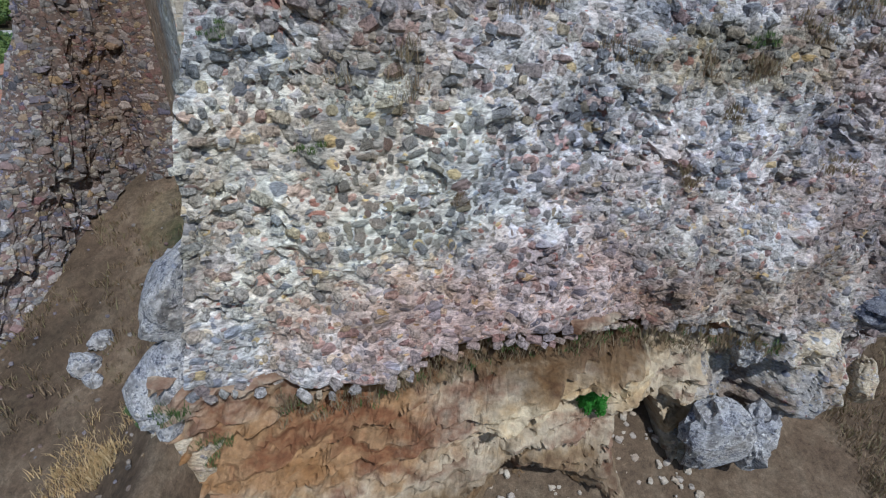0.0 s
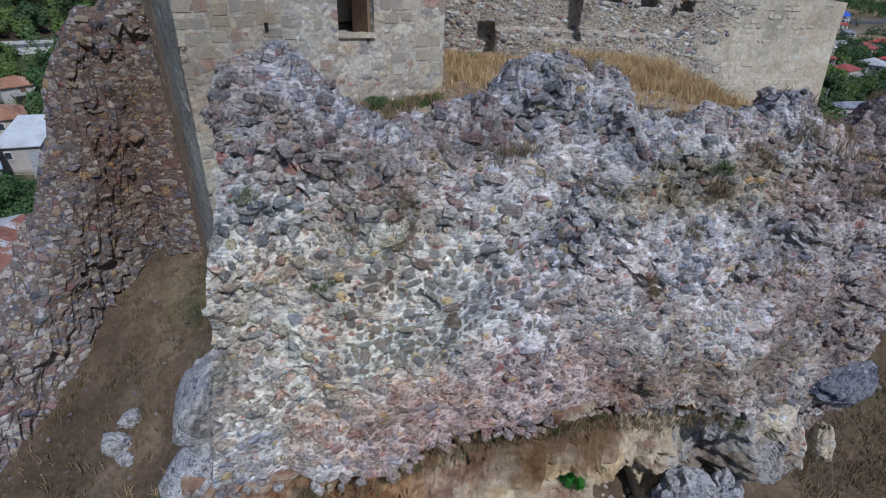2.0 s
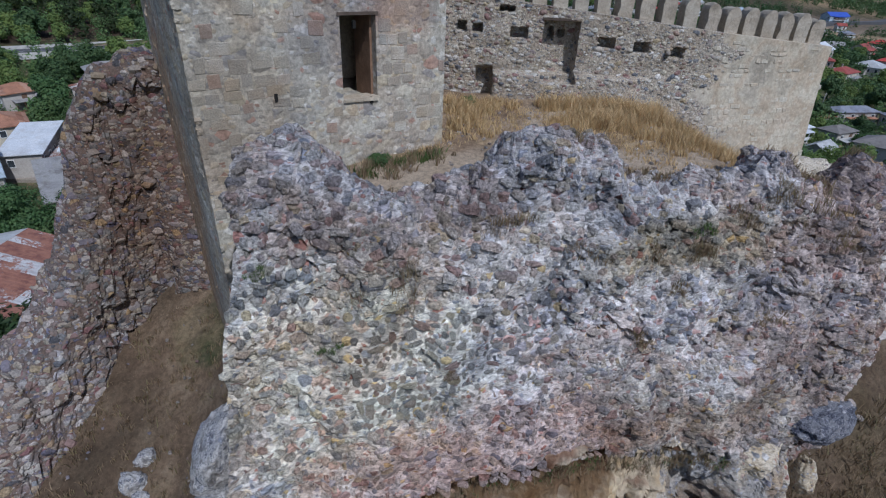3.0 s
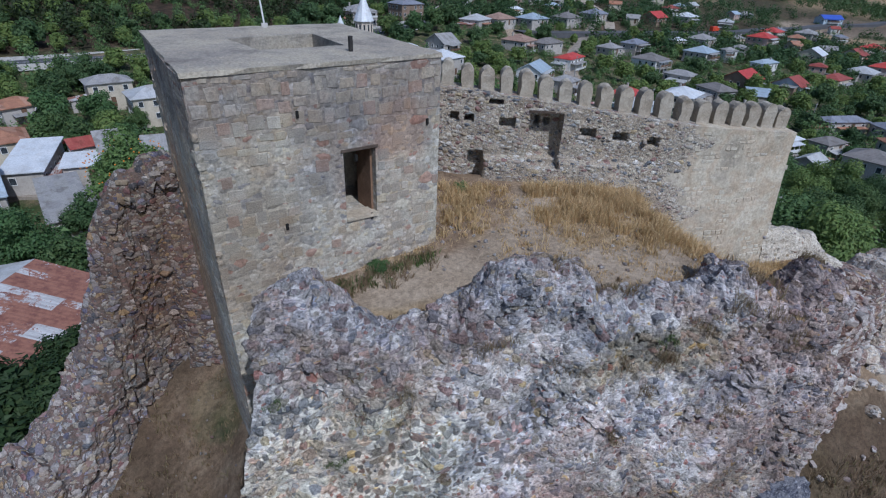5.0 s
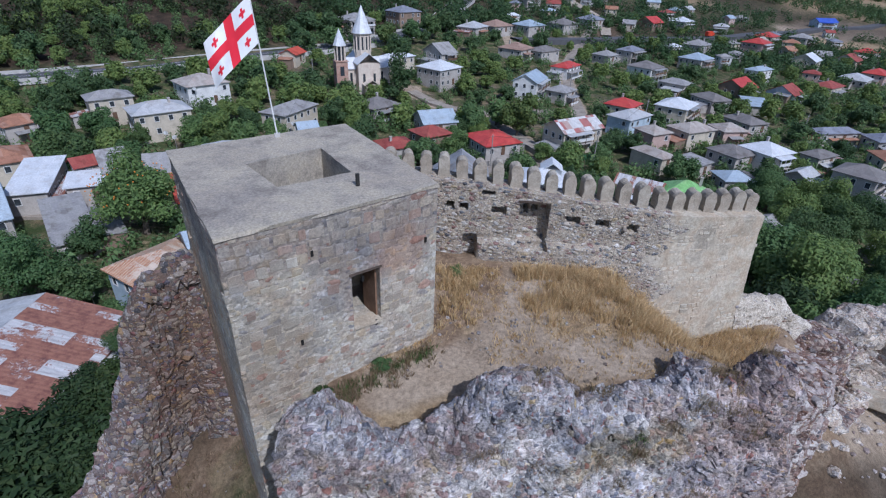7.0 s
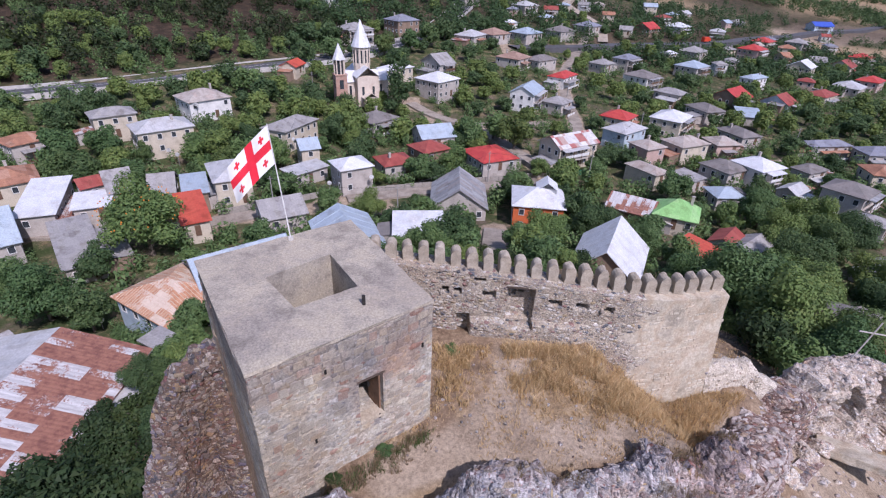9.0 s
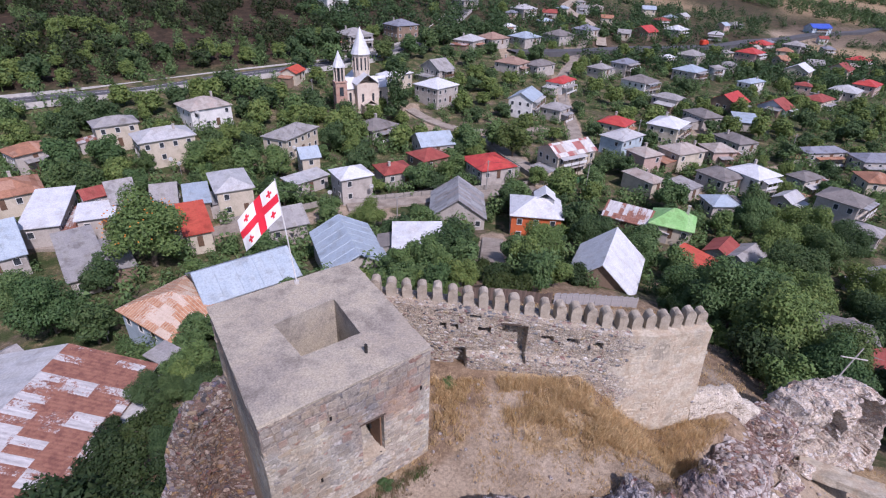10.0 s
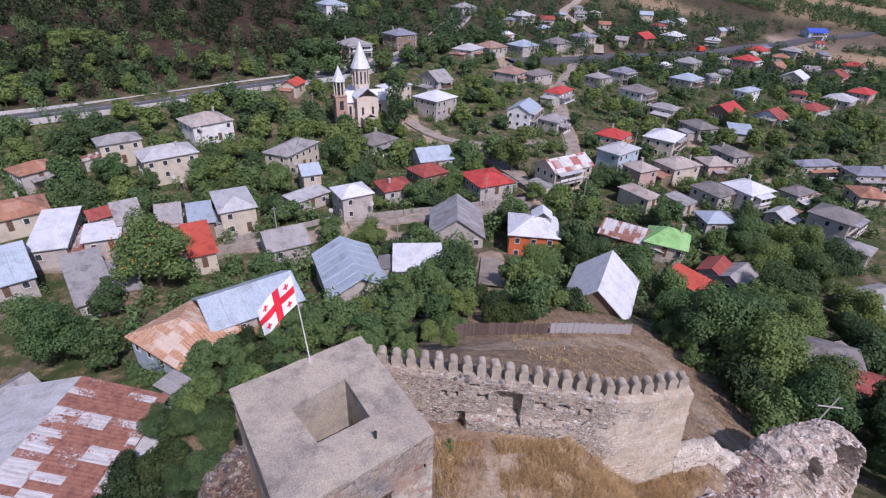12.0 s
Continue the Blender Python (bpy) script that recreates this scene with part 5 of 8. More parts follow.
ridge("ruined_wall", "low white broken wall end beside the crenellated wall",
      [(13.9, 19.5, 7.9, 0.55), (14.9, 19.9, 7.5, 0.6), (17.3, 20.75, 7.2, 0.6), (18.0, 20.7, 6.3, 0.7), (19.2, 20.6, 5.5, 0.7), (20.4, 20.8, 4.6, 0.8)], ruin_white, stone_joined, 160, 0.16, 44, jag=0.3, rough=0.8)
for k in range(12):
    rk = random.Random(500 + k)
    a = rk.random()
    bx, by = 15.5 + 9 * a + rk.gauss(0, 0.9), 14.0 + 5.5 * a + rk.gauss(0, 0.8)
    br = rk.uniform(0.2, 0.5)
    boulder(bx, by, float(ground_z(bx, by)) + br * 0.3, br, br * rk.uniform(0.6, 1.0), br * rk.uniform(0.5, 0.8), 60 + k, ruin_pale, "fallen chunk of mortared rubble in the pit")


# town materials
def plaster(name, c, dirt=0.75):
    return material(name, (tuple(v * dirt for v in c), c, tuple(min(0.85, v * 1.1) for v in c)), 0.5, bump=0.25, depth=0.02, fine=9, grain=0.25)


def tin(name, main, patches, share=0.55, rough=0.5, metal=0.25, worn=0.7):
    return material(name, (tuple(v * 0.85 for v in main), main, tuple(min(0.85, v * 1.12) for v in main)), 0.35, rough=rough, metal=metal, bump=0.2, depth=0.02, fine=12, sheet=(0.9, 2.4), choices=patches, share=share, grain=0.35, tints=((worn, worn * 0.96, worn * 0.92), (1.0, 1.0, 1.0), (1.06, 1.06, 1.06), (0.5 + worn / 2, 0.47 + worn / 2, 0.44 + worn / 2)), tint_scale=0.45)


def rusty(name, zinc_colours=((0.26, 0.24, 0.235), (0.44, 0.43, 0.425), (0.62, 0.615, 0.61)), rust_colours=((0.11, 0.045, 0.038), (0.19, 0.08, 0.055), (0.28, 0.13, 0.085), (0.15, 0.065, 0.055)), start=-1.37):
    """Old metal sheets: pale zinc where it has lasted, rust in sheets, flakes and runs down the slope."""
    m = bpy.data.materials.new(name)
    m.use_nodes = True
    nt = m.node_tree
    bsdf = nt.nodes["Principled BSDF"]
    coord = nt.nodes.new("ShaderNodeTexCoord").outputs["Object"]

    def vec(op, a, b):
        n = nt.nodes.new("ShaderNodeVectorMath")
        n.operation = op
        nt.links.new(a, n.inputs[0])
        if b:
            n.inputs[1].default_value = b
        return n.outputs[0]

    def fma(a, k, c):
        n = nt.nodes.new("ShaderNodeMath")
        n.operation = "MULTIPLY_ADD"
        nt.links.new(a, n.inputs[0])
        n.inputs[1].default_value = k
        if isinstance(c, float):
            n.inputs[2].default_value = c
        else:
            nt.links.new(c, n.inputs[2])
        return n.outputs[0]

    sheet_id = nt.nodes.new("ShaderNodeTexWhiteNoise")
    nt.links.new(vec("FLOOR", vec("DIVIDE", coord, (0.85, 2.6, 50.0)), None), sheet_id.inputs["Vector"])
    runs = noise_out(nt, vec("MULTIPLY", coord, (2.6, 0.5, 1.0)), 1.0, 8, 0.8)
    patch = noise_out(nt, coord, 0.22, 4, 0.6)
    flake = noise_out(nt, coord, 4.5, 7, 0.75)
    amount = fma(flake, 1.15, fma(runs, 0.8, fma(patch, 1.6, fma(sheet_id.outputs["Value"], 0.8, start - 0.13))))
    mask = nt.nodes.new("ShaderNodeMapRange")
    mask.inputs["From Min"].default_value, mask.inputs["From Max"].default_value = 0.44, 0.54
    nt.links.new(amount, mask.inputs["Value"])
    zinc = ramp(nt, runs, even(zinc_colours, 0.3, 0.7))
    rust = ramp(nt, noise_out(nt, coord, 1.4, 7, 0.75), even(rust_colours, 0.3, 0.7))
    nt.links.new(blend(nt, "MIX", mask.outputs["Result"], zinc, rust), bsdf.inputs["Base Color"])
    bsdf.inputs["Roughness"].default_value = 0.62
    ribs = node(nt, "ShaderNodeTexWave", Scale=0.74)
    ribs.bands_direction = "X"
    nt.links.new(coord, ribs.inputs["Vector"])
    b = node(nt, "ShaderNodeBump", Strength=0.35, Distance=0.03)
    nt.links.new(fma(ribs.outputs["Fac"], 1.6, flake), b.inputs["Height"])
    nt.links.new(b.outputs["Normal"], bsdf.inputs["Normal"])
    return m


WALLS = {"cream": plaster("cream_plaster", (0.52, 0.46, 0.36)), "white": plaster("white_plaster", (0.66, 0.65, 0.62)), "stone": plaster("grey_block", (0.42, 0.385, 0.345), 0.68), "brown": plaster("brown_plaster", (0.25, 0.18, 0.13)),
         "pink": plaster("pink_plaster", (0.46, 0.33, 0.28)), "aqua": plaster("pale_blue_plaster", (0.42, 0.50, 0.55)), "orange": plaster("orange_brick", (0.56, 0.14, 0.05), 0.8)}
ROOFS = {"grey": tin("grey_roof", (0.30, 0.29, 0.28), ((0.27, 0.26, 0.26), (0.33, 0.32, 0.31), (0.30, 0.29, 0.27)), metal=0.1, rough=0.75), "pale": tin("pale_roof", (0.52, 0.52, 0.51), ((0.48, 0.48, 0.48), (0.56, 0.55, 0.54), (0.50, 0.49, 0.46)), worn=0.8),
         "white": tin("white_roof", (0.61, 0.625, 0.64), ((0.62, 0.635, 0.65), (0.66, 0.665, 0.67), (0.58, 0.595, 0.61)), metal=0.1, worn=0.9), "tan": tin("tan_roof", (0.36, 0.32, 0.28), ((0.31, 0.27, 0.24), (0.40, 0.36, 0.32), (0.36, 0.29, 0.25)), metal=0.0, rough=0.85),
         "rust": tin("rust_roof", (0.32, 0.16, 0.10), ((0.36, 0.18, 0.11), (0.28, 0.14, 0.09), (0.40, 0.25, 0.18)), metal=0.0, rough=0.85), "blue": tin("blue_roof", (0.40, 0.47, 0.53), ((0.38, 0.45, 0.51), (0.43, 0.495, 0.545), (0.41, 0.47, 0.515)), worn=0.85),
         "slate": tin("slate_roof", (0.22, 0.23, 0.27), ((0.20, 0.21, 0.25), (0.25, 0.26, 0.29)), rough=0.7, metal=0.1), "dark": tin("dark_roof", (0.19, 0.175, 0.165), ((0.17, 0.16, 0.15), (0.22, 0.20, 0.19)), rough=0.8, metal=0.0),
         "maroon": tin("maroon_roof", (0.28, 0.07, 0.055), ((0.26, 0.06, 0.05), (0.31, 0.09, 0.07)), rough=0.65, metal=0.0), "red": tin("red_roof", (0.44, 0.06, 0.05), ((0.42, 0.055, 0.05), (0.47, 0.08, 0.06)), rough=0.55, metal=0.0),
         "orange": tin("orange_roof", (0.47, 0.085, 0.05), ((0.45, 0.08, 0.05), (0.50, 0.10, 0.06)), rough=0.6, metal=0.0), "green": tin("green_roof", (0.26, 0.49, 0.18), ((0.23, 0.47, 0.16), (0.31, 0.52, 0.22)), rough=0.55, metal=0.0),
         "cobalt": tin("cobalt_roof", (0.05, 0.10, 0.42), ((0.05, 0.09, 0.40), (0.06, 0.11, 0.45)), metal=0.0, worn=0.9),
         "tin": tin("old_tin_roof", (0.34, 0.34, 0.34), ((0.28, 0.28, 0.28), (0.42, 0.42, 0.42), (0.34, 0.30, 0.27)), share=0.7), "brown": tin("brown_roof", (0.30, 0.20, 0.15), ((0.28, 0.18, 0.14), (0.33, 0.23, 0.18)), metal=0.0, rough=0.8),
         "redwhite": tin("striped_roof", (0.6, 0.57, 0.54), ((0.66, 0.65, 0.63), (0.60, 0.58, 0.55), (0.45, 0.30, 0.25), (0.40, 0.10, 0.08)), share=0.85), "rustwhite": rusty("patched_roof"),
         "rustorange": rusty("rusty_ribbed_roof", ((0.40, 0.30, 0.23), (0.52, 0.41, 0.33), (0.60, 0.50, 0.42)), ((0.24, 0.10, 0.05), (0.36, 0.165, 0.085), (0.46, 0.25, 0.145), (0.28, 0.13, 0.07)), -1.33)}
SAY_WALL = {"cream": "cream-plastered", "white": "white-plastered", "stone": "grey block", "brown": "brown", "pink": "pinkish plastered", "aqua": "pale blue", "orange": "orange brick"}
SAY_ROOF = {"grey": "grey sheet", "pale": "pale grey metal", "white": "white metal", "tan": "tan slate", "rust": "rust-brown", "blue": "light blue metal", "slate": "blue-grey", "dark": "dark grey", "maroon": "dark red", "red": "bright red", "orange": "orange-red",
            "green": "bright green metal", "cobalt": "strong blue metal", "tin": "old tin", "brown": "brown tile", "redwhite": "red and white striped", "rustwhite": "rusty patched metal", "rustorange": "rusty orange ribbed"}
frame_white = material("white_frame", ((0.6, 0.6, 0.58), (0.7, 0.7, 0.68)), 2.0, rough=0.6, bump=0.1)
glass_dark = material("window_glass", ((0.03, 0.035, 0.04), (0.06, 0.07, 0.08)), 0.7, rough=0.15, bump=0.0)
door_brown = material("door_wood", ((0.10, 0.06, 0.04), (0.18, 0.11, 0.07)), 2.0, bump=0.3)


def window_meshes():
    bm = bmesh.new()
    outer = [(-0.52, -0.66), (0.52, -0.66), (0.52, 0.66), (-0.52, 0.66)]
    inner = [(-0.43, -0.56), (0.43, -0.56), (0.43, 0.56), (-0.43, 0.56)]
    loops = [[bm.verts.new((px, py, pz)) for px, pz in loop] for loop, py in ((outer, 0.06), (outer, -0.07), (inner, -0.07), (inner, 0.06))]
    for la, lb in zip(loops, loops[1:] + loops[:1]):
        for i in range(4):
            bm.faces.new((la[i], la[(i + 1) % 4], lb[(i + 1) % 4], lb[i]))
    fr = bpy.data.meshes.new("window")
    bm.to_mesh(fr)
    bm.free()
    fr.materials.append(frame_white)
    bm = bmesh.new()
    box(bm, 0, 0.02, 0, 0.9, 0.03, 1.16)
    pa = bpy.data.meshes.new("pane")
    bm.to_mesh(pa)
    bm.free()
    pa.materials.append(glass_dark)
    bm = bmesh.new()
    box(bm, 0, 0, 1.0, 0.95, 0.10, 2.0)
    do = bpy.data.meshes.new("door")
    bm.to_mesh(do)
    bm.free()
    do.materials.append(door_brown)
    return fr, pa, do


WINDOW, PANE, DOOR = window_meshes()
FOOTPRINTS = []


def roof_shape(bm, kind, w, d, rise, over, thick=0.14):
    """A roof with thickness and overhang on the plane z = 0, ridge along x, or along y for gableA."""
    a, b = w / 2 + over, d / 2 + over
    drop = -over * rise / (min(w, d) / 2) if kind != "shed" else 0.0
    if kind == "shed":
        top = [(-a, -b, 0), (a, -b, 0), (a, b, rise), (-a, b, rise)]
        faces = [(0, 1, 2, 3)]
    elif kind == "gable":
        top = [(-a, -b, drop), (a, -b, drop), (a, b, drop), (-a, b, drop), (-a, 0, rise), (a, 0, rise)]
        faces = [(0, 1, 5, 4), (2, 3, 4, 5)]
    elif kind == "gableA":
        top = [(-a, -b, drop), (a, -b, drop), (a, b, drop), (-a, b, drop), (0, -b, rise), (0, b, rise)]
        faces = [(3, 0, 4, 5), (1, 2, 5, 4)]
    else:
        if w >= d:
            r = max(0.3, (w - d) / 2)
            top = [(-a, -b, drop), (a, -b, drop), (a, b, drop), (-a, b, drop), (-r, 0, rise), (r, 0, rise)]
            faces = [(0, 1, 5, 4), (1, 2, 5), (2, 3, 4, 5), (3, 0, 4)]
        else:
            r = max(0.3, (d - w) / 2)
            top = [(-a, -b, drop), (a, -b, drop), (a, b, drop), (-a, b, drop), (0, -r, rise), (0, r, rise)]
            faces = [(0, 1, 4), (1, 2, 5, 4), (2, 3, 5), (3, 0, 4, 5)]
    lo = [bm.verts.new(p) for p in top]
    hi = [bm.verts.new((p[0], p[1], p[2] + thick)) for p in top]
    edges = {}
    for f in faces:
        bm.faces.new([hi[i] for i in f])
        bm.faces.new([lo[i] for i in reversed(f)])
        for i, j in zip(f, f[1:] + f[:1]):
            edges[(i, j)] = edges.get((j, i), 0) + 1
    for i, j in edges:
        if (j, i) not in edges:
            bm.faces.new((lo[i], lo[j], hi[j], hi[i]))
    bmesh.ops.recalc_face_normals(bm, faces=bm.faces[:])


def house(x, y, turn, w, d, h, kind, wall, roof, rise=None, veranda=True):
    """A house with walls, overhanging roof, windows all round and a door; w and d are the roof's size."""
    over = 0.45
    w, d = max(2.0, w - 2 * over), max(2.0, d - 2 * over)
    span = {"gable": d, "gableA": w, "shed": d}.get(kind, min(w, d))
    rise = rise or (0.10 * d if kind == "shed" else 0.20 * span if kind == "hip" else 0.27 * span)
    z = float(ground_z(x, y))
    shape = {"hip": "hipped", "shed": "lean-to"}.get(kind, "gabled")
    storeys = 2 if h >= 5 else 1
    size = "two-storey" if storeys == 2 else "single-storey"
    root = thing("house", f"{size} {SAY_WALL[wall]} house with {SAY_ROOF[roof]} {shape} roof", "house", x, y, z, turn, "houses of the town")
    FOOTPRINTS.append((x, y, max(w, d) / 2, h))
    bm = bmesh.new()
    box(bm, 0, 0, (h - 2.5) / 2, w, d, h + 2.5)
    if kind in ("gable", "gableA", "shed"):
        if kind == "gable":
            tri = [((sx * w / 2, -d / 2, h), (sx * w / 2, d / 2, h), (sx * w / 2, 0, h + rise)) for sx in (-1, 1)]
        elif kind == "gableA":
            tri = [((-w / 2, sy * d / 2, h), (w / 2, sy * d / 2, h), (0, sy * d / 2, h + rise)) for sy in (-1, 1)]
        else:
            k = rise * d / (d + 2 * over)
            tri = [((sx * w / 2, -d / 2, h), (sx * w / 2, d / 2, h), (sx * w / 2, d / 2, h + k)) for sx in (-1, 1)]
        for t in tri:
            bm.faces.new([bm.verts.new(p) for p in t])
        if kind == "shed":
            bm.faces.new([bm.verts.new(p) for p in ((-w / 2, d / 2, h), (w / 2, d / 2, h), (w / 2, d / 2, h + k), (-w / 2, d / 2, h + k))])
    part("wall", bm, WALLS[wall], root)
    bm = bmesh.new()
    across = kind == "gableA"
    roof_shape(bm, "gable" if across else kind, d if across else w, w if across else d, rise, over)
    r = part("roof", bm, ROOFS[roof], root, SAY_ROOF[roof] + " roofing")
    r.matrix_basis = Matrix.Translation((0, 0, h + 0.01)) @ Matrix.Rotation(math.pi / 2 if across else 0.0, 4, "Z")
    if roof == "rustwhite" and w > 15:
        # newer zinc sheets on the far slope
        r.data.materials.append(ROOFS["pale"])
        for f in r.data.polygons:
            f.material_index = 1 if f.normal.y > 0.05 else 0
    if y < 100 and roof == "blue" and kind in ("gable", "gableA"):
        # raised battens down both slopes
        run_x, half = (d, w / 2) if kind == "gableA" else (w, d / 2)
        fall = over * rise / (min(w, d) / 2)
        n = max(3, int(run_x / 2.2))
        for k in range(n + 1):
            px = -run_x / 2 - over * 0.9 + (run_x + over * 1.8) * k / n
            bm = bmesh.new()
            for sy in (-1, 1):
                rod(bm, (px, sy * (half + over), h + 0.17 - fall), (px, 0, h + 0.17 + rise), 0.045, n=4)
            o = part("batten", bm, ROOFS["blue"], root)
            o.matrix_basis = Matrix.Rotation(math.pi / 2 if kind == "gableA" else 0.0, 4, "Z")
    if roof == "rustorange":
        bm = bmesh.new()
        for k in range(int(w / 0.45)):
            px = -w / 2 + 0.2 + k * 0.45
            run = min(d / 2, w / 2 - abs(px))
            for sy in (-1, 1):
                rod(bm, (px, sy * (d / 2 + over), h + 0.17 - over * rise / (min(w, d) / 2)), (px, sy * (d / 2 - run), h + 0.17 + rise * run / (min(w, d) / 2)), 0.035, n=4)
        for k in range(int(d / 0.45)):
            py = -d / 2 + 0.2 + k * 0.45
            run = min(w / 2, d / 2 - abs(py))
            for sx in (-1, 1):
                rod(bm, (sx * (w / 2 + over), py, h + 0.17 - over * rise / (min(w, d) / 2)), (sx * (w / 2 - run), py, h + 0.17 + rise * run / (min(w, d) / 2)), 0.035, n=4)
        tagged(part("seam", bm, WALLS["cream"], root, "pale raised roof seams"), kind="stuff")
    rng = random.Random(int(x * 13 + y * 7))
    for turn_i, (length, dist) in enumerate(((w, d / 2), (d, w / 2), (w, d / 2), (d, w / 2))):
        m = Matrix.Rotation(turn_i * math.pi / 2, 4, "Z")
        n = max(1, int(length / 2.5))
        for s in range(storeys):
            for k in range(n):
                px = (k + 0.5) / n * length - length / 2
                base = h - 1.35 - s * 2.7
                if base < 0.7 or rng.random() < 0.15:
                    continue
                if turn_i == 0 and s == storeys - 1 and k == n // 2:
                    do = new("door", DOOR)
                    do.parent = root
                    do.matrix_basis = m @ Matrix.Translation((px, -dist - 0.03, max(0.0, base - 1.2)))
                    continue
                wi = new("window", WINDOW)
                wi.parent = root
                wi.matrix_basis = m @ Matrix.Translation((px, -dist - 0.02, base))
                pa = new("pane", PANE)
                pa.parent = wi
    if kind == "hip" and w > 6 and rng.random() < 0.55:
        bm = bmesh.new()
        cx, cy = rng.choice((-0.22, 0.2, 0.3)) * w, rng.choice((-0.15, 0.18)) * d
        box(bm, cx, cy, h + rise * 0.5 + 0.35, 0.5, 0.5, rise + 0.5)
        box(bm, cx, cy, h + rise + 0.62, 0.62, 0.62, 0.1)
        part("chimney", bm, WALLS["stone"], root, "small block chimney")
    if w > 5.0 and 70 < y < 260 and kind != "gableA" and rng.random() < 0.62:
        # a lower lean-to against one end or the back
        aw, ad, ah = rng.uniform(2.6, 4.2), d * rng.uniform(0.45, 0.85), rng.uniform(2.2, 2.8)
        sx = rng.choice((-1, 1))
        cx, cy = sx * (w / 2 + aw / 2), rng.uniform(-0.5, 0.5) * (d - ad)
        bm = bmesh.new()
        box(bm, cx, cy, (ah - 2.5) / 2, aw - 0.01, ad, ah + 2.5)
        annex = part("annex", bm, WALLS[rng.choice((wall, "stone", "stone", "brown"))], root, "low lean-to against the house")
        bm = bmesh.new()
        for v in box(bm, cx + sx * 0.12, cy, ah + 0.22, aw + 0.24, ad + 0.5, 0.1):
            v.co.z -= sx * 0.13 * (v.co.x - cx)
        part("annex_roof", bm, ROOFS[rng.choice(("tin", "grey", "pale", "rust", "rustwhite", "dark"))], annex, "sheet metal lean-to roof")
    if veranda and w > 5.5 and h > 2.9 and rng.random() < 0.5:
        # veranda along the front
        pw, pd, ph = w * rng.uniform(0.5, 0.95), rng.uniform(1.5, 2.2), min(h - 0.2, 2.6 if storeys == 1 else h - 0.3)
        px = rng.uniform(-0.5, 0.5) * (w - pw)
        bm = bmesh.new()
        vs = box(bm, px, -d / 2 - pd / 2, ph, pw, pd, 0.1)
        for v in vs:
            v.co.z -= 0.14 * (-d / 2 - v.co.y)
        part("veranda_roof", bm, ROOFS[rng.choice(("tin", "pale", "grey", "rust", roof))], root, "sheet metal veranda roof")
        bm = bmesh.new()
        box(bm, px, -d / 2 - pd + 0.1, ph - 2.0 + 0.45 if storeys == 2 else 0.5, pw, 0.05, 0.7)
        part("railing", bm, door_brown if rng.random() < 0.5 else frame_white, root)
        if storeys == 2:
            bm = bmesh.new()
            box(bm, px, -d / 2 - pd / 2, ph - 2.6, pw, pd, 0.16)
            part("balcony_floor", bm, WALLS["stone"], root)
        for k in range(4):
            bm = bmesh.new()
            qx = px - pw / 2 + 0.08 + k * (pw - 0.16) / 3
            box(bm, qx, -d / 2 - pd + 0.1, ph / 2 - 0.9, 0.11, 0.11, ph + 1.4)
            part("post", bm, frame_white if wall == "white" else door_brown, root)
    return root


def dormer(root, x, y):
    """A gabled dormer rising from a hipped roof."""
    bm = bmesh.new()
    box(bm, x, y, 5.9, 3.6, 3.0, 1.6)
    part("dormer", bm, WALLS["white"], root, "white dormer wall")
    bm = bmesh.new()
    roof_shape(bm, "gableA", 3.6, 3.4, 1.3, 0.3)
    o = part("dormer_roof", bm, ROOFS["white"], root, "white metal roofing")
    o.matrix_basis = Matrix.Translation((x, y, 6.7))


house(-75.4, 123.4, 39, 9.9, 7.0, 6, "hip", "cream", "grey", veranda=False)
house(-62.4, 119.4, 38, 12.7, 9.2, 6, "hip", "cream", "pale", veranda=False)
house(-61.3, 142.0, 44, 11.8, 10.5, 5, "hip", "white", "tan")
house(-87.5, 110.0, 56, 8.5, 7.4, 4, "hip", "stone", "rust")
house(-35.4, 130.4, 66, 14.0, 7.9, 5, "hip", "cream", "grey", veranda=False)
house(-28.5, 117.6, 25, 5.0, 6.6, 5, "gable", "cream", "blue")
house(-46.0, 180.8, 79, 8.5, 6.1, 3.5, "gable", "cream", "orange")
house(-12.1, 186.2, 45, 12.5, 6.2, 5, "hip", "cream", "white")
house(2.4, 177.1, 48, 11.3, 11.1, 6, "hip", "stone", "white")
house(2.8, 199.1, 41, 8.1, 11.4, 5, "gable", "stone", "grey")
house(-15.2, 144.0, 50, 10.6, 9.4, 3.5, "hip", "stone", "dark")
house(1.1, 133.7, 21, 9.8, 9.2, 4, "gable", "stone", "blue")
house(-0.0, 124.6, 36, 8.3, 8.3, 3.5, "hip", "brown", "maroon")
house(14.7, 119.1, 25, 10.1, 10.9, 4.2, "hip", "stone", "red")
house(-8.0, 114.9, 27, 8.2, 7.6, 3.5, "hip", "stone", "maroon")
house(-16.6, 105.1, 30, 7.8, 7.4, 6, "hip", "stone", "white")
house(32.3, 174.2, 64, 12.5, 8.8, 6, "gable", "white", "blue")
house(51.0, 204.7, 52, 12.5, 7.5, 4, "hip", "white", "red")
house(42.3, 171.9, 50, 8.2, 8.0, 4, "hip", "stone", "grey")
house(35.1, 124.9, 30, 13.4, 8.4, 6, "gable", "cream", "redwhite")
house(58.8, 158.5, 50, 9.1, 9.2, 4, "hip", "cream", "red")
house(55.0, 141.6, 39, 11.4, 7.9, 5, "hip", "aqua", "pale")
house(72.6, 152.8, 50, 11.3, 9.8, 6, "hip", "cream", "white")
house(67.8, 131.2, 24, 10.4, 8.0, 5, "hip", "cream", "tan")
house(80.6, 136.5, 8, 7.9, 7.7, 4, "hip", "pink", "tan")
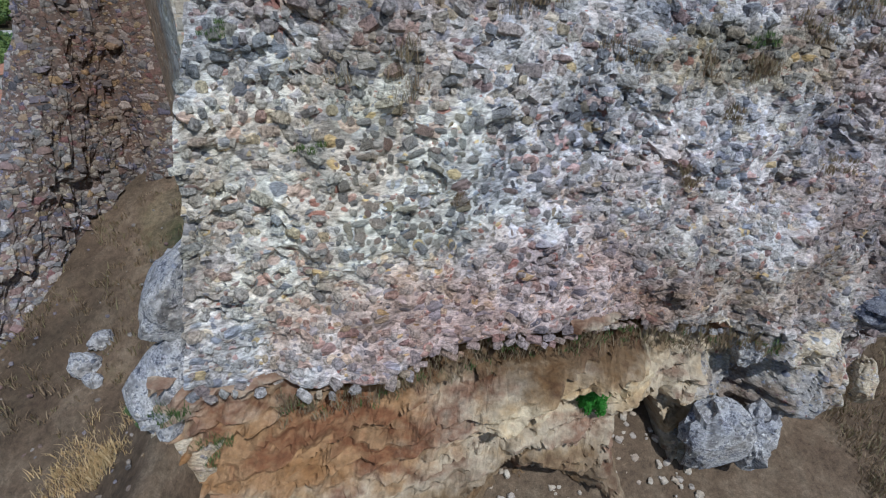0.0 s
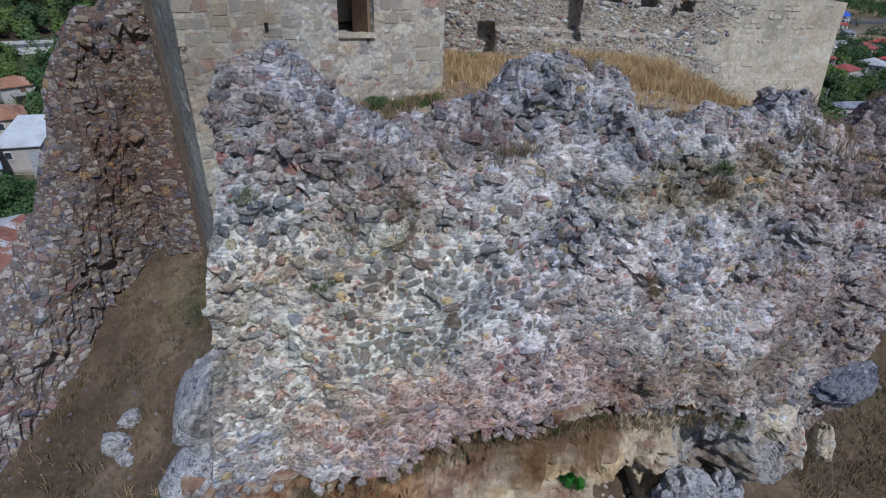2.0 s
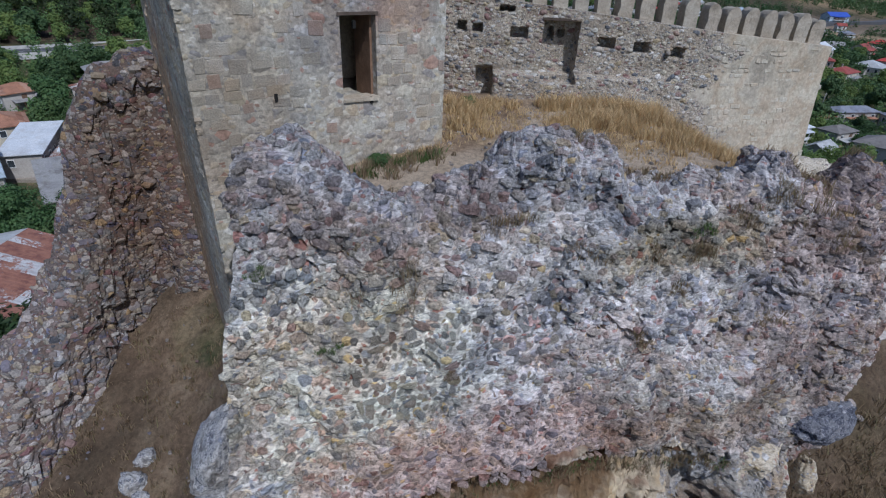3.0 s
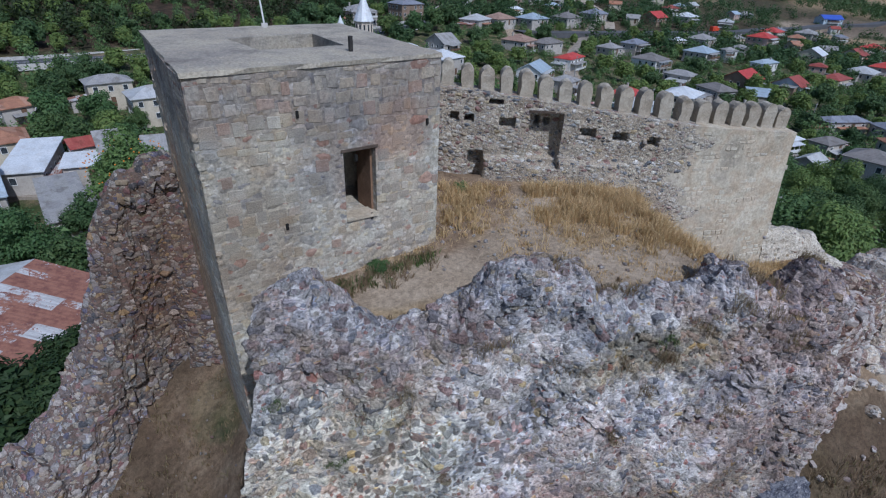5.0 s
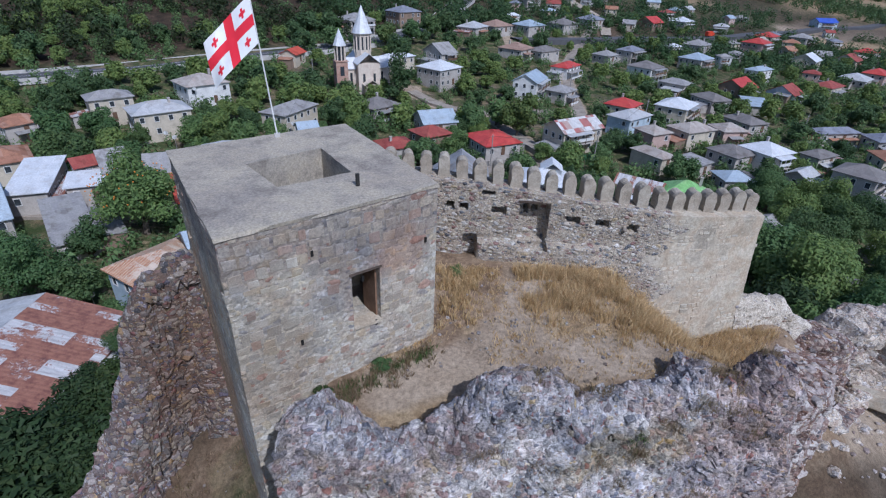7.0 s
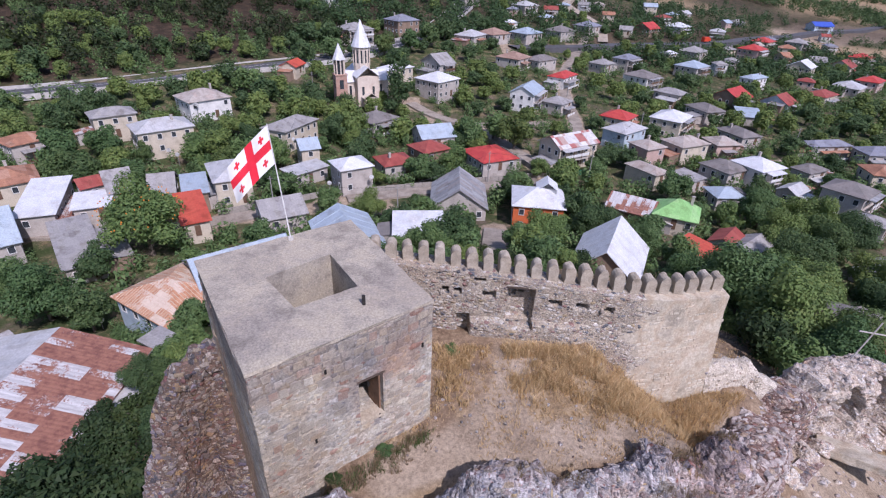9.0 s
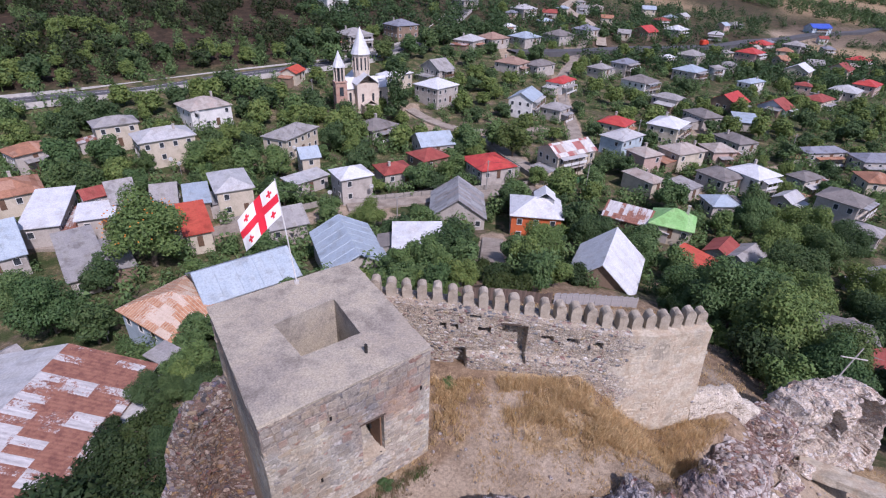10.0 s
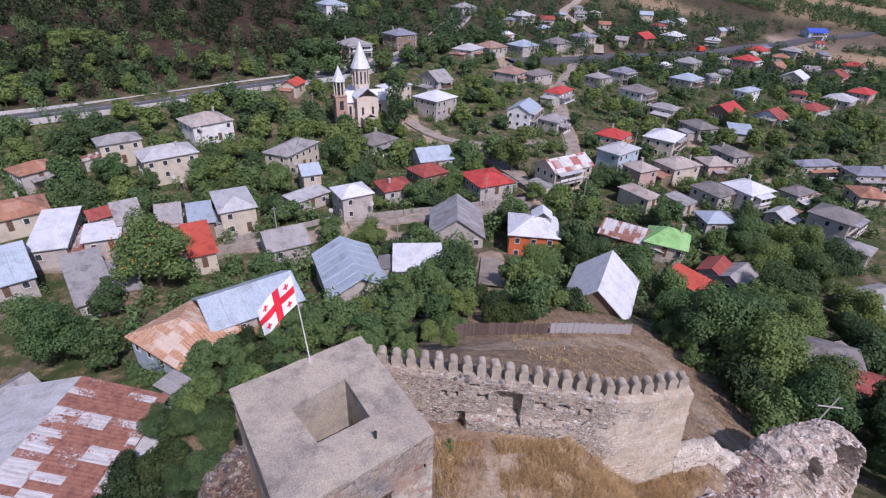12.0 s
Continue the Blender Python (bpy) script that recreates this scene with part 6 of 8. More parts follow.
house(56.1, 127.2, 25, 7.0, 7.3, 5, "hip", "pink", "tan")
house(90.6, 146.5, 18, 7.6, 10.8, 4, "hip", "stone", "dark")
house(93.8, 174.1, 15, 8.4, 11.3, 4, "hip", "stone", "dark")
house(108.2, 172.9, -18, 7.8, 10.7, 3, "shed", "stone", "blue")
house(114.0, 196.0, 40, 12.5, 11.5, 4, "gable", "brown", "red")
house(132.8, 195.8, 38, 9.6, 10.8, 3, "gable", "aqua", "maroon")
house(85.8, 215.0, 41, 10.9, 11.5, 5, "hip", "white", "dark")
house(90.7, 195.9, 41, 7.5, 10.9, 4, "hip", "stone", "grey")
house(119.6, 243.9, 40, 12.5, 11.5, 5, "hip", "stone", "blue")
house(87.9, 241.6, 43, 11.2, 8.3, 5, "hip", "stone", "slate")
house(73.9, 230.9, 40, 8.6, 8.6, 4, "hip", "stone", "grey")
house(142.0, 231.1, 32, 12.5, 6.6, 5, "hip", "white", "blue")
house(170.6, 286.8, 40, 12.5, 11.5, 8, "hip", "pink", "red")
house(188.1, 269.3, 44, 12.5, 11.5, 5, "gable", "cream", "white")
house(111.9, 139.0, 9, 13.3, 5.6, 4, "hip", "stone", "slate")
house(124.6, 133.7, -1, 13.0, 7.6, 4, "hip", "stone", "slate")
house(157.6, 208.4, 34, 12.5, 8.8, 4, "hip", "cream", "maroon")
house(202.9, 240.9, 40, 12.5, 9.7, 5, "hip", "pink", "red")
house(223.0, 287.4, 40, 12.5, 11.5, 4, "gable", "cream", "maroon")
house(260.9, 324.1, 40, 12.5, 11.5, 4, "hip", "cream", "red")
house(152.6, 341.9, 40, 12.5, 11.5, 4, "hip", "stone", "white")
house(232.9, 345.7, 40, 12.5, 11.5, 5, "hip", "stone", "grey")
house(205.7, 337.5, 40, 12.5, 11.5, 4, "hip", "cream", "red")
house(184.2, 229.1, 40, 12.5, 11.5, 4, "hip", "stone", "pale")
house(125.3, 321.4, 40, 12.5, 11.5, 4, "gable", "brown", "red")
house(136.4, 281.3, 40, 12.5, 11.5, 4, "hip", "stone", "grey")
house(-13.2, 250.3, 40, 12.5, 11.4, 6, "hip", "brown", "slate")
house(-31.6, 229.8, 40, 12.5, 11.5, 5, "hip", "stone", "grey")
house(-49.9, 289.5, 40, 12.5, 11.5, 6, "hip", "white", "blue")
house(17.8, 248.4, 58, 12.5, 10.5, 4, "hip", "stone", "pale")
house(29.0, 256.9, 40, 12.5, 11.5, 4, "hip", "stone", "brown")
house(45.9, 266.6, 40, 12.5, 11.5, 4, "hip", "stone", "blue")
house(34.0, 222.0, 52, 10.8, 11.5, 4, "hip", "stone", "brown")
house(45.7, 223.9, 40, 12.2, 8.5, 4, "hip", "stone", "dark")
house(85.4, 302.8, 40, 12.5, 11.5, 4, "hip", "stone", "slate")
house(20.2, 333.1, 40, 12.5, 11.5, 4, "hip", "stone", "grey")
house(54.8, 332.3, 40, 12.5, 11.5, 4, "hip", "stone", "pale")
house(65.4, 280.6, 40, 12.5, 11.5, 4, "hip", "stone", "dark")
house(-12.5, 72.3, 21.4, 10.2, 14.5, 3.4, "gableA", "stone", "blue", rise=2.4)
house(-1.5, 74.6, 3, 8.5, 8.1, 3.5, "shed", "stone", "white")
house(6.2, 96.0, -2, 11.4, 12.8, 3, "gableA", "stone", "tin", rise=3.6)
dormer(house(21.3, 91.3, -8, 10.2, 10.2, 5, "hip", "orange", "white"), 1.6, 1.5)
house(27.0, 65.3, -26.4, 10.2, 13.0, 2.0, "gableA", "brown", "white", rise=4.0)
house(41.1, 93.5, -34, 9.3, 7.7, 3, "gable", "brown", "rustwhite")
house(48.2, 89.4, -28, 8.4, 8.0, 4, "hip", "cream", "green", rise=2.2)
house(45.7, 73.3, 40, 6.1, 8.1, 3, "shed", "stone", "orange")
house(53.4, 79.6, 46, 6.7, 5.0, 3, "gable", "stone", "maroon")
house(56.3, 77.3, 38, 8.0, 5.0, 3, "gable", "stone", "grey")
house(55.5, 52.5, 13, 7.7, 4.3, 3.5, "hip", "stone", "tan")
house(89.4, 99.4, 36, 8.5, 8.7, 6, "hip", "stone", "dark")
house(86.7, 88.0, 40, 5.5, 5.7, 4, "hip", "stone", "grey")
house(78.9, 115.7, 24, 8.9, 9.1, 5, "hip", "white", "white")
house(71.0, 116.0, 27, 8.1, 8.6, 4, "hip", "stone", "dark")
house(64.2, 101.8, 2, 6.9, 6.6, 3, "hip", "stone", "blue")
house(51.0, 112.9, 31, 5.3, 9.4, 4, "hip", "cream", "tan")
house(60.1, 110.6, 33, 5.0, 6.2, 3, "shed", "stone", "grey")
house(111.7, 117.7, -11, 7.9, 8.1, 4, "hip", "cream", "rust")
house(92.8, 117.0, 25, 7.7, 5.4, 4, "hip", "stone", "dark")
house(81.4, 105.1, 34, 6.7, 5.0, 3, "gable", "stone", "pale")
house(78.2, 71.9, 14, 8.5, 5.0, 3.5, "hip", "stone", "grey")
house(-69.0, 86.2, 20, 6.7, 15.0, 4, "shed", "stone", "white")
house(-60.7, 86.6, 23, 6.5, 6.9, 4, "shed", "stone", "white")
house(-63.9, 92.1, 45, 5.0, 5.0, 5, "gable", "stone", "maroon")
house(-59.4, 93.1, 36, 5.0, 9.9, 5, "gable", "stone", "grey")
house(-56.0, 72.9, 38, 6.0, 16.0, 3, "shed", "stone", "grey")
house(-82.3, 92.6, 40, 14.0, 10.3, 4, "hip", "cream", "rust")
house(-45.9, 95.0, 25, 5.0, 9.3, 4, "shed", "brown", "blue")
house(-51.7, 94.5, 21, 5.0, 10.1, 4, "gable", "brown", "grey")
house(-40.3, 98.7, 28, 7.6, 11.9, 6, "hip", "cream", "pale", veranda=False)
house(-42.3, 84.6, 29, 5.0, 12.1, 4, "shed", "cream", "orange")
house(-27.1, 86.4, 29, 8.2, 8.6, 4, "gable", "stone", "grey")
house(-32.5, 55.7, 57, 10.3, 11.7, 4, "hip", "aqua", "rustorange")
house(-26.0, 62.4, 36, 13.5, 9.6, 4.6, "gable", "stone", "blue")
house(-36.7, 33.0, 87, 16.6, 17.4, 5.4, "gable", "stone", "rustwhite", 2.1)
house(-28.9, 44.1, 63, 2.2, 1.9, 2.5, "shed", "brown", "grey")
house(-50.0, 46.9, 64, 4.4, 6.2, 3.5, "gable", "stone", "grey")
house(-71.1, 74.4, 40, 8.7, 13.7, 4, "gable", "stone", "blue")
house(-27.3, 108.3, 47, 9.8, 5.0, 3, "shed", "stone", "pale")
house(53.4, 51.6, -28, 9.4, 8.0, 3.6, "hip", "cream", "dark")
house(57.5, 46.5, -30, 8.0, 6.0, 3.0, "gable", "brown", "maroon")
# the far end of the town
rng_far = random.Random(90)
placed = 0
while placed < 30:
    hy = rng_far.uniform(225, 400)
    hx = rng_far.uniform(0.12, 0.80) * hy
    hr = rng_far.uniform(6.5, 9.5)
    if all(math.hypot(hx - fx, hy - fy) > fr + hr * 0.5 + 5 for fx, fy, fr, fh in FOOTPRINTS) and min(float(near_line(np.array(hx), np.array(hy), p)) for p in LANES + [FAR_TRACK]) > hr * 0.5 + 4:
        house(hx, hy, rng_far.uniform(-40, 40), hr, hr * rng_far.uniform(0.75, 1.0), rng_far.choice((3.2, 3.6, 5.2)), rng_far.choice(("hip", "hip", "gable")), rng_far.choice(("cream", "white", "stone", "pink")), rng_far.choice(("grey", "pale", "tan", "slate", "maroon", "white", "rust", "blue")))
        placed += 1
house(302, 428, 10, 18, 10, 5.0, "gable", "aqua", "cobalt")


# the church with its belfry
def prism(bm, n, r, z0, z1, r1=None, x=0.0, y=0.0, spin=0.0, mat=0):
    made = bmesh.ops.create_cone(bm, cap_ends=True, segments=n, radius1=r, radius2=r if r1 is None else r1, depth=z1 - z0, matrix=Matrix.Translation((x, y, (z0 + z1) / 2)) @ Matrix.Rotation(spin, 4, "Z"))
    for f in {f for v in made["verts"] for f in v.link_faces}:
        f.material_index = mat


def gable_roof(bm, cx, cy, z, w, d, rise, along_x):
    k = len(bm.verts)
    roof_shape(bm, "gable" if along_x else "gableA", w, d, rise, 0.35, 0.16)
    bm.verts.ensure_lookup_table()
    for v in bm.verts[k:]:
        v.co += Vector((cx, cy, z))


def make_church():
    x, y = -21.0, 165.0
    z = float(ground_z(x, y)) - 0.2
    root = thing("church", "cream stone church with domed drum and silver metal roofs", "church", x, y, z, 24)
    brick = material("church_stone", ((0.56, 0.46, 0.37), (0.64, 0.56, 0.47), (0.52, 0.41, 0.33)), 0.5, bump=0.3, fine=10)
    silver = ROOFS["white"]
    bm = bmesh.new()
    box(bm, 0, 0, 3.6, 14.5, 7.0, 7.2)
    part("nave", bm, brick, root)
    bm = bmesh.new()
    box(bm, 0, 0, 4.4, 6.6, 12.0, 8.8)
    part("transept", bm, brick, root)
    bm = bmesh.new()
    gable_roof(bm, 0, 0, 7.2, 14.5, 7.0, 2.4, True)
    part("nave_roof", bm, silver, root, "silver metal roof")
    bm = bmesh.new()
    gable_roof(bm, 0, 0, 8.8, 6.6, 12.0, 2.6, False)
    part("transept_roof", bm, silver, root, "silver metal roof")
    bm = bmesh.new()
    prism(bm, 12, 2.5, 8.5, 16.4)
    prism(bm, 12, 2.75, 16.2, 16.5)
    part("drum", bm, brick, root)
    for i in range(12):
        a = math.pi / 6 * (i + 0.5)
        bm = bmesh.new()
        box(bm, 0, 0, 0, 0.06, 0.5, 3.6)
        w = part("window", bm, glass_dark, root, "narrow dark drum window")
        w.matrix_basis = Matrix.Rotation(a, 4, "Z") @ Matrix.Translation((2.43, 0, 13.8))
        bm = bmesh.new()
        rod(bm, (0, 0, -2.6), (0, 0, 2.3), 0.14)
        c = part("column", bm, brick, root)
        c.matrix_basis = Matrix.Rotation(math.pi / 6 * i, 4, "Z") @ Matrix.Translation((2.55, 0, 13.8))
    bm = bmesh.new()
    prism(bm, 12, 3.05, 16.5, 24.0, 0.05)
    part("dome_roof", bm, silver, root, "pointed silver cone roof")
    for sx in (-4.8, -1.6, 1.6, 4.8):
        for sy in (-1, 1):
            bm = bmesh.new()
            box(bm, sx, sy * (6.0 if abs(sx) < 3 else 3.5), 4.6, 0.7, 0.12, 2.6)
            part("window", bm, glass_dark, root)
    bm = bmesh.new()
    box(bm, 0, -7.2, 1.6, 4.0, 2.6, 3.2)
    gable_roof(bm, 0, -7.2, 3.2, 4.0, 2.6, 1.2, False)
    part("porch", bm, brick, root)
    bx, by = -26.6, 157.5
    bz = float(ground_z(bx, by)) - 0.2
    red = material("belfry_brick", ((0.32, 0.18, 0.135), (0.42, 0.26, 0.20), (0.48, 0.35, 0.28)), 0.7, bump=0.3, fine=10)
    bell = thing("bell_tower", "slender reddish brick bell tower with pointed silver roof", "bell tower", bx, by, bz, 24)
    bm = bmesh.new()
    box(bm, 0, 0, 5.0, 3.4, 3.4, 10.0)
    box(bm, 0, 0, 10.1, 3.8, 3.8, 0.3)
    part("shaft", bm, red, bell)
    # arched openings as dark slabs, their inner shade given by colour
    for i in range(4):
        bm = bmesh.new()
        box(bm, 0, -1.68, 7.4, 1.2, 0.12, 2.6)
        box(bm, 0, -1.68, 2.0, 1.3, 0.12, 3.0)
        a = part("arch", bm, glass_dark, bell, "dark slab for an arched opening's shade")
        a.matrix_basis = Matrix.Rotation(i * math.pi / 2, 4, "Z")
    bm = bmesh.new()
    prism(bm, 8, 1.2, 10.2, 14.2)
    part("lantern_core", bm, glass_dark, bell)
    for i in range(8):
        bm = bmesh.new()
        a = math.pi / 4 * i
        rod(bm, (1.5 * math.cos(a), 1.5 * math.sin(a), 10.2), (1.5 * math.cos(a), 1.5 * math.sin(a), 14.2), 0.22)
        part("lantern_column", bm, brick, bell)
    bm = bmesh.new()
    prism(bm, 8, 1.95, 14.2, 18.7, 0.04)
    part("spire", bm, silver, bell, "pointed silver cone roof")


make_church()


# trees
def leaf_material(name, colours, choices, vary=True):
    m = material(name, colours, 0.35, rough=0.65, bump=0.0, pick="island", choices=choices, share=0.55, grain=0.2)
    nt = m.node_tree
    bsdf = nt.nodes["Principled BSDF"]
    src = bsdf.inputs["Base Color"].links[0].from_socket
    if vary:
        info = nt.nodes.new("ShaderNodeObjectInfo").outputs["Random"]
        tone = ramp(nt, info, [(0.0, (0.64, 0.76, 0.74)), (0.4, (0.95, 1.0, 1.0)), (0.75, (1.12, 1.12, 0.95)), (1.0, (1.36, 1.2, 0.9))])
        src = blend(nt, "MULTIPLY", 1.0, src, tone)
    nt.links.new(src, bsdf.inputs["Base Color"])
    tr = nt.nodes.new("ShaderNodeBsdfTranslucent")
    nt.links.new(src, tr.inputs["Color"])
    mix = nt.nodes.new("ShaderNodeMixShader")
    mix.inputs["Fac"].default_value = 0.32
    out = nt.nodes["Material Output"]
    nt.links.new(bsdf.outputs[0], mix.inputs[1])
    nt.links.new(tr.outputs[0], mix.inputs[2])
    nt.links.new(mix.outputs[0], out.inputs["Surface"])
    return m


GREENS = ((0.095, 0.160, 0.056), (0.120, 0.185, 0.066), (0.072, 0.122, 0.050), (0.152, 0.195, 0.074), (0.108, 0.160, 0.060), (0.056, 0.098, 0.042))
leaves = leaf_material("foliage", ((0.100, 0.172, 0.060), (0.160, 0.230, 0.080)), tuple(tuple(v * 1.14 for v in c) for c in GREENS))
leaves_dark = leaf_material("dark_foliage", ((0.060, 0.104, 0.042), (0.098, 0.150, 0.058)), tuple(tuple(v * 0.88 for v in c) for c in GREENS))
# tree greens halved: the shade on the low bushes is in their colour
leaves_shade = leaf_material("shaded_bush_foliage", ((0.030, 0.055, 0.020), (0.055, 0.088, 0.030)), tuple(tuple(v * 0.5 for v in c) for c in GREENS))
bark = material("bark", ((0.09, 0.07, 0.055), (0.17, 0.14, 0.11)), 3.0, bump=0.8, depth=0.03)


def leaf_cloud(rng, lobes, count, size):
    """Leaf cards scattered through lobes (centre, radii), thickest near their skins."""
    n = np.array([l[1][0] * l[1][1] * l[1][2] for l in lobes]) ** (2 / 3)
    pick = rng.choice(len(lobes), count, p=n / n.sum())
    c = np.array([lobes[i][0] for i in pick])
    r = np.array([lobes[i][1] for i in pick])
    d = rng.normal(size=(count, 3))
    d /= np.linalg.norm(d, axis=1)[:, None]
    p = c + d * r * (rng.random(count)[:, None] ** 0.28) * rng.uniform(0.85, 1.12, (count, 1))
    nrm = d + rng.normal(scale=0.42, size=(count, 3)) + (0, 0, 0.3)
    nrm /= np.linalg.norm(nrm, axis=1)[:, None]
    a = np.cross(nrm, rng.normal(size=(count, 3)))
    a /= np.linalg.norm(a, axis=1)[:, None]
    b = np.cross(nrm, a)
    s = size * rng.uniform(0.6, 1.4, (count, 1))
    q = np.stack([p - a * s, p + b * s * 0.9, p + a * s - b * s * 0.35], 1)
    return q.reshape(-1, 3), np.arange(count * 3).reshape(-1, 3)


def tree_kind(seed, tall, count, size, mat, spread=1.0, low=False):
    """Crown and trunk meshes of a tree of unit crown radius."""
    rng = np.random.default_rng(seed)
    base = 0.12 if low else 0.4
    lobes = [((0, 0, base + 0.55 * tall), (0.62 * spread, 0.62 * spread, 0.55 * tall))]
    for k in range(9):
        a, h = rng.uniform(0, 6.28), rng.uniform(0.15, 0.95)
        rad = 0.62 * spread * (1 - 0.55 * abs(h - 0.4))
        lobes.append(((rad * math.cos(a), rad * math.sin(a), base + h * 1.05 * tall), tuple(rng.uniform(0.26, 0.46, 3) * (1, 1, 0.9))))
    v, f = leaf_cloud(rng, lobes, count, size)
    crown = mesh_np("crown", v, f, mat)
    bm = bmesh.new()
    top = base + 0.5 * tall
    rod(bm, (0, 0, -0.25), (0.03, 0.02, base * 0.7), 0.085, 0.06)
    rod(bm, (0.03, 0.02, base * 0.7), (0, 0, top), 0.06, 0.02)
    for k in range(6):
        a = k * 1.05 + rng.uniform(0, 0.5)
        z = base * 0.55 + 0.07 * k
        rod(bm, (0.02, 0.02, z), (0.5 * math.cos(a), 0.5 * math.sin(a), z + 0.35 + 0.1 * tall), 0.035, 0.012, 6)
    trunk = bpy.data.meshes.new("trunk")
    bm.to_mesh(trunk)
    bm.free()
    trunk.materials.append(bark)
    return crown, trunk


KINDS = [tree_kind(1, 1.25, 4600, 0.068, leaves), tree_kind(2, 1.05, 4600, 0.068, leaves), tree_kind(3, 1.45, 4600, 0.068, leaves_dark), tree_kind(4, 1.1, 4600, 0.066, leaves, 1.1),
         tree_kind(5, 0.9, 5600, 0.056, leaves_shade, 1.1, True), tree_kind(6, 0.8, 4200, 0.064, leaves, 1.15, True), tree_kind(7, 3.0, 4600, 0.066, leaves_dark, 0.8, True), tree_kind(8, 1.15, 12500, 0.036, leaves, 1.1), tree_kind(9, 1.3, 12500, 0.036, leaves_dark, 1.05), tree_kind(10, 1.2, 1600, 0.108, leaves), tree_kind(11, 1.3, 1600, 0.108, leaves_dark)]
SAY_TREE = ["rounded green broadleaf tree", "spreading bright green fruit tree", "tall dark green leafy tree", "broad green walnut tree with dense crown", "low leafy bush in shaded green", "low bright green leafy bush", "tall narrow dark evergreen tree", "large green broadleaf tree with dense crown", "large dark green tree with dense crown", "rounded green garden tree", "dark green garden tree"]
PLANTED = []
FAR_TREES = []


def tree(x, y, r, kind, squash=1.0):
    if (r > 3.9 and y < 100 or y < 36) and kind < 4:
        kind = 8 if kind == 2 else 7
    if y > 135 and kind < 4:
        kind = 10 if kind == 2 else 9
    PLANTED.append((x, y, r))
    if y > 128 and kind != 6 and len(PLANTED) > 70:
        FAR_TREES.append((x, y, r, kind, squash))
        return
    crown, trunk = KINDS[kind]
    z = float(ground_z(x, y))
    name = "bush" if kind in (4, 5) else "tree"
    root = thing(name, SAY_TREE[kind] + " on the slope" if y < 62 else SAY_TREE[kind] + " among the houses", name, x, y, z, (x * 37 + y * 61) % 360, "trees of the town")
    root.scale = (r, r, r * squash)
    for nm, me in (("trunk", trunk), ("crown", crown)):
        ob = new(nm, me)
        ob.parent = root


for args in ((-46.0, 75.3, 7.2, 3), (-51, 57.5, 5.2, 0), (-58, 62, 4.2, 0), (-50, 67.3, 3.0, 2), (-44, 55, 3.2, 2), (-10.1, 158.2, 5.4, 6), (-48.4, 114.5, 4.6, 0), (-42, 112, 4.2, 3), (-54, 118, 3.6, 1), (-77, 106.2, 5.0, 0), (-72, 112, 4.4, 1), (-34.5, 115, 4.0, 0),
             (-20, 135, 4.6, 1), (-26, 140, 4.2, 3), (11.5, 134.4, 4.6, 0), (22.7, 133.6, 5.4, 2), (18, 142, 4.4, 1), (-54.1, 158, 4.8, 0), (-48, 154, 4.4, 2), (-38, 150, 4.4, 1), (-62, 164, 4.2, 2),
             (38.6, 43, 5.4, 0), (61, 52.5, 3.4, 2), (64, 58, 4.0, 2), (69, 57, 4.0, 2), (52, 33.5, 3.6, 2), (59, 39, 4.0, 2), (65, 47, 4.0, 2), (34, 40, 4.2, 4), (37, 49, 5.4, 3), (42.5, 49, 4.6, 0), (41.5, 38.5, 4.2, 2), (47, 43.5, 2.8, 2), (41, 27.5, 3.4, 2), (46, 32, 4.2, 2), (49, 37, 3.6, 2), (54, 40, 4.0, 2), (33, 33.5, 3.4, 5), (38, 35, 3.8, 0), (44, 56, 4.6, 2), (36, 58, 4.0, 0), (50, 60, 4.4, 1), (57, 62, 4.6, 0), (60, 70, 4.8, 2), (64, 80, 4.8, 0), (70, 78, 4.6, 2), (73.6, 88, 5.0, 0), (66, 91, 4.6, 3), (78, 82, 4.2, 2),
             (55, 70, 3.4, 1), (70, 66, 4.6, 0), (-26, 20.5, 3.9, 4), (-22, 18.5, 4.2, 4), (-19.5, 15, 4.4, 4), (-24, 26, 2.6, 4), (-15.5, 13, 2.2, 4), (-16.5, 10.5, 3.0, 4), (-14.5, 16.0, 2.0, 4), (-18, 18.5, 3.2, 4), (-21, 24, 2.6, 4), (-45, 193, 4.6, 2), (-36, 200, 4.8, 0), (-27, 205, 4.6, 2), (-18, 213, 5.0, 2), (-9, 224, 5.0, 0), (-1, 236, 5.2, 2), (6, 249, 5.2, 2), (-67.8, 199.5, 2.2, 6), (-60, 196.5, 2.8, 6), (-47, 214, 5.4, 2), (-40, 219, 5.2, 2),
             (-27.6, 53.4, 2.2, 5), (-28.6, 50.3, 2.4, 0), (-27.3, 47.0, 2.3, 5), (-25.0, 50.6, 2.3, 1), (-24.6, 55.6, 2.2, 4), (-21.5, 56.2, 2.0, 5), (-18.0, 57.2, 2.0, 0), (-39.0, 52.6, 1.2, 5), (-36.9, 50.6, 1.1, 5), (-35.3, 49.4, 1.0, 5), (-38.2, 49.6, 0.9, 5), (0.9, 49, 2.3, 0), (4.5, 52, 2.2, 1), (-3, 51, 2.5, 3), (13.1, 53, 3.0, 0), (16.5, 55.5, 2.4, 3), (9, 55, 2.4, 4), (-6.5, 46, 2.4, 0), (-10, 52, 2.6, 1), (-14, 48, 2.4, 5), (8, 50, 2.2, 4), (20, 60, 2.6, 4)):
    tree(*args)

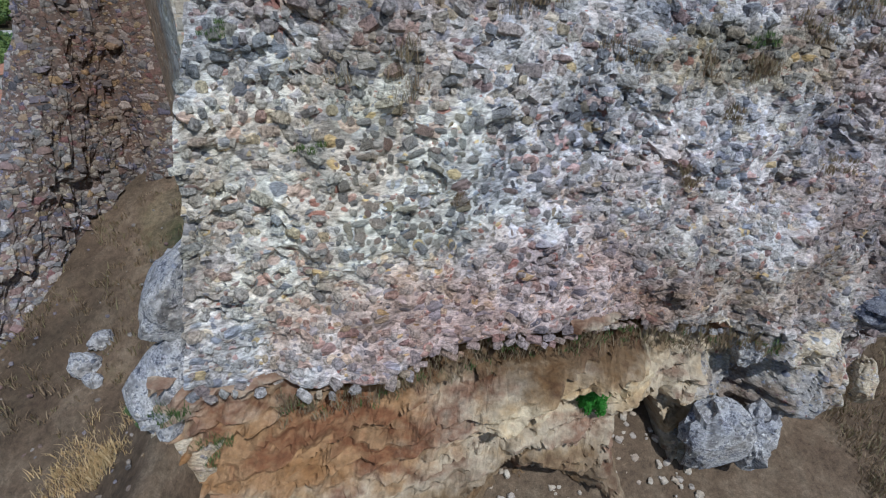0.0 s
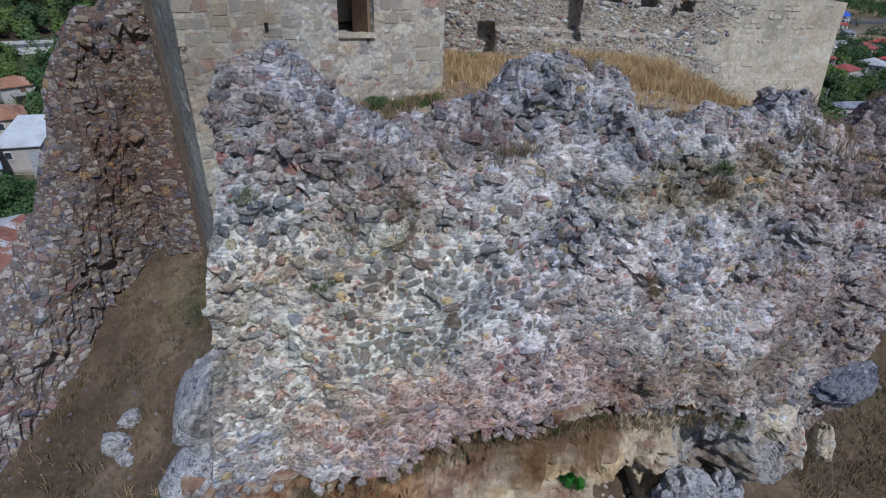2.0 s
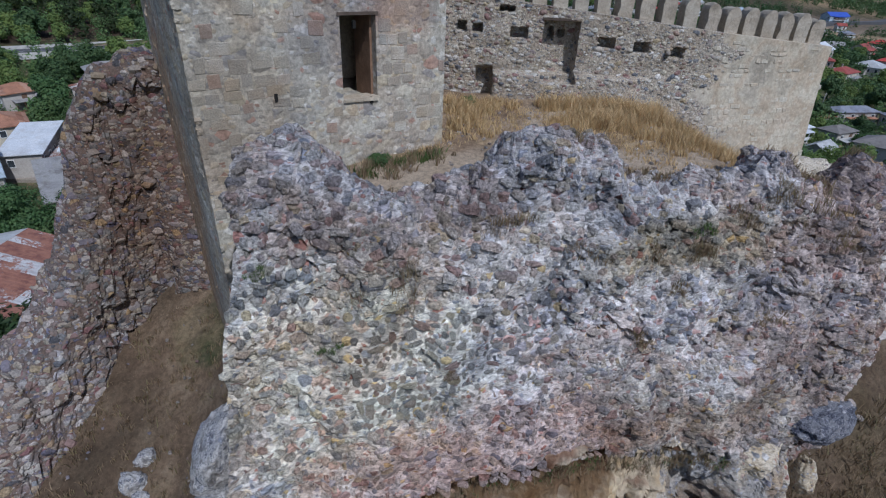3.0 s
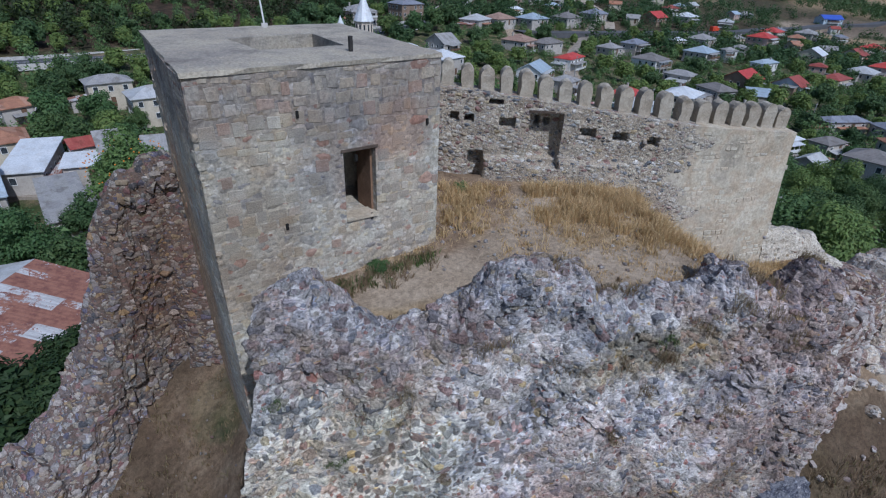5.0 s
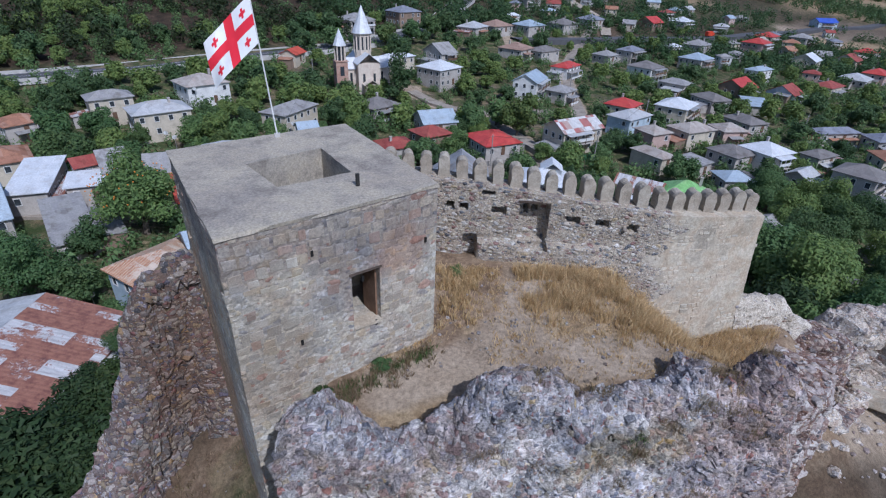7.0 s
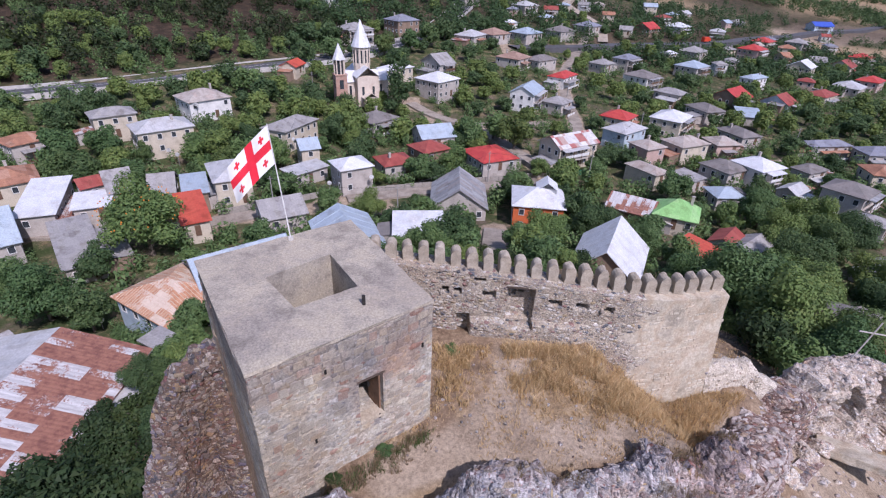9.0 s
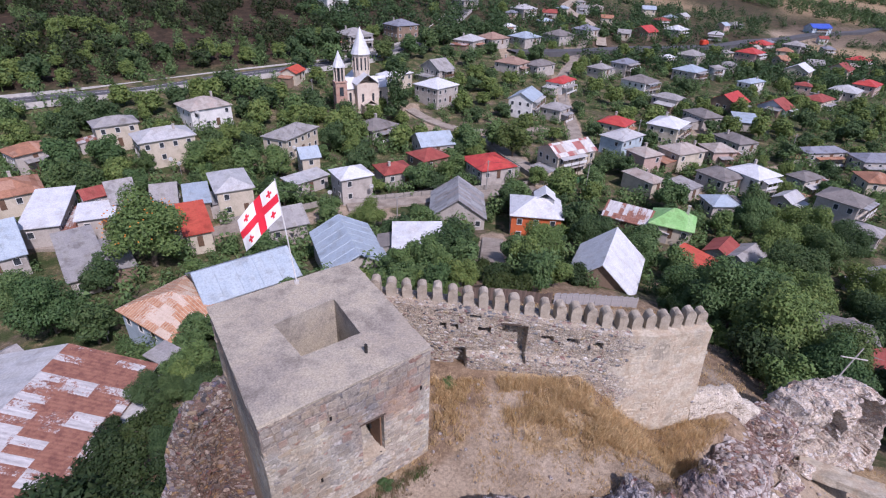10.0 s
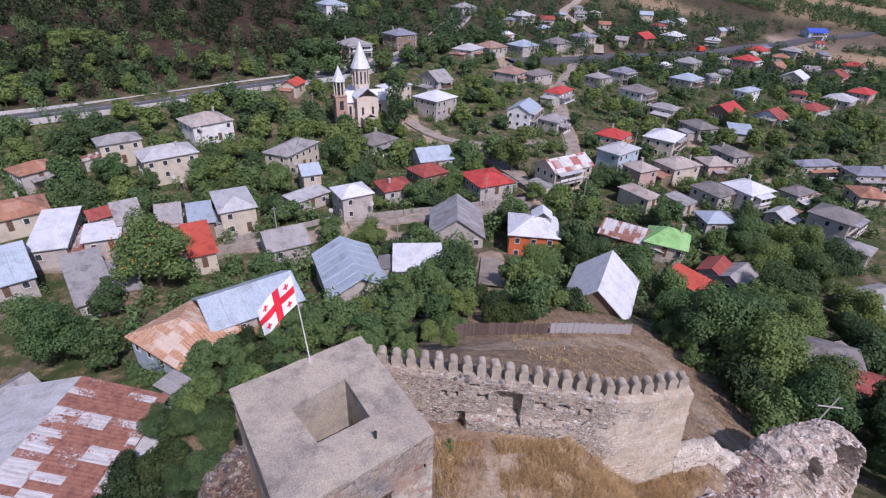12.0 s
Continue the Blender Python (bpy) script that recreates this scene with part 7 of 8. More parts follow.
# orange fruit on the tree beside the long shed
fruit_tree = next(o for o in bpy.data.objects if o.type == "EMPTY" and o.name.startswith("tree") and abs(o.location.x + 46.0) + abs(o.location.y - 75.3) < 0.1)
fruit_tree["label"] = "bright green persimmon tree bearing orange fruit"
rf = random.Random(5)
bm = bmesh.new()
for _ in range(70):
    d = Vector((rf.gauss(0, 1), rf.gauss(0, 1), abs(rf.gauss(0, 0.8)))).normalized()
    bmesh.ops.create_icosphere(bm, subdivisions=1, radius=0.017, matrix=Matrix.Translation((d.x * 0.9, d.y * 0.9, 1.05 + d.z * 0.62)))
tagged(part("fruit", bm, material("ripe_fruit", ((0.62, 0.20, 0.03), (0.72, 0.28, 0.05)), 3.0, rough=0.5, bump=0.0), fruit_tree, "ripe orange fruit"), kind="stuff")

rng_t = random.Random(77)


def free(x, y, r, gap):
    for hx, hy, hr, hh in FOOTPRINTS:
        k = math.hypot(x - hx, y - hy)
        if k < hr + r * 0.75:
            return False
        # keep the sight of the house from the south clear
        if abs(x - hx * y / max(hy, 1)) < hr * 0.7 and 0 < hy - y < r * 2.2 + hr:
            return False
    if min(float(near_line(np.array(x), np.array(y), p)) for p in LANES + [TRACK]) < r * 0.6 + 1.2:
        return False
    if float(near_line(np.array(x), np.array(y), HIGHWAY)) < 6 + r:
        return False
    return all(math.hypot(x - px, y - py) > gap * (r + pr) for px, py, pr in PLANTED)


def scatter(count, region, radius, kinds, gap=0.62, tries=14):
    for _ in range(count):
        for _ in range(tries):
            x, y = region(rng_t)
            r = rng_t.uniform(*radius)
            if free(x, y, r, gap):
                tree(x, y, r, rng_t.choice(kinds), rng_t.uniform(0.85, 1.1))
                break


def slope_behind(rng):
    while True:
        x, y = rng.uniform(-34, 34), rng.uniform(27, 60)
        if not (3 < x < 31 and y < 52 + (x - 15) * 0.5) and math.hypot(x - 3, y - 16) > 17 and y > 30 - 0.3 * x:
            return x, y


def slope_left(rng):
    return rng.uniform(-32, -15), rng.uniform(14, 50)


def town(rng):
    y = rng.uniform(60, 205)
    return rng.uniform(-0.78 * y - 8, 0.92 * y + 6), y


def far_town(rng):
    y = rng.uniform(195, 330)
    return rng.uniform(-0.25 * y, 0.9 * y), y


def join_far_trees(name, label, kinds, mat):
    """Trees too far off to tell apart, as one mesh of crowns and stems."""
    vs, fs, base = [], [], 0
    for x, y, r, kind, squash in FAR_TREES:
        if kind not in kinds:
            continue
        a = (x * 37 + y * 61) % 6.28
        for me in KINDS[kind]:
            if me.name.startswith("trunk") and y > 190:
                continue
            co = np.empty(len(me.vertices) * 3, np.float32)
            me.vertices.foreach_get("co", co)
            co = co.reshape(-1, 3)
            me.calc_loop_triangles()
            tri = np.empty(len(me.loop_triangles) * 3, np.int32)
            me.loop_triangles.foreach_get("vertices", tri)
            rot = np.array([[math.cos(a), -math.sin(a), 0], [math.sin(a), math.cos(a), 0], [0, 0, 1]])
            vs.append(co @ rot.T * (r, r, r * squash) + (x, y, float(ground_z(x, y))))
            fs.append(tri.reshape(-1, 3) + base)
            base += len(co)
    tagged(new(name, mesh_np(name, np.concatenate(vs), np.concatenate(fs), mat)), label, "trees", kind="stuff")


scatter(95, slope_behind, (0.9, 2.1), (0, 1, 4, 5, 5, 5), gap=0.55)
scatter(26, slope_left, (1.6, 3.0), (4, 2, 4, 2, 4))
scatter(270, town, (2.0, 4.2), (0, 1, 2, 3, 0, 2), gap=0.5)
scatter(110, far_town, (2.4, 4.4), (0, 2, 2, 3), gap=0.6)
join_far_trees("garden_trees", "rounded green trees among the far houses", (0, 1, 3, 5, 7, 9), leaves)
join_far_trees("garden_trees", "dark green trees among the far houses", (2, 4, 8, 10), leaves_dark)


# a quarter of the tree greens, cloud shadow over the hillside coloured in
leaves_clouded = leaf_material("clouded_foliage", ((0.022, 0.036, 0.019), (0.036, 0.055, 0.027)), tuple(tuple(v * 0.25 for v in c) for c in GREENS))


# woods on the far slopes
def make_woods(name, label, count, region, radius, mat, seed, cards=34, leaf=0.3):
    rng = np.random.default_rng(seed)
    rr = random.Random(seed)
    vs, fs, base = [], [], 0
    for _ in range(count):
        x, y = region(rr)
        r = rr.uniform(*radius)
        z = float(ground_z(x, y))
        lobes = [((x, y, z + r * 0.9), (r * 0.85, r * 0.85, r)), ((x + r * 0.4, y - r * 0.3, z + r * 0.5), (r * 0.6, r * 0.6, r * 0.6))]
        v, f = leaf_cloud(rng, lobes, cards, r * leaf)
        vs.append(v)
        fs.append(f + base)
        base += len(v)
    ob = new(name, mesh_np(name, np.concatenate(vs), np.concatenate(fs), mat))
    return tagged(ob, label, "woods", kind="stuff")


def left_woods(rng):
    while True:
        x, y = rng.uniform(-420, 10), rng.uniform(60, 620)
        if x < -0.92 * y - 25:
            continue
        d = -0.66 * (x + 76.8) + 0.75 * (y - 167.6)
        if math.hypot((x + 72) / 26, (y - 201) / 13) < 1 and rng.random() < 0.95:
            continue
        if d > 12 and not (x > -60 and y > 215 and x > -0.2 * y and rng.random() < 0.8):
            return x, y


def valley_woods(rng):
    while True:
        y = 250 + 520 * rng.random() ** 1.3
        x = rng.uniform(-0.22 * y, 0.98 * y)
        open_land = x > 130 and y > 440 + 0.2 * (x - 200) or math.hypot((x - 300) / 55, (y - 366) / 22) < 1 or math.hypot((x - 325) / 85, (y - 433 - 0.5 * (x - 325)) / 30) < 1
        if not (open_land and rng.random() < 0.9) and float(near_line(np.array(x), np.array(y), TOWN_ROAD)) > 9 and float(near_line(np.array(x), np.array(y), FAR_TRACK)) > 7:
            return x, y


def gardens(rng):
    for _ in range(40):
        y = rng.uniform(58, 260)
        x = rng.uniform(-0.8 * y - 8, 0.95 * y + 6)
        if abs(x - 20) < 7 and 76 < y < 88:
            continue
        if all(math.hypot(x - hx, y - hy) > hr + 1.0 for hx, hy, hr, hh in FOOTPRINTS) and min(float(near_line(np.array(x), np.array(y), p)) for p in LANES + [HIGHWAY]) > 3.5:
            return x, y
    return -20 - y * 0.4, 260 + rng.uniform(0, 60)


def by_houses(rng):
    while True:
        hx, hy, hr, hh = rng.choice(FOOTPRINTS)
        if hy < 50 or abs(hx - 21.3) + abs(hy - 91.3) < 1:
            continue
        a = rng.uniform(math.pi, 2 * math.pi)
        d = hr + rng.uniform(0.6, 3.2)
        x, y = hx + d * math.cos(a), hy + d * math.sin(a)
        if all(math.hypot(x - ox, y - oy) > orr + 0.4 for ox, oy, orr, oh in FOOTPRINTS) and min(float(near_line(np.array(x), np.array(y), p)) for p in LANES + [HIGHWAY]) > 2.4:
            return x, y


def far_bands(rng):
    while True:
        y = rng.uniform(460, 900)
        x = rng.uniform(0.25 * y, 0.95 * y)
        if noise.noise(Vector((x * 0.006 + y * 0.004, y * 0.014, 0))) > 0.16 and float(near_line(np.array(x), np.array(y), FAR_TRACK)) > 8:
            return x, y


make_woods("far_woods", "bands of green trees between the far fields", 900, far_bands, (2.5, 5.5), leaves_dark, 15, cards=46, leaf=0.2)
make_woods("yard_shrubs", "green shrubs and vines in front of the houses", 620, by_houses, (0.9, 1.9), leaves, 10, cards=150, leaf=0.16)
make_woods("garden_shrubs", "green garden shrubs and small fruit trees between the houses", 1500, gardens, (1.0, 2.7), leaves, 9, cards=115, leaf=0.16)
make_woods("hillside_woods", "dense green hillside woods darkened for cloud shade", 1900, left_woods, (2.4, 5.0), leaves_clouded, 5, cards=150, leaf=0.13)
make_woods("valley_woods", "scattered green trees across the valley floor", 2300, valley_woods, (2.0, 4.4), leaves_dark, 6, cards=80, leaf=0.16)


# highway on the slope behind the town
def ribbon(name, pts, half, lift, mat, thick=0.25):
    P = np.array(pts, float)
    L = np.concatenate([[0], np.cumsum(np.hypot(*np.diff(P, axis=0).T))])
    t = np.arange(0, L[-1], 3.0)
    k = np.ones(9) / 9
    x, y = (np.interp(t, L, P[:, i]) for i in (0, 1))
    x, y = (np.convolve(np.pad(v, 4, mode="edge"), k, "valid") for v in (x, y))
    dx, dy = np.gradient(x), np.gradient(y)
    l = np.hypot(dx, dy)
    nx, ny = -dy / l, dx / l
    z = ground_z(x, y) + lift
    rows = [np.stack([x + nx * o, y + ny * o, z + d], -1) for o, d in ((half[0], -thick), (half[0], 0), (half[1], 0), (half[1], -thick))]
    return mesh_np(name, np.stack(rows).reshape(-1, 3), grid_faces(4, len(t)), mat)


asphalt = material("asphalt", ((0.075, 0.075, 0.08), (0.11, 0.11, 0.115)), 0.3, rough=0.85, bump=0.2, fine=14)
concrete = material("pale_concrete", ((0.42, 0.40, 0.37), (0.55, 0.53, 0.50)), 0.6, rough=0.9, bump=0.3)
paint = material("road_paint", ((0.6, 0.6, 0.6), (0.7, 0.7, 0.7)), 2.0, rough=0.8, bump=0.1)
road = thing("highway", "grey asphalt highway along the hillside with white markings", "road", kind="structure")
for nm, half, lift, mat in (("carriageway", (-4.2, 4.2), 0.55, asphalt), ("centre_line", (-0.08, 0.08), 0.556, paint), ("edge_line", (3.7, 3.85), 0.556, paint), ("edge_line", (-3.85, -3.7), 0.556, paint), ("parapet", (5.0, 5.4), 1.25, concrete), ("parapet", (-5.2, -5.0), 0.85, concrete)):
    ob = new(nm, ribbon(nm, HIGHWAY, half, lift, mat, 1.6 if nm == "parapet" else 0.9 if nm == "carriageway" else 0.002))
    ob.parent = road


tagged(new("road", ribbon("road", TOWN_ROAD, (-4.0, 4.0), 1.5, asphalt, 3.5)), "grey asphalt road through the far end of town", "road", kind="structure")
pale_track = material("pale_track", ((0.30, 0.25, 0.19), (0.42, 0.36, 0.29)), 0.4)
tagged(new("track", ribbon("track", FAR_TRACK, (-2.6, 2.6), 1.3, pale_track, 3.0)), "pale dirt track climbing past the last houses", "road", kind="structure")
lane_dirt = material("lane_dirt", ((0.20, 0.165, 0.13), (0.29, 0.25, 0.205), (0.36, 0.32, 0.27)), 0.5, bump=0.4, fine=9, grain=0.4)
for pts in LANES[:7]:
    tagged(new("lane", ribbon("lane", pts, (-1.9, 1.9), 0.45, lane_dirt, 0.9)), "pale dirt lane between the houses", "road", kind="structure")


# flag on the tower
def make_flag():
    base, tip = Vector((-5.62, 18.4, TOP)), Vector((-6.1, 18.85, 19.75))
    root = thing("flagpole", "white metal flagpole with red and white cross flag", "flag")
    bm = bmesh.new()
    rod(bm, base, tip, 0.03, 0.02)
    part("pole", bm, material("pole_white", ((0.55, 0.55, 0.53), (0.66, 0.66, 0.64)), 3.0, rough=0.5), root)
    bm = bmesh.new()
    box(bm, base.x, base.y, TOP + 0.05, 0.2, 0.2, 0.14, 0.3)
    part("foot_block", bm, concrete, root)
    nx, ny = 45, 30
    axis_p = (base - tip).normalized()
    fly = Vector((-0.72, -0.30, -0.62)).normalized()
    bm = bmesh.new()
    vs = []
    for j in range(ny + 1):
        for i in range(nx + 1):
            a, b = i / nx, j / ny
            p = tip + axis_p * (0.05 + 1.45 * b) + fly * (2.05 * a)
            wave = 0.16 * math.sin(a * 8.5 + b * 1.8) * a + 0.07 * math.sin(a * 15 - b * 4) * a
            vs.append(bm.verts.new(p + Vector((0.25, -0.9, 0.2)) * wave + Vector((0, 0, -0.18)) * a * a))
    for j in range(ny):
        for i in range(nx):
            f = bm.faces.new([vs[j * (nx + 1) + i], vs[j * (nx + 1) + i + 1], vs[(j + 1) * (nx + 1) + i + 1], vs[(j + 1) * (nx + 1) + i]])
            red = 18 <= i < 26 or 11 <= j < 18
            for cx, cy in ((9, 6), (36, 6), (9, 24), (36, 24)):
                red = red or (abs(i + 0.5 - cx) < 3.1 and abs(j + 0.5 - cy) < 1.1) or (abs(j + 0.5 - cy) < 3.1 and abs(i + 0.5 - cx) < 1.1)
            f.material_index, f.smooth = int(red), True
    cloth = material("flag_white", ((0.66, 0.66, 0.67), (0.74, 0.74, 0.74)), 1.0, rough=0.8, bump=0.1, grain=0.08)
    crimson = material("flag_red", ((0.58, 0.02, 0.04), (0.66, 0.03, 0.05)), 1.0, rough=0.8, bump=0.1, grain=0.08)
    part("flag", bm, (cloth, crimson), root, "white cloth with red crosses")


make_flag()


# fences below the hill
def fence(name, label, a, b, step, size, mat, piece):
    root = thing(name, label, "fence")
    a, b = Vector(a), Vector(b)
    n = int((b - a).length / step)
    ang = math.atan2(b.y - a.y, b.x - a.x)
    bm = bmesh.new()
    box(bm, 0, 0, size[2] / 2, size[0], size[1], size[2])
    me = bpy.data.meshes.new(piece)
    bm.to_mesh(me)
    bm.free()
    me.materials.append(mat)
    rng = random.Random(3)
    for i in range(n):
        p = a.lerp(b, (i + 0.5) / n)
        if any(math.hypot(p.x - hx, p.y - hy) < hr + 0.3 for hx, hy, hr, hh in FOOTPRINTS):
            continue
        ob = new(piece, me)
        ob.parent = root
        ob.matrix_basis = Matrix.Translation((p.x, p.y, float(ground_z(p.x, p.y)) - 0.15 + rng.gauss(0, 0.03))) @ Matrix.Rotation(ang + rng.gauss(0, 0.02), 4, "Z")


fence("board_fence", "dark brown wooden board fence beside the track", (2.6, 39.0), (14.2, 47.3), 0.24, (0.22, 0.04, 1.7), material("fence_board", ((0.10, 0.07, 0.055), (0.17, 0.125, 0.10)), 1.5, pick="object", choices=((0.10, 0.075, 0.06), (0.15, 0.11, 0.09)), bump=0.4), "board")
fence("panel_fence", "grey concrete panel fence beside the track", (14.5, 47.5), (26.2, 51.4), 0.8, (0.78, 0.08, 1.6), material("grey_panel", ((0.28, 0.27, 0.27), (0.38, 0.37, 0.37)), 0.8, bump=0.3), "panel")


green_sheet = material("green_sheet", ((0.03, 0.16, 0.09), (0.05, 0.22, 0.12)), 0.8, rough=0.6, bump=0.2)
fence("sheet_fence", "green sheet metal fence round a yard", (31.0, 115.8), (42.5, 118.2), 1.2, (1.16, 0.04, 1.6), green_sheet, "panel")
fence("railing_fence", "pale blue metal railing before a grey house", (-4.6, 90.4), (5.0, 86.9), 0.3, (0.2, 0.05, 1.2), material("blue_railing", ((0.20, 0.27, 0.40), (0.30, 0.37, 0.50)), 1.0, rough=0.6, bump=0.1), "bar")
grey_block = material("block_wall", ((0.26, 0.24, 0.21), (0.38, 0.35, 0.31)), 0.9, bump=0.5, grain=0.4)
for a, b in (((-19, 101.2), (30, 116.0)), ((-49, 85.2), (-21, 101)), ((-74, 83), (-50, 85)), ((33.5, 116), (48, 150)), ((27, 116.5), (12.5, 148.5))):
    fence("block_wall", "low grey block wall along a lane", a, b, 2.0, (1.96, 0.2, 1.5), grey_block, "panel")


def make_van(x, y, turn):
    van = thing("van", "orange-red delivery van on the town road", "van", x, y, float(ground_z(x, y)) + 1.5, turn)
    red = material("van_red", ((0.55, 0.06, 0.03), (0.66, 0.09, 0.04)), 1.0, rough=0.4, bump=0.0)
    bm = bmesh.new()
    box(bm, -0.9, 0, 1.75, 4.4, 2.2, 2.5)
    bmesh.ops.bevel(bm, geom=bm.edges[:], offset=0.12, segments=2, affect="EDGES")
    part("cargo_box", bm, red, van)
    bm = bmesh.new()
    box(bm, 2.3, 0, 1.35, 1.9, 2.0, 1.7)
    bmesh.ops.bevel(bm, geom=bm.edges[:], offset=0.25, segments=2, affect="EDGES")
    part("cab", bm, red, van)
    bm = bmesh.new()
    box(bm, 3.22, 0, 1.65, 0.08, 1.6, 0.7)
    part("windscreen", bm, iron, van)
    for wx in (-2.0, 2.2):
        for wy in (-1.0, 1.0):
            bm = bmesh.new()
            rod(bm, (wx, wy - 0.13, 0.42), (wx, wy + 0.13, 0.42), 0.42, n=14)
            part("wheel", bm, iron, van)


make_van(161, 319.5, 31)


# utility poles, dishes, the wooden cross
def utility_pole(x, y, h):
    root = thing("utility_pole", "grey wooden utility pole with a crossarm", "utility pole", x, y, float(ground_z(x, y)) - 0.2, 20, "utility poles")
    bm = bmesh.new()
    rod(bm, (0, 0, 0), (0, 0, h), 0.14, 0.09)
    part("post", bm, pole_grey, root)
    bm = bmesh.new()
    box(bm, 0, 0, h - 0.4, 0.9, 0.09, 0.1)
    part("crossarm", bm, pole_grey, root)


pole_grey = material("pole_grey", ((0.25, 0.24, 0.22), (0.34, 0.33, 0.31)), 2.0)
for px, py in ((-5.7, 88.5), (13.6, 110), (104, 140), (-36, 163), (38, 114), (62, 148), (-30, 92), (50, 190)):
    utility_pole(px, py, 8.0)


wire_black = material("wire", ((0.03, 0.03, 0.03), (0.06, 0.06, 0.06)), 2.0, bump=0.0)
for (ax, ay), (bx, by) in (((-30, 92), (-5.7, 88.5)), ((-5.7, 88.5), (13.6, 110)), ((13.6, 110), (38, 114)), ((38, 114), (62, 148)), ((-36, 163), (-30, 92))):
    a, b = (Vector((px, py, float(ground_z(px, py)) + 7.4)) for px, py in ((ax, ay), (bx, by)))
    across = (b - a).cross(Vector((0, 0, 1))).normalized() * 0.03
    bm = bmesh.new()
    rings = []
    for k in range(9):
        p = a.lerp(b, k / 8) - Vector((0, 0, 0.9 * math.sin(math.pi * k / 8)))
        rings.append([bm.verts.new(p + across * math.cos(w) + Vector((0, 0, 0.03 * math.sin(w)))) for w in (0.0, 2.09, 4.19)])
    for low, high in zip(rings[:-1], rings[1:]):
        for i in range(3):
            bm.faces.new((low[i], low[i - 1], high[i - 1], high[i]))
    tagged(part("power_line", bm, wire_black), "sagging black wire strung between utility poles", "power line", "utility poles")


def dish(x, y, h, turn):
    root = thing("satellite_dish", "white satellite dish on a thin mast", "satellite dish", x, y, float(ground_z(x, y)) - 0.1, turn, "satellite dishes")
    bm = bmesh.new()
    rod(bm, (0, 0, 0), (0, 0, h), 0.05)
    part("mast", bm, pole_grey, root)
    bm = bmesh.new()
    rings = [[bm.verts.new((r * math.cos(a), -0.25 + 0.35 * r * r, h + r * math.sin(a))) for a in np.linspace(0, 2 * math.pi, 20, endpoint=False)] for r in (0.12, 0.4, 0.62, 0.8)]
    bm.faces.new(rings[0])
    for ra, rb in zip(rings[:-1], rings[1:]):
        for i in range(20):
            bm.faces.new((ra[i], ra[(i + 1) % 20], rb[(i + 1) % 20], rb[i]))
    bmesh.ops.solidify(bm, geom=bm.faces[:], thickness=0.04)
    o = part("dish", bm, frame_white, root)
    o.matrix_basis = Matrix.Translation((0, 0, h)) @ Matrix.Rotation(radians(-35), 4, "X") @ Matrix.Scale(0.6, 4) @ Matrix.Translation((0, 0, -h))


for px, py, h, tu in ((-43.1, 55.4, 1.6, 20), (-58.4, 112.6, 3.4, 40), (-56.2, 111.6, 3.0, 10), (-60.2, 135, 5.5, 30), (-20.5, 100, 3.5, 25), (-12, 102.2, 4.2, 25), (-33, 123, 4.0, 30)):
    dish(px, py, h, tu)

root = thing("wooden_cross", "thin weathered wooden cross leaning on the ruin", "cross")
grey_wood = material("grey_wood", ((0.33, 0.31, 0.28), (0.45, 0.42, 0.39)), 3.0)
for nm, a, b in (("upright", (26.3, 23.9, 4.4), (27.5, 24.3, 7.0)), ("crossbar", (26.1, 24.1, 6.5), (28.2, 24.3, 6.0))):
    bm = bmesh.new()
    rod(bm, a, b, 0.05, 0.045)
    part(nm, bm, grey_wood, root)


# grass and weeds
def blades(name, label, spots, mat, seed, tall, per=16, spread=0.16, width=0.012):
    rng = np.random.default_rng(seed)
    vs, fs = [], []
    for x, y, z, k in spots:
        for _ in range(per):
            a, r = rng.uniform(0, 6.28), spread * k * rng.random() ** 0.7
            h = tall * k * rng.uniform(0.5, 1.2)
            lean = rng.normal(scale=0.35, size=2) * h
            p = np.array([x + r * math.cos(a), y + r * math.sin(a), z - 0.03])
            s = width * rng.uniform(0.7, 1.5) * np.array([math.sin(a * 3), math.cos(a * 3), 0])
            mid = p + (lean[0] * 0.35, lean[1] * 0.35, h * 0.6)
            b = len(vs)
            vs += [p - s, p + s, mid + s * 0.7, mid - s * 0.7, p + (lean[0], lean[1], h * 0.95)]
            fs += [(b, b + 1, b + 2), (b, b + 2, b + 3), (b + 3, b + 2, b + 4)]
    ob = new(name, mesh_np(name, np.array(vs), np.array(fs), mat))
    return tagged(ob, label, "grass", kind="stuff")


straw_blades = leaf_material("dry_blades", ((0.50, 0.35, 0.17), (0.70, 0.52, 0.29)), ((0.60, 0.43, 0.21), (0.74, 0.57, 0.34), (0.46, 0.30, 0.14), (0.66, 0.49, 0.26), (0.36, 0.29, 0.14)), vary=False)
green_blades = leaf_material("green_blades", ((0.07, 0.12, 0.035), (0.12, 0.17, 0.05)), ((0.08, 0.13, 0.04), (0.14, 0.18, 0.06), (0.05, 0.09, 0.03)), vary=False)
brown_blades = leaf_material("brown_weeds", ((0.20, 0.14, 0.085), (0.32, 0.235, 0.145)), ((0.24, 0.165, 0.10), (0.33, 0.25, 0.16), (0.17, 0.13, 0.08), (0.17, 0.17, 0.075)), vary=False)
rg = random.Random(31)


def yard_spots(n, region, lo, hi):
    out = []
    while len(out) < n:
        x, y, ok = region()
        if ok:
            out.append((x, y, float(ground_z(x, y)), rg.uniform(lo, hi)))
    return out


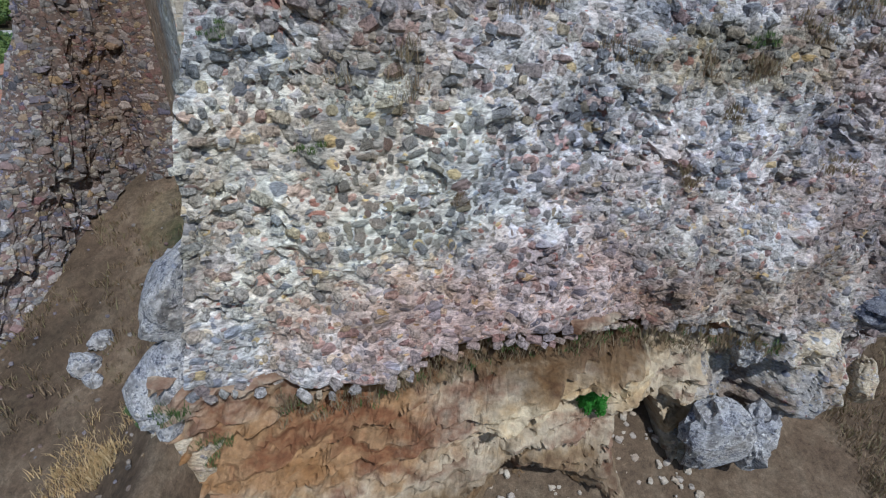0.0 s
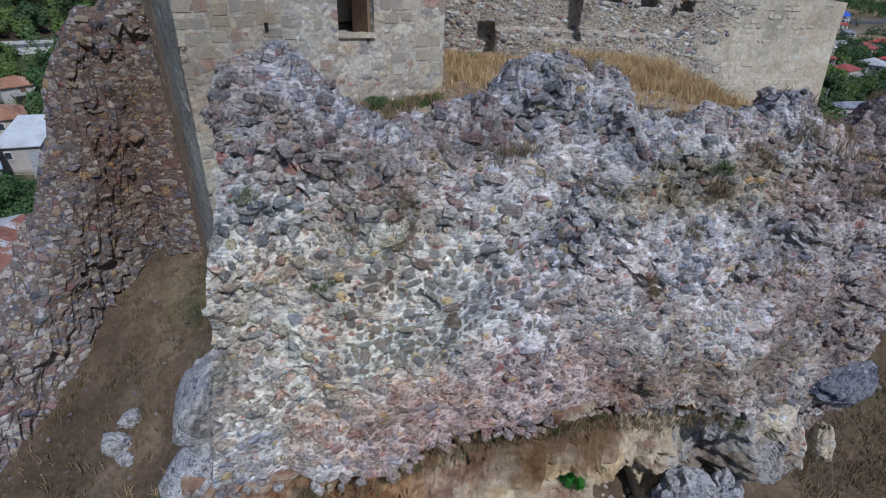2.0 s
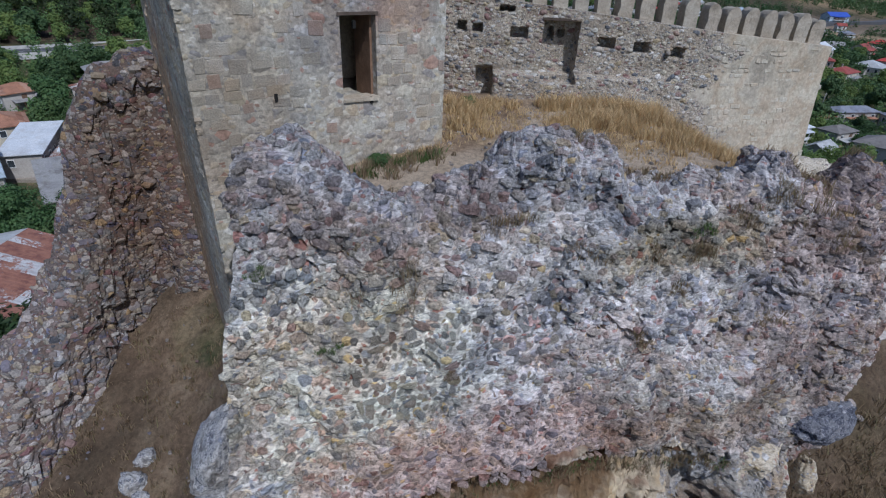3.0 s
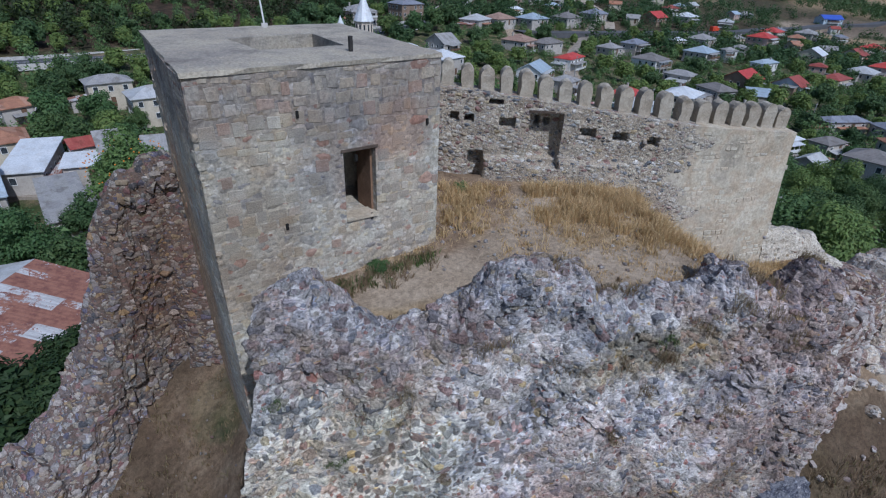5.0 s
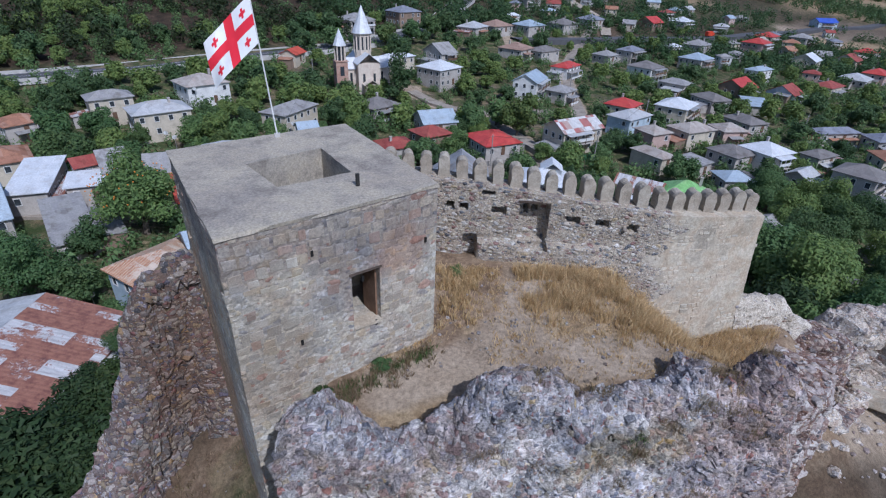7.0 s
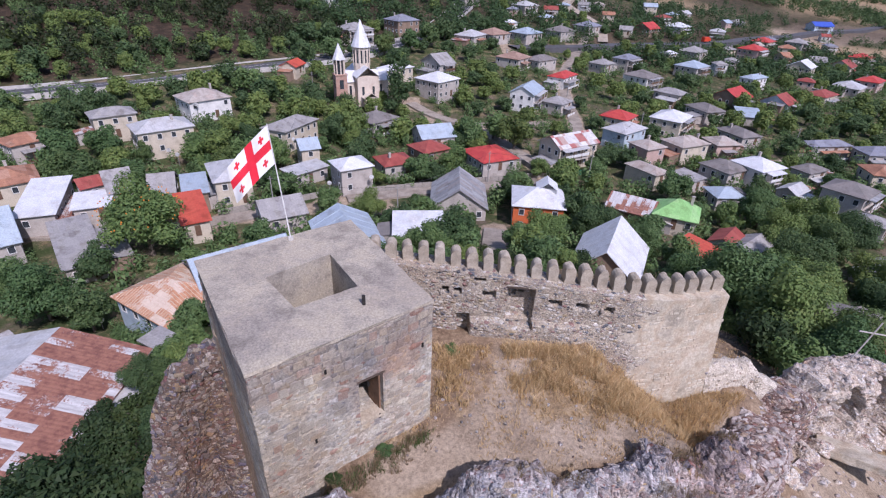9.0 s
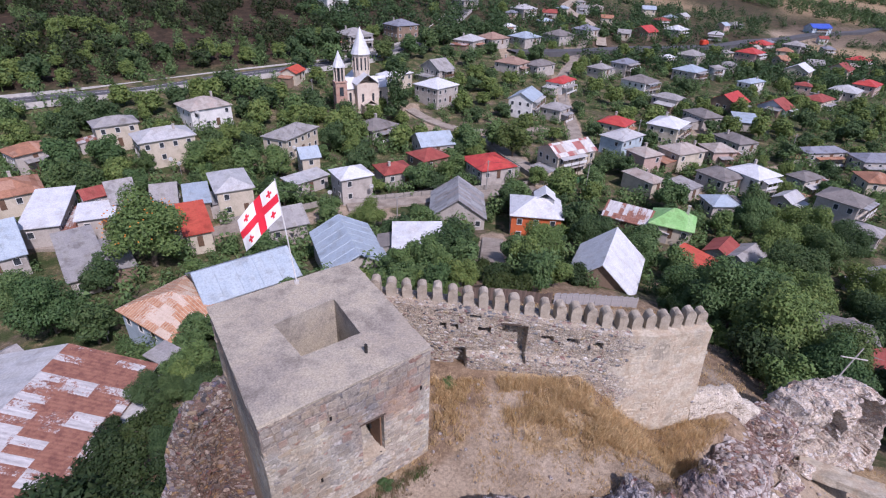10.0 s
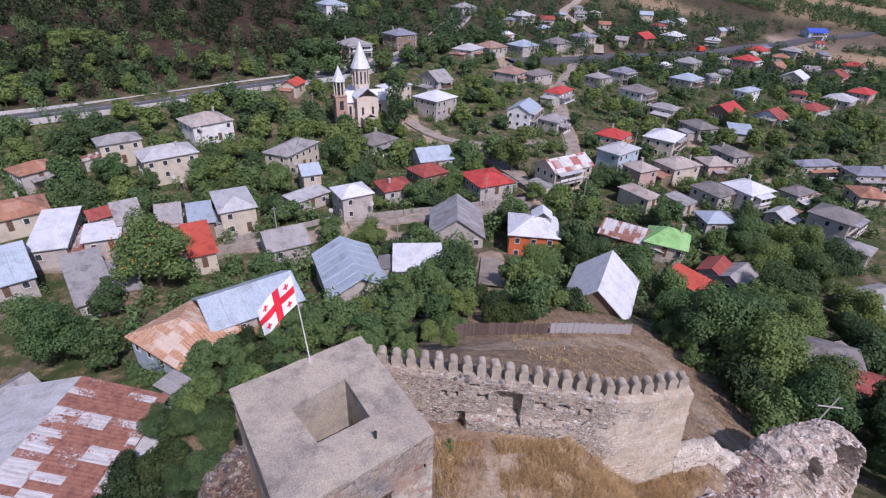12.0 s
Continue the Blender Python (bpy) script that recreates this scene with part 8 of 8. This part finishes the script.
def bank():
    x = rg.uniform(3.5, 13.5)
    y = rg.uniform(13.6, 18.2)
    mid = 17.6 - 0.30 * (x - 4)
    return x, y, abs(y - mid) < abs(rg.gauss(0, 1.25)) + 0.1 and rg.random() < 0.30 + 1.0 * noise.noise(Vector((x, y, 0)) * 0.9) + 0.5 * noise.noise(Vector((x, y, 4)) * 3.0)


def by_tower():
    x, y = rg.uniform(0.3, 3.0), rg.uniform(14.6, 18.2)
    return x, y, y > 14.3 + 0.2 * x and x < 0.6 + (y - 14) * 0.45 + rg.gauss(0, 0.4) and rg.random() < 0.5 + 0.8 * noise.noise(Vector((x, y, 3)) * 0.9)


def anywhere():
    x, y = rg.uniform(-2, 13), rg.uniform(11.5, 18.5)
    return x, y, y - 0.27 * x > 10.9 and y > 14.0 + 0.7 * x - 0.2 or x > 2.0


blades("dry_grass", "tall dry golden grass on the bank", yard_spots(2300, bank, 0.45, 1.2), straw_blades, 1, 0.52, per=14, spread=0.24, width=0.009)
blades("dry_grass", "tall brown dry grass beside the tower", yard_spots(300, by_tower, 0.4, 1.1), straw_blades, 2, 0.42, per=13)
def east_bank():
    x, y = rg.uniform(10.5, 16.5), rg.uniform(14.5, 19.0)
    return x, y, y > 6.2 + 0.78 * x and rg.random() < 0.6 + 0.7 * noise.noise(Vector((x, y, 6)) * 0.9)


blades("dry_grass", "golden dry grass below the end of the crenellated wall", yard_spots(650, east_bank, 0.4, 1.1), straw_blades, 16, 0.45, per=13, spread=0.24, width=0.009)
blades("sparse_grass", "sparse short dry grass on trodden earth", yard_spots(1500, anywhere, 0.4, 1.0), straw_blades, 3, 0.2, per=9, spread=0.2)


def slope_grass():
    x, y = rg.uniform(8, 34), rg.uniform(22, 52)
    return x, y, math.hypot(x - 3, y - 16) > 9 and y > 21.5


blades("hill_grass", "short dry grass on the castle hill", yard_spots(1400, slope_grass, 0.5, 1.2), straw_blades, 4, 0.3, per=9, spread=0.35, width=0.02)


def cliff_slope():
    x, y = rg.uniform(11.5, 19), rg.uniform(4, 13)
    return x, y, y - 0.27 * x < 8.6 + 0.3 * rg.random()


blades("slope_grass", "long brown dry grass on the slope below the cliff", yard_spots(900, cliff_slope, 0.5, 1.3), brown_blades, 14, 0.42, per=12, spread=0.3, width=0.014)


def gully_spot():
    x, y = rg.uniform(-11, -5), rg.uniform(7.5, 14)
    return x, y, True


blades("gully_weeds", "dry brown weeds in the gully", yard_spots(300, gully_spot, 0.5, 1.2), brown_blades, 5, 0.25, per=12)
blades("gully_grass", "yellow and green grass at the gully's mouth", [(x, y, float(ground_z(x, y)), rg.uniform(0.6, 1.2)) for x, y in ((-6.5 + rg.gauss(0, 0.5), 6.85 + rg.gauss(0, 0.35)) for _ in range(110))], straw_blades, 6, 0.28, per=18, width=0.008)


# weeds rooted in the curtain wall: brown tufts, with a few green ones
def wall_weeds(places, mat, seed, tall, label):
    spots = []
    for x, z, k in places:
        for _ in range(7):
            px, pz = x + rg.gauss(0, 0.24 * k), z + rg.gauss(0, 0.12 * k)
            spots.append((px, face_y(px, pz) - 0.10, pz, k))
    return blades("wall_weeds", label, spots, mat, seed, tall * 0.75, per=26, spread=0.16, width=0.006)


wall_weeds(((1.67, 9.5, 1.3), (-0.62, 8.56, 1.4), (4.75, 8.5, 1.0), (6.32, 8.5, 1.0), (8.2, 9.55, 1.4), (4.9, 6.45, 0.7), (3.2, 8.75, 1.1), (9.5, 9.0, 1.4), (7.3, 9.2, 1.0), (6.1, 8.5, 0.9), (0.6, 6.5, 0.5), (4.8, 6.7, 0.6), (8.5, 6.5, 0.9), (10.3, 8.2, 1.2), (5.6, 7.7, 0.7)), brown_blades, 7, 0.26, "dry brown weeds rooted in the wall")
wall_weeds(((-2.0, 7.4, 0.5), (-3.3, 9.0, 0.5), (6.1, 8.9, 0.7), (-3.5, 2.7, 0.8), (-4.4, 3.4, 0.8)), green_blades, 8, 0.22, "small green weeds rooted in the wall")
crest = []
for x0, k in ((-0.5, 0.6), (3.6, 0.9), (4.6, 1.1), (9.2, 1.2), (9.8, 1.2), (8.9, 1.0), (11.3, 1.0), (5.4, 0.7)):
    for _ in range(14):
        x = x0 + rg.gauss(0, 0.3)
        crest.append((x, face_y(x, 10) + 0.9 + rg.gauss(0, 0.2), float(crest_z(x)) - 0.1, k))
blades("crest_weeds", "dry brown weeds along the broken wall top", crest, brown_blades, 9, 0.28, per=16)


def weed_bush(x, y, r, kind, label):
    crown, trunk = KINDS[kind]
    root = thing("bush", label, "bush", x, y, float(ground_z(x, y)) - 0.05, (x * 50) % 360)
    root.scale = (r, r, r * 0.7)
    for nm, me in (("stem", trunk), ("leaves", crown)):
        o = new(nm, me)
        o.parent = root


for x, y, r, k in ((-1.5, 12.75, 0.38, 5), (-3.2, 11.6, 0.34, 4), (1.1, 18.0, 0.4, 5), (-5.35, 7.0, 0.36, 5)):
    weed_bush(x, y, r, k, "small green weedy bush against the masonry")
blades("base_weeds", "green and brown weeds along the tower's foot", [(x, y, float(ground_z(x, y)), rg.uniform(0.6, 1.2)) for x, y in ((-4.0 + 4.2 * t + rg.gauss(0, 0.15), 11.0 + 2.95 * t - abs(rg.gauss(0, 0.25)) - 0.1) for t in (rg.random() ** 1.6 for _ in range(80)))], green_blades, 11, 0.26)
blades("base_weeds", "dry weeds along the tower's foot", [(x, y, float(ground_z(x, y)), rg.uniform(0.6, 1.2)) for x, y in ((-4.0 + 4.2 * t + rg.gauss(0, 0.2), 11.0 + 2.95 * t - abs(rg.gauss(0, 0.35)) - 0.1) for t in (rg.random() for _ in range(110)))], brown_blades, 12, 0.3)
o = thing("bush", "bright green shrub growing in the cave mouth", "bush", 3.65, 8.3, 1.5)
o.scale = (0.42, 0.35, 0.78)
shrub_leaves = KINDS[5][0].copy()
shrub_leaves.materials[0] = leaf_material("bright_shrub", ((0.03, 0.15, 0.025), (0.05, 0.22, 0.035)), ((0.04, 0.19, 0.03), (0.06, 0.25, 0.045), (0.025, 0.12, 0.02)))
for nm, me in (("stem", KINDS[5][1]), ("leaves", shrub_leaves)):
    q = new(nm, me)
    q.parent = o


# loose stones
def loose(name, label, n, region, lo, hi, mat):
    rows = []
    for _ in range(n):
        x, y = region()
        s = rg.uniform(lo, hi)
        rows.append((np.array([x, y, float(ground_z(x, y)) + s * 0.15]), (rg.gauss(0, 0.2), rg.gauss(0, 0.2), 1.0), rg.uniform(0, 3), (s, s * rg.uniform(0.6, 1), s * 0.6), rg.randrange(99)))
    vs, fs, base = [], [], 0
    for p, nn, spin, size, k in rows:
        co, fa = PEBBLES[k % len(PEBBLES)]
        vs.append((co * np.array(size)) @ frame_of(nn, spin).T + p)
        fs.append(fa + base)
        base += len(co)
    return tagged(new(name, mesh_np(name, np.concatenate(vs), np.concatenate(fs), mat)), label, "stones", kind="stuff")


loose("fallen_stones", "tan fallen stones on the ground below the cave", 260, lambda: (rg.uniform(0, 7), rg.uniform(7.2, 10.4)), 0.05, 0.24, cliff_stone)
loose("fallen_stones", "scattered stones in the earth gully", 200, lambda: (rg.uniform(-11.5, -4.8), rg.uniform(5.5, 14)), 0.03, 0.13, ruin_stone)
loose("fallen_stones", "scattered stones on the castle yard", 260, lambda: (rg.uniform(-1, 13), rg.uniform(12.5, 18.3)), 0.04, 0.16, stone_joined)
loose("fallen_stones", "rubble scattered round the eastern ruin", 200, lambda: (rg.uniform(14, 28), rg.uniform(12, 21)), 0.08, 0.35, ruin_heap_stone)

# weeds and roots hanging along the wall's foot
for seed, mat, n, tall, label in ((41, brown_blades, 210, 0.22, "brown weeds and roots along the foot of the wall"), (42, green_blades, 60, 0.16, "small green weeds along the foot of the wall")):
    foot = []
    for _ in range(n):
        x = rg.uniform(-2.6, 9.5)
        z = float(foot_z(x)) + rg.gauss(-0.08, 0.12)
        foot.append((x, face_y(x, z) - 0.02 + rg.gauss(0, 0.06), z, rg.uniform(0.5, 1.2)))
    blades("foot_weeds", label, foot, mat, seed, tall, per=12, spread=0.14, width=0.008)
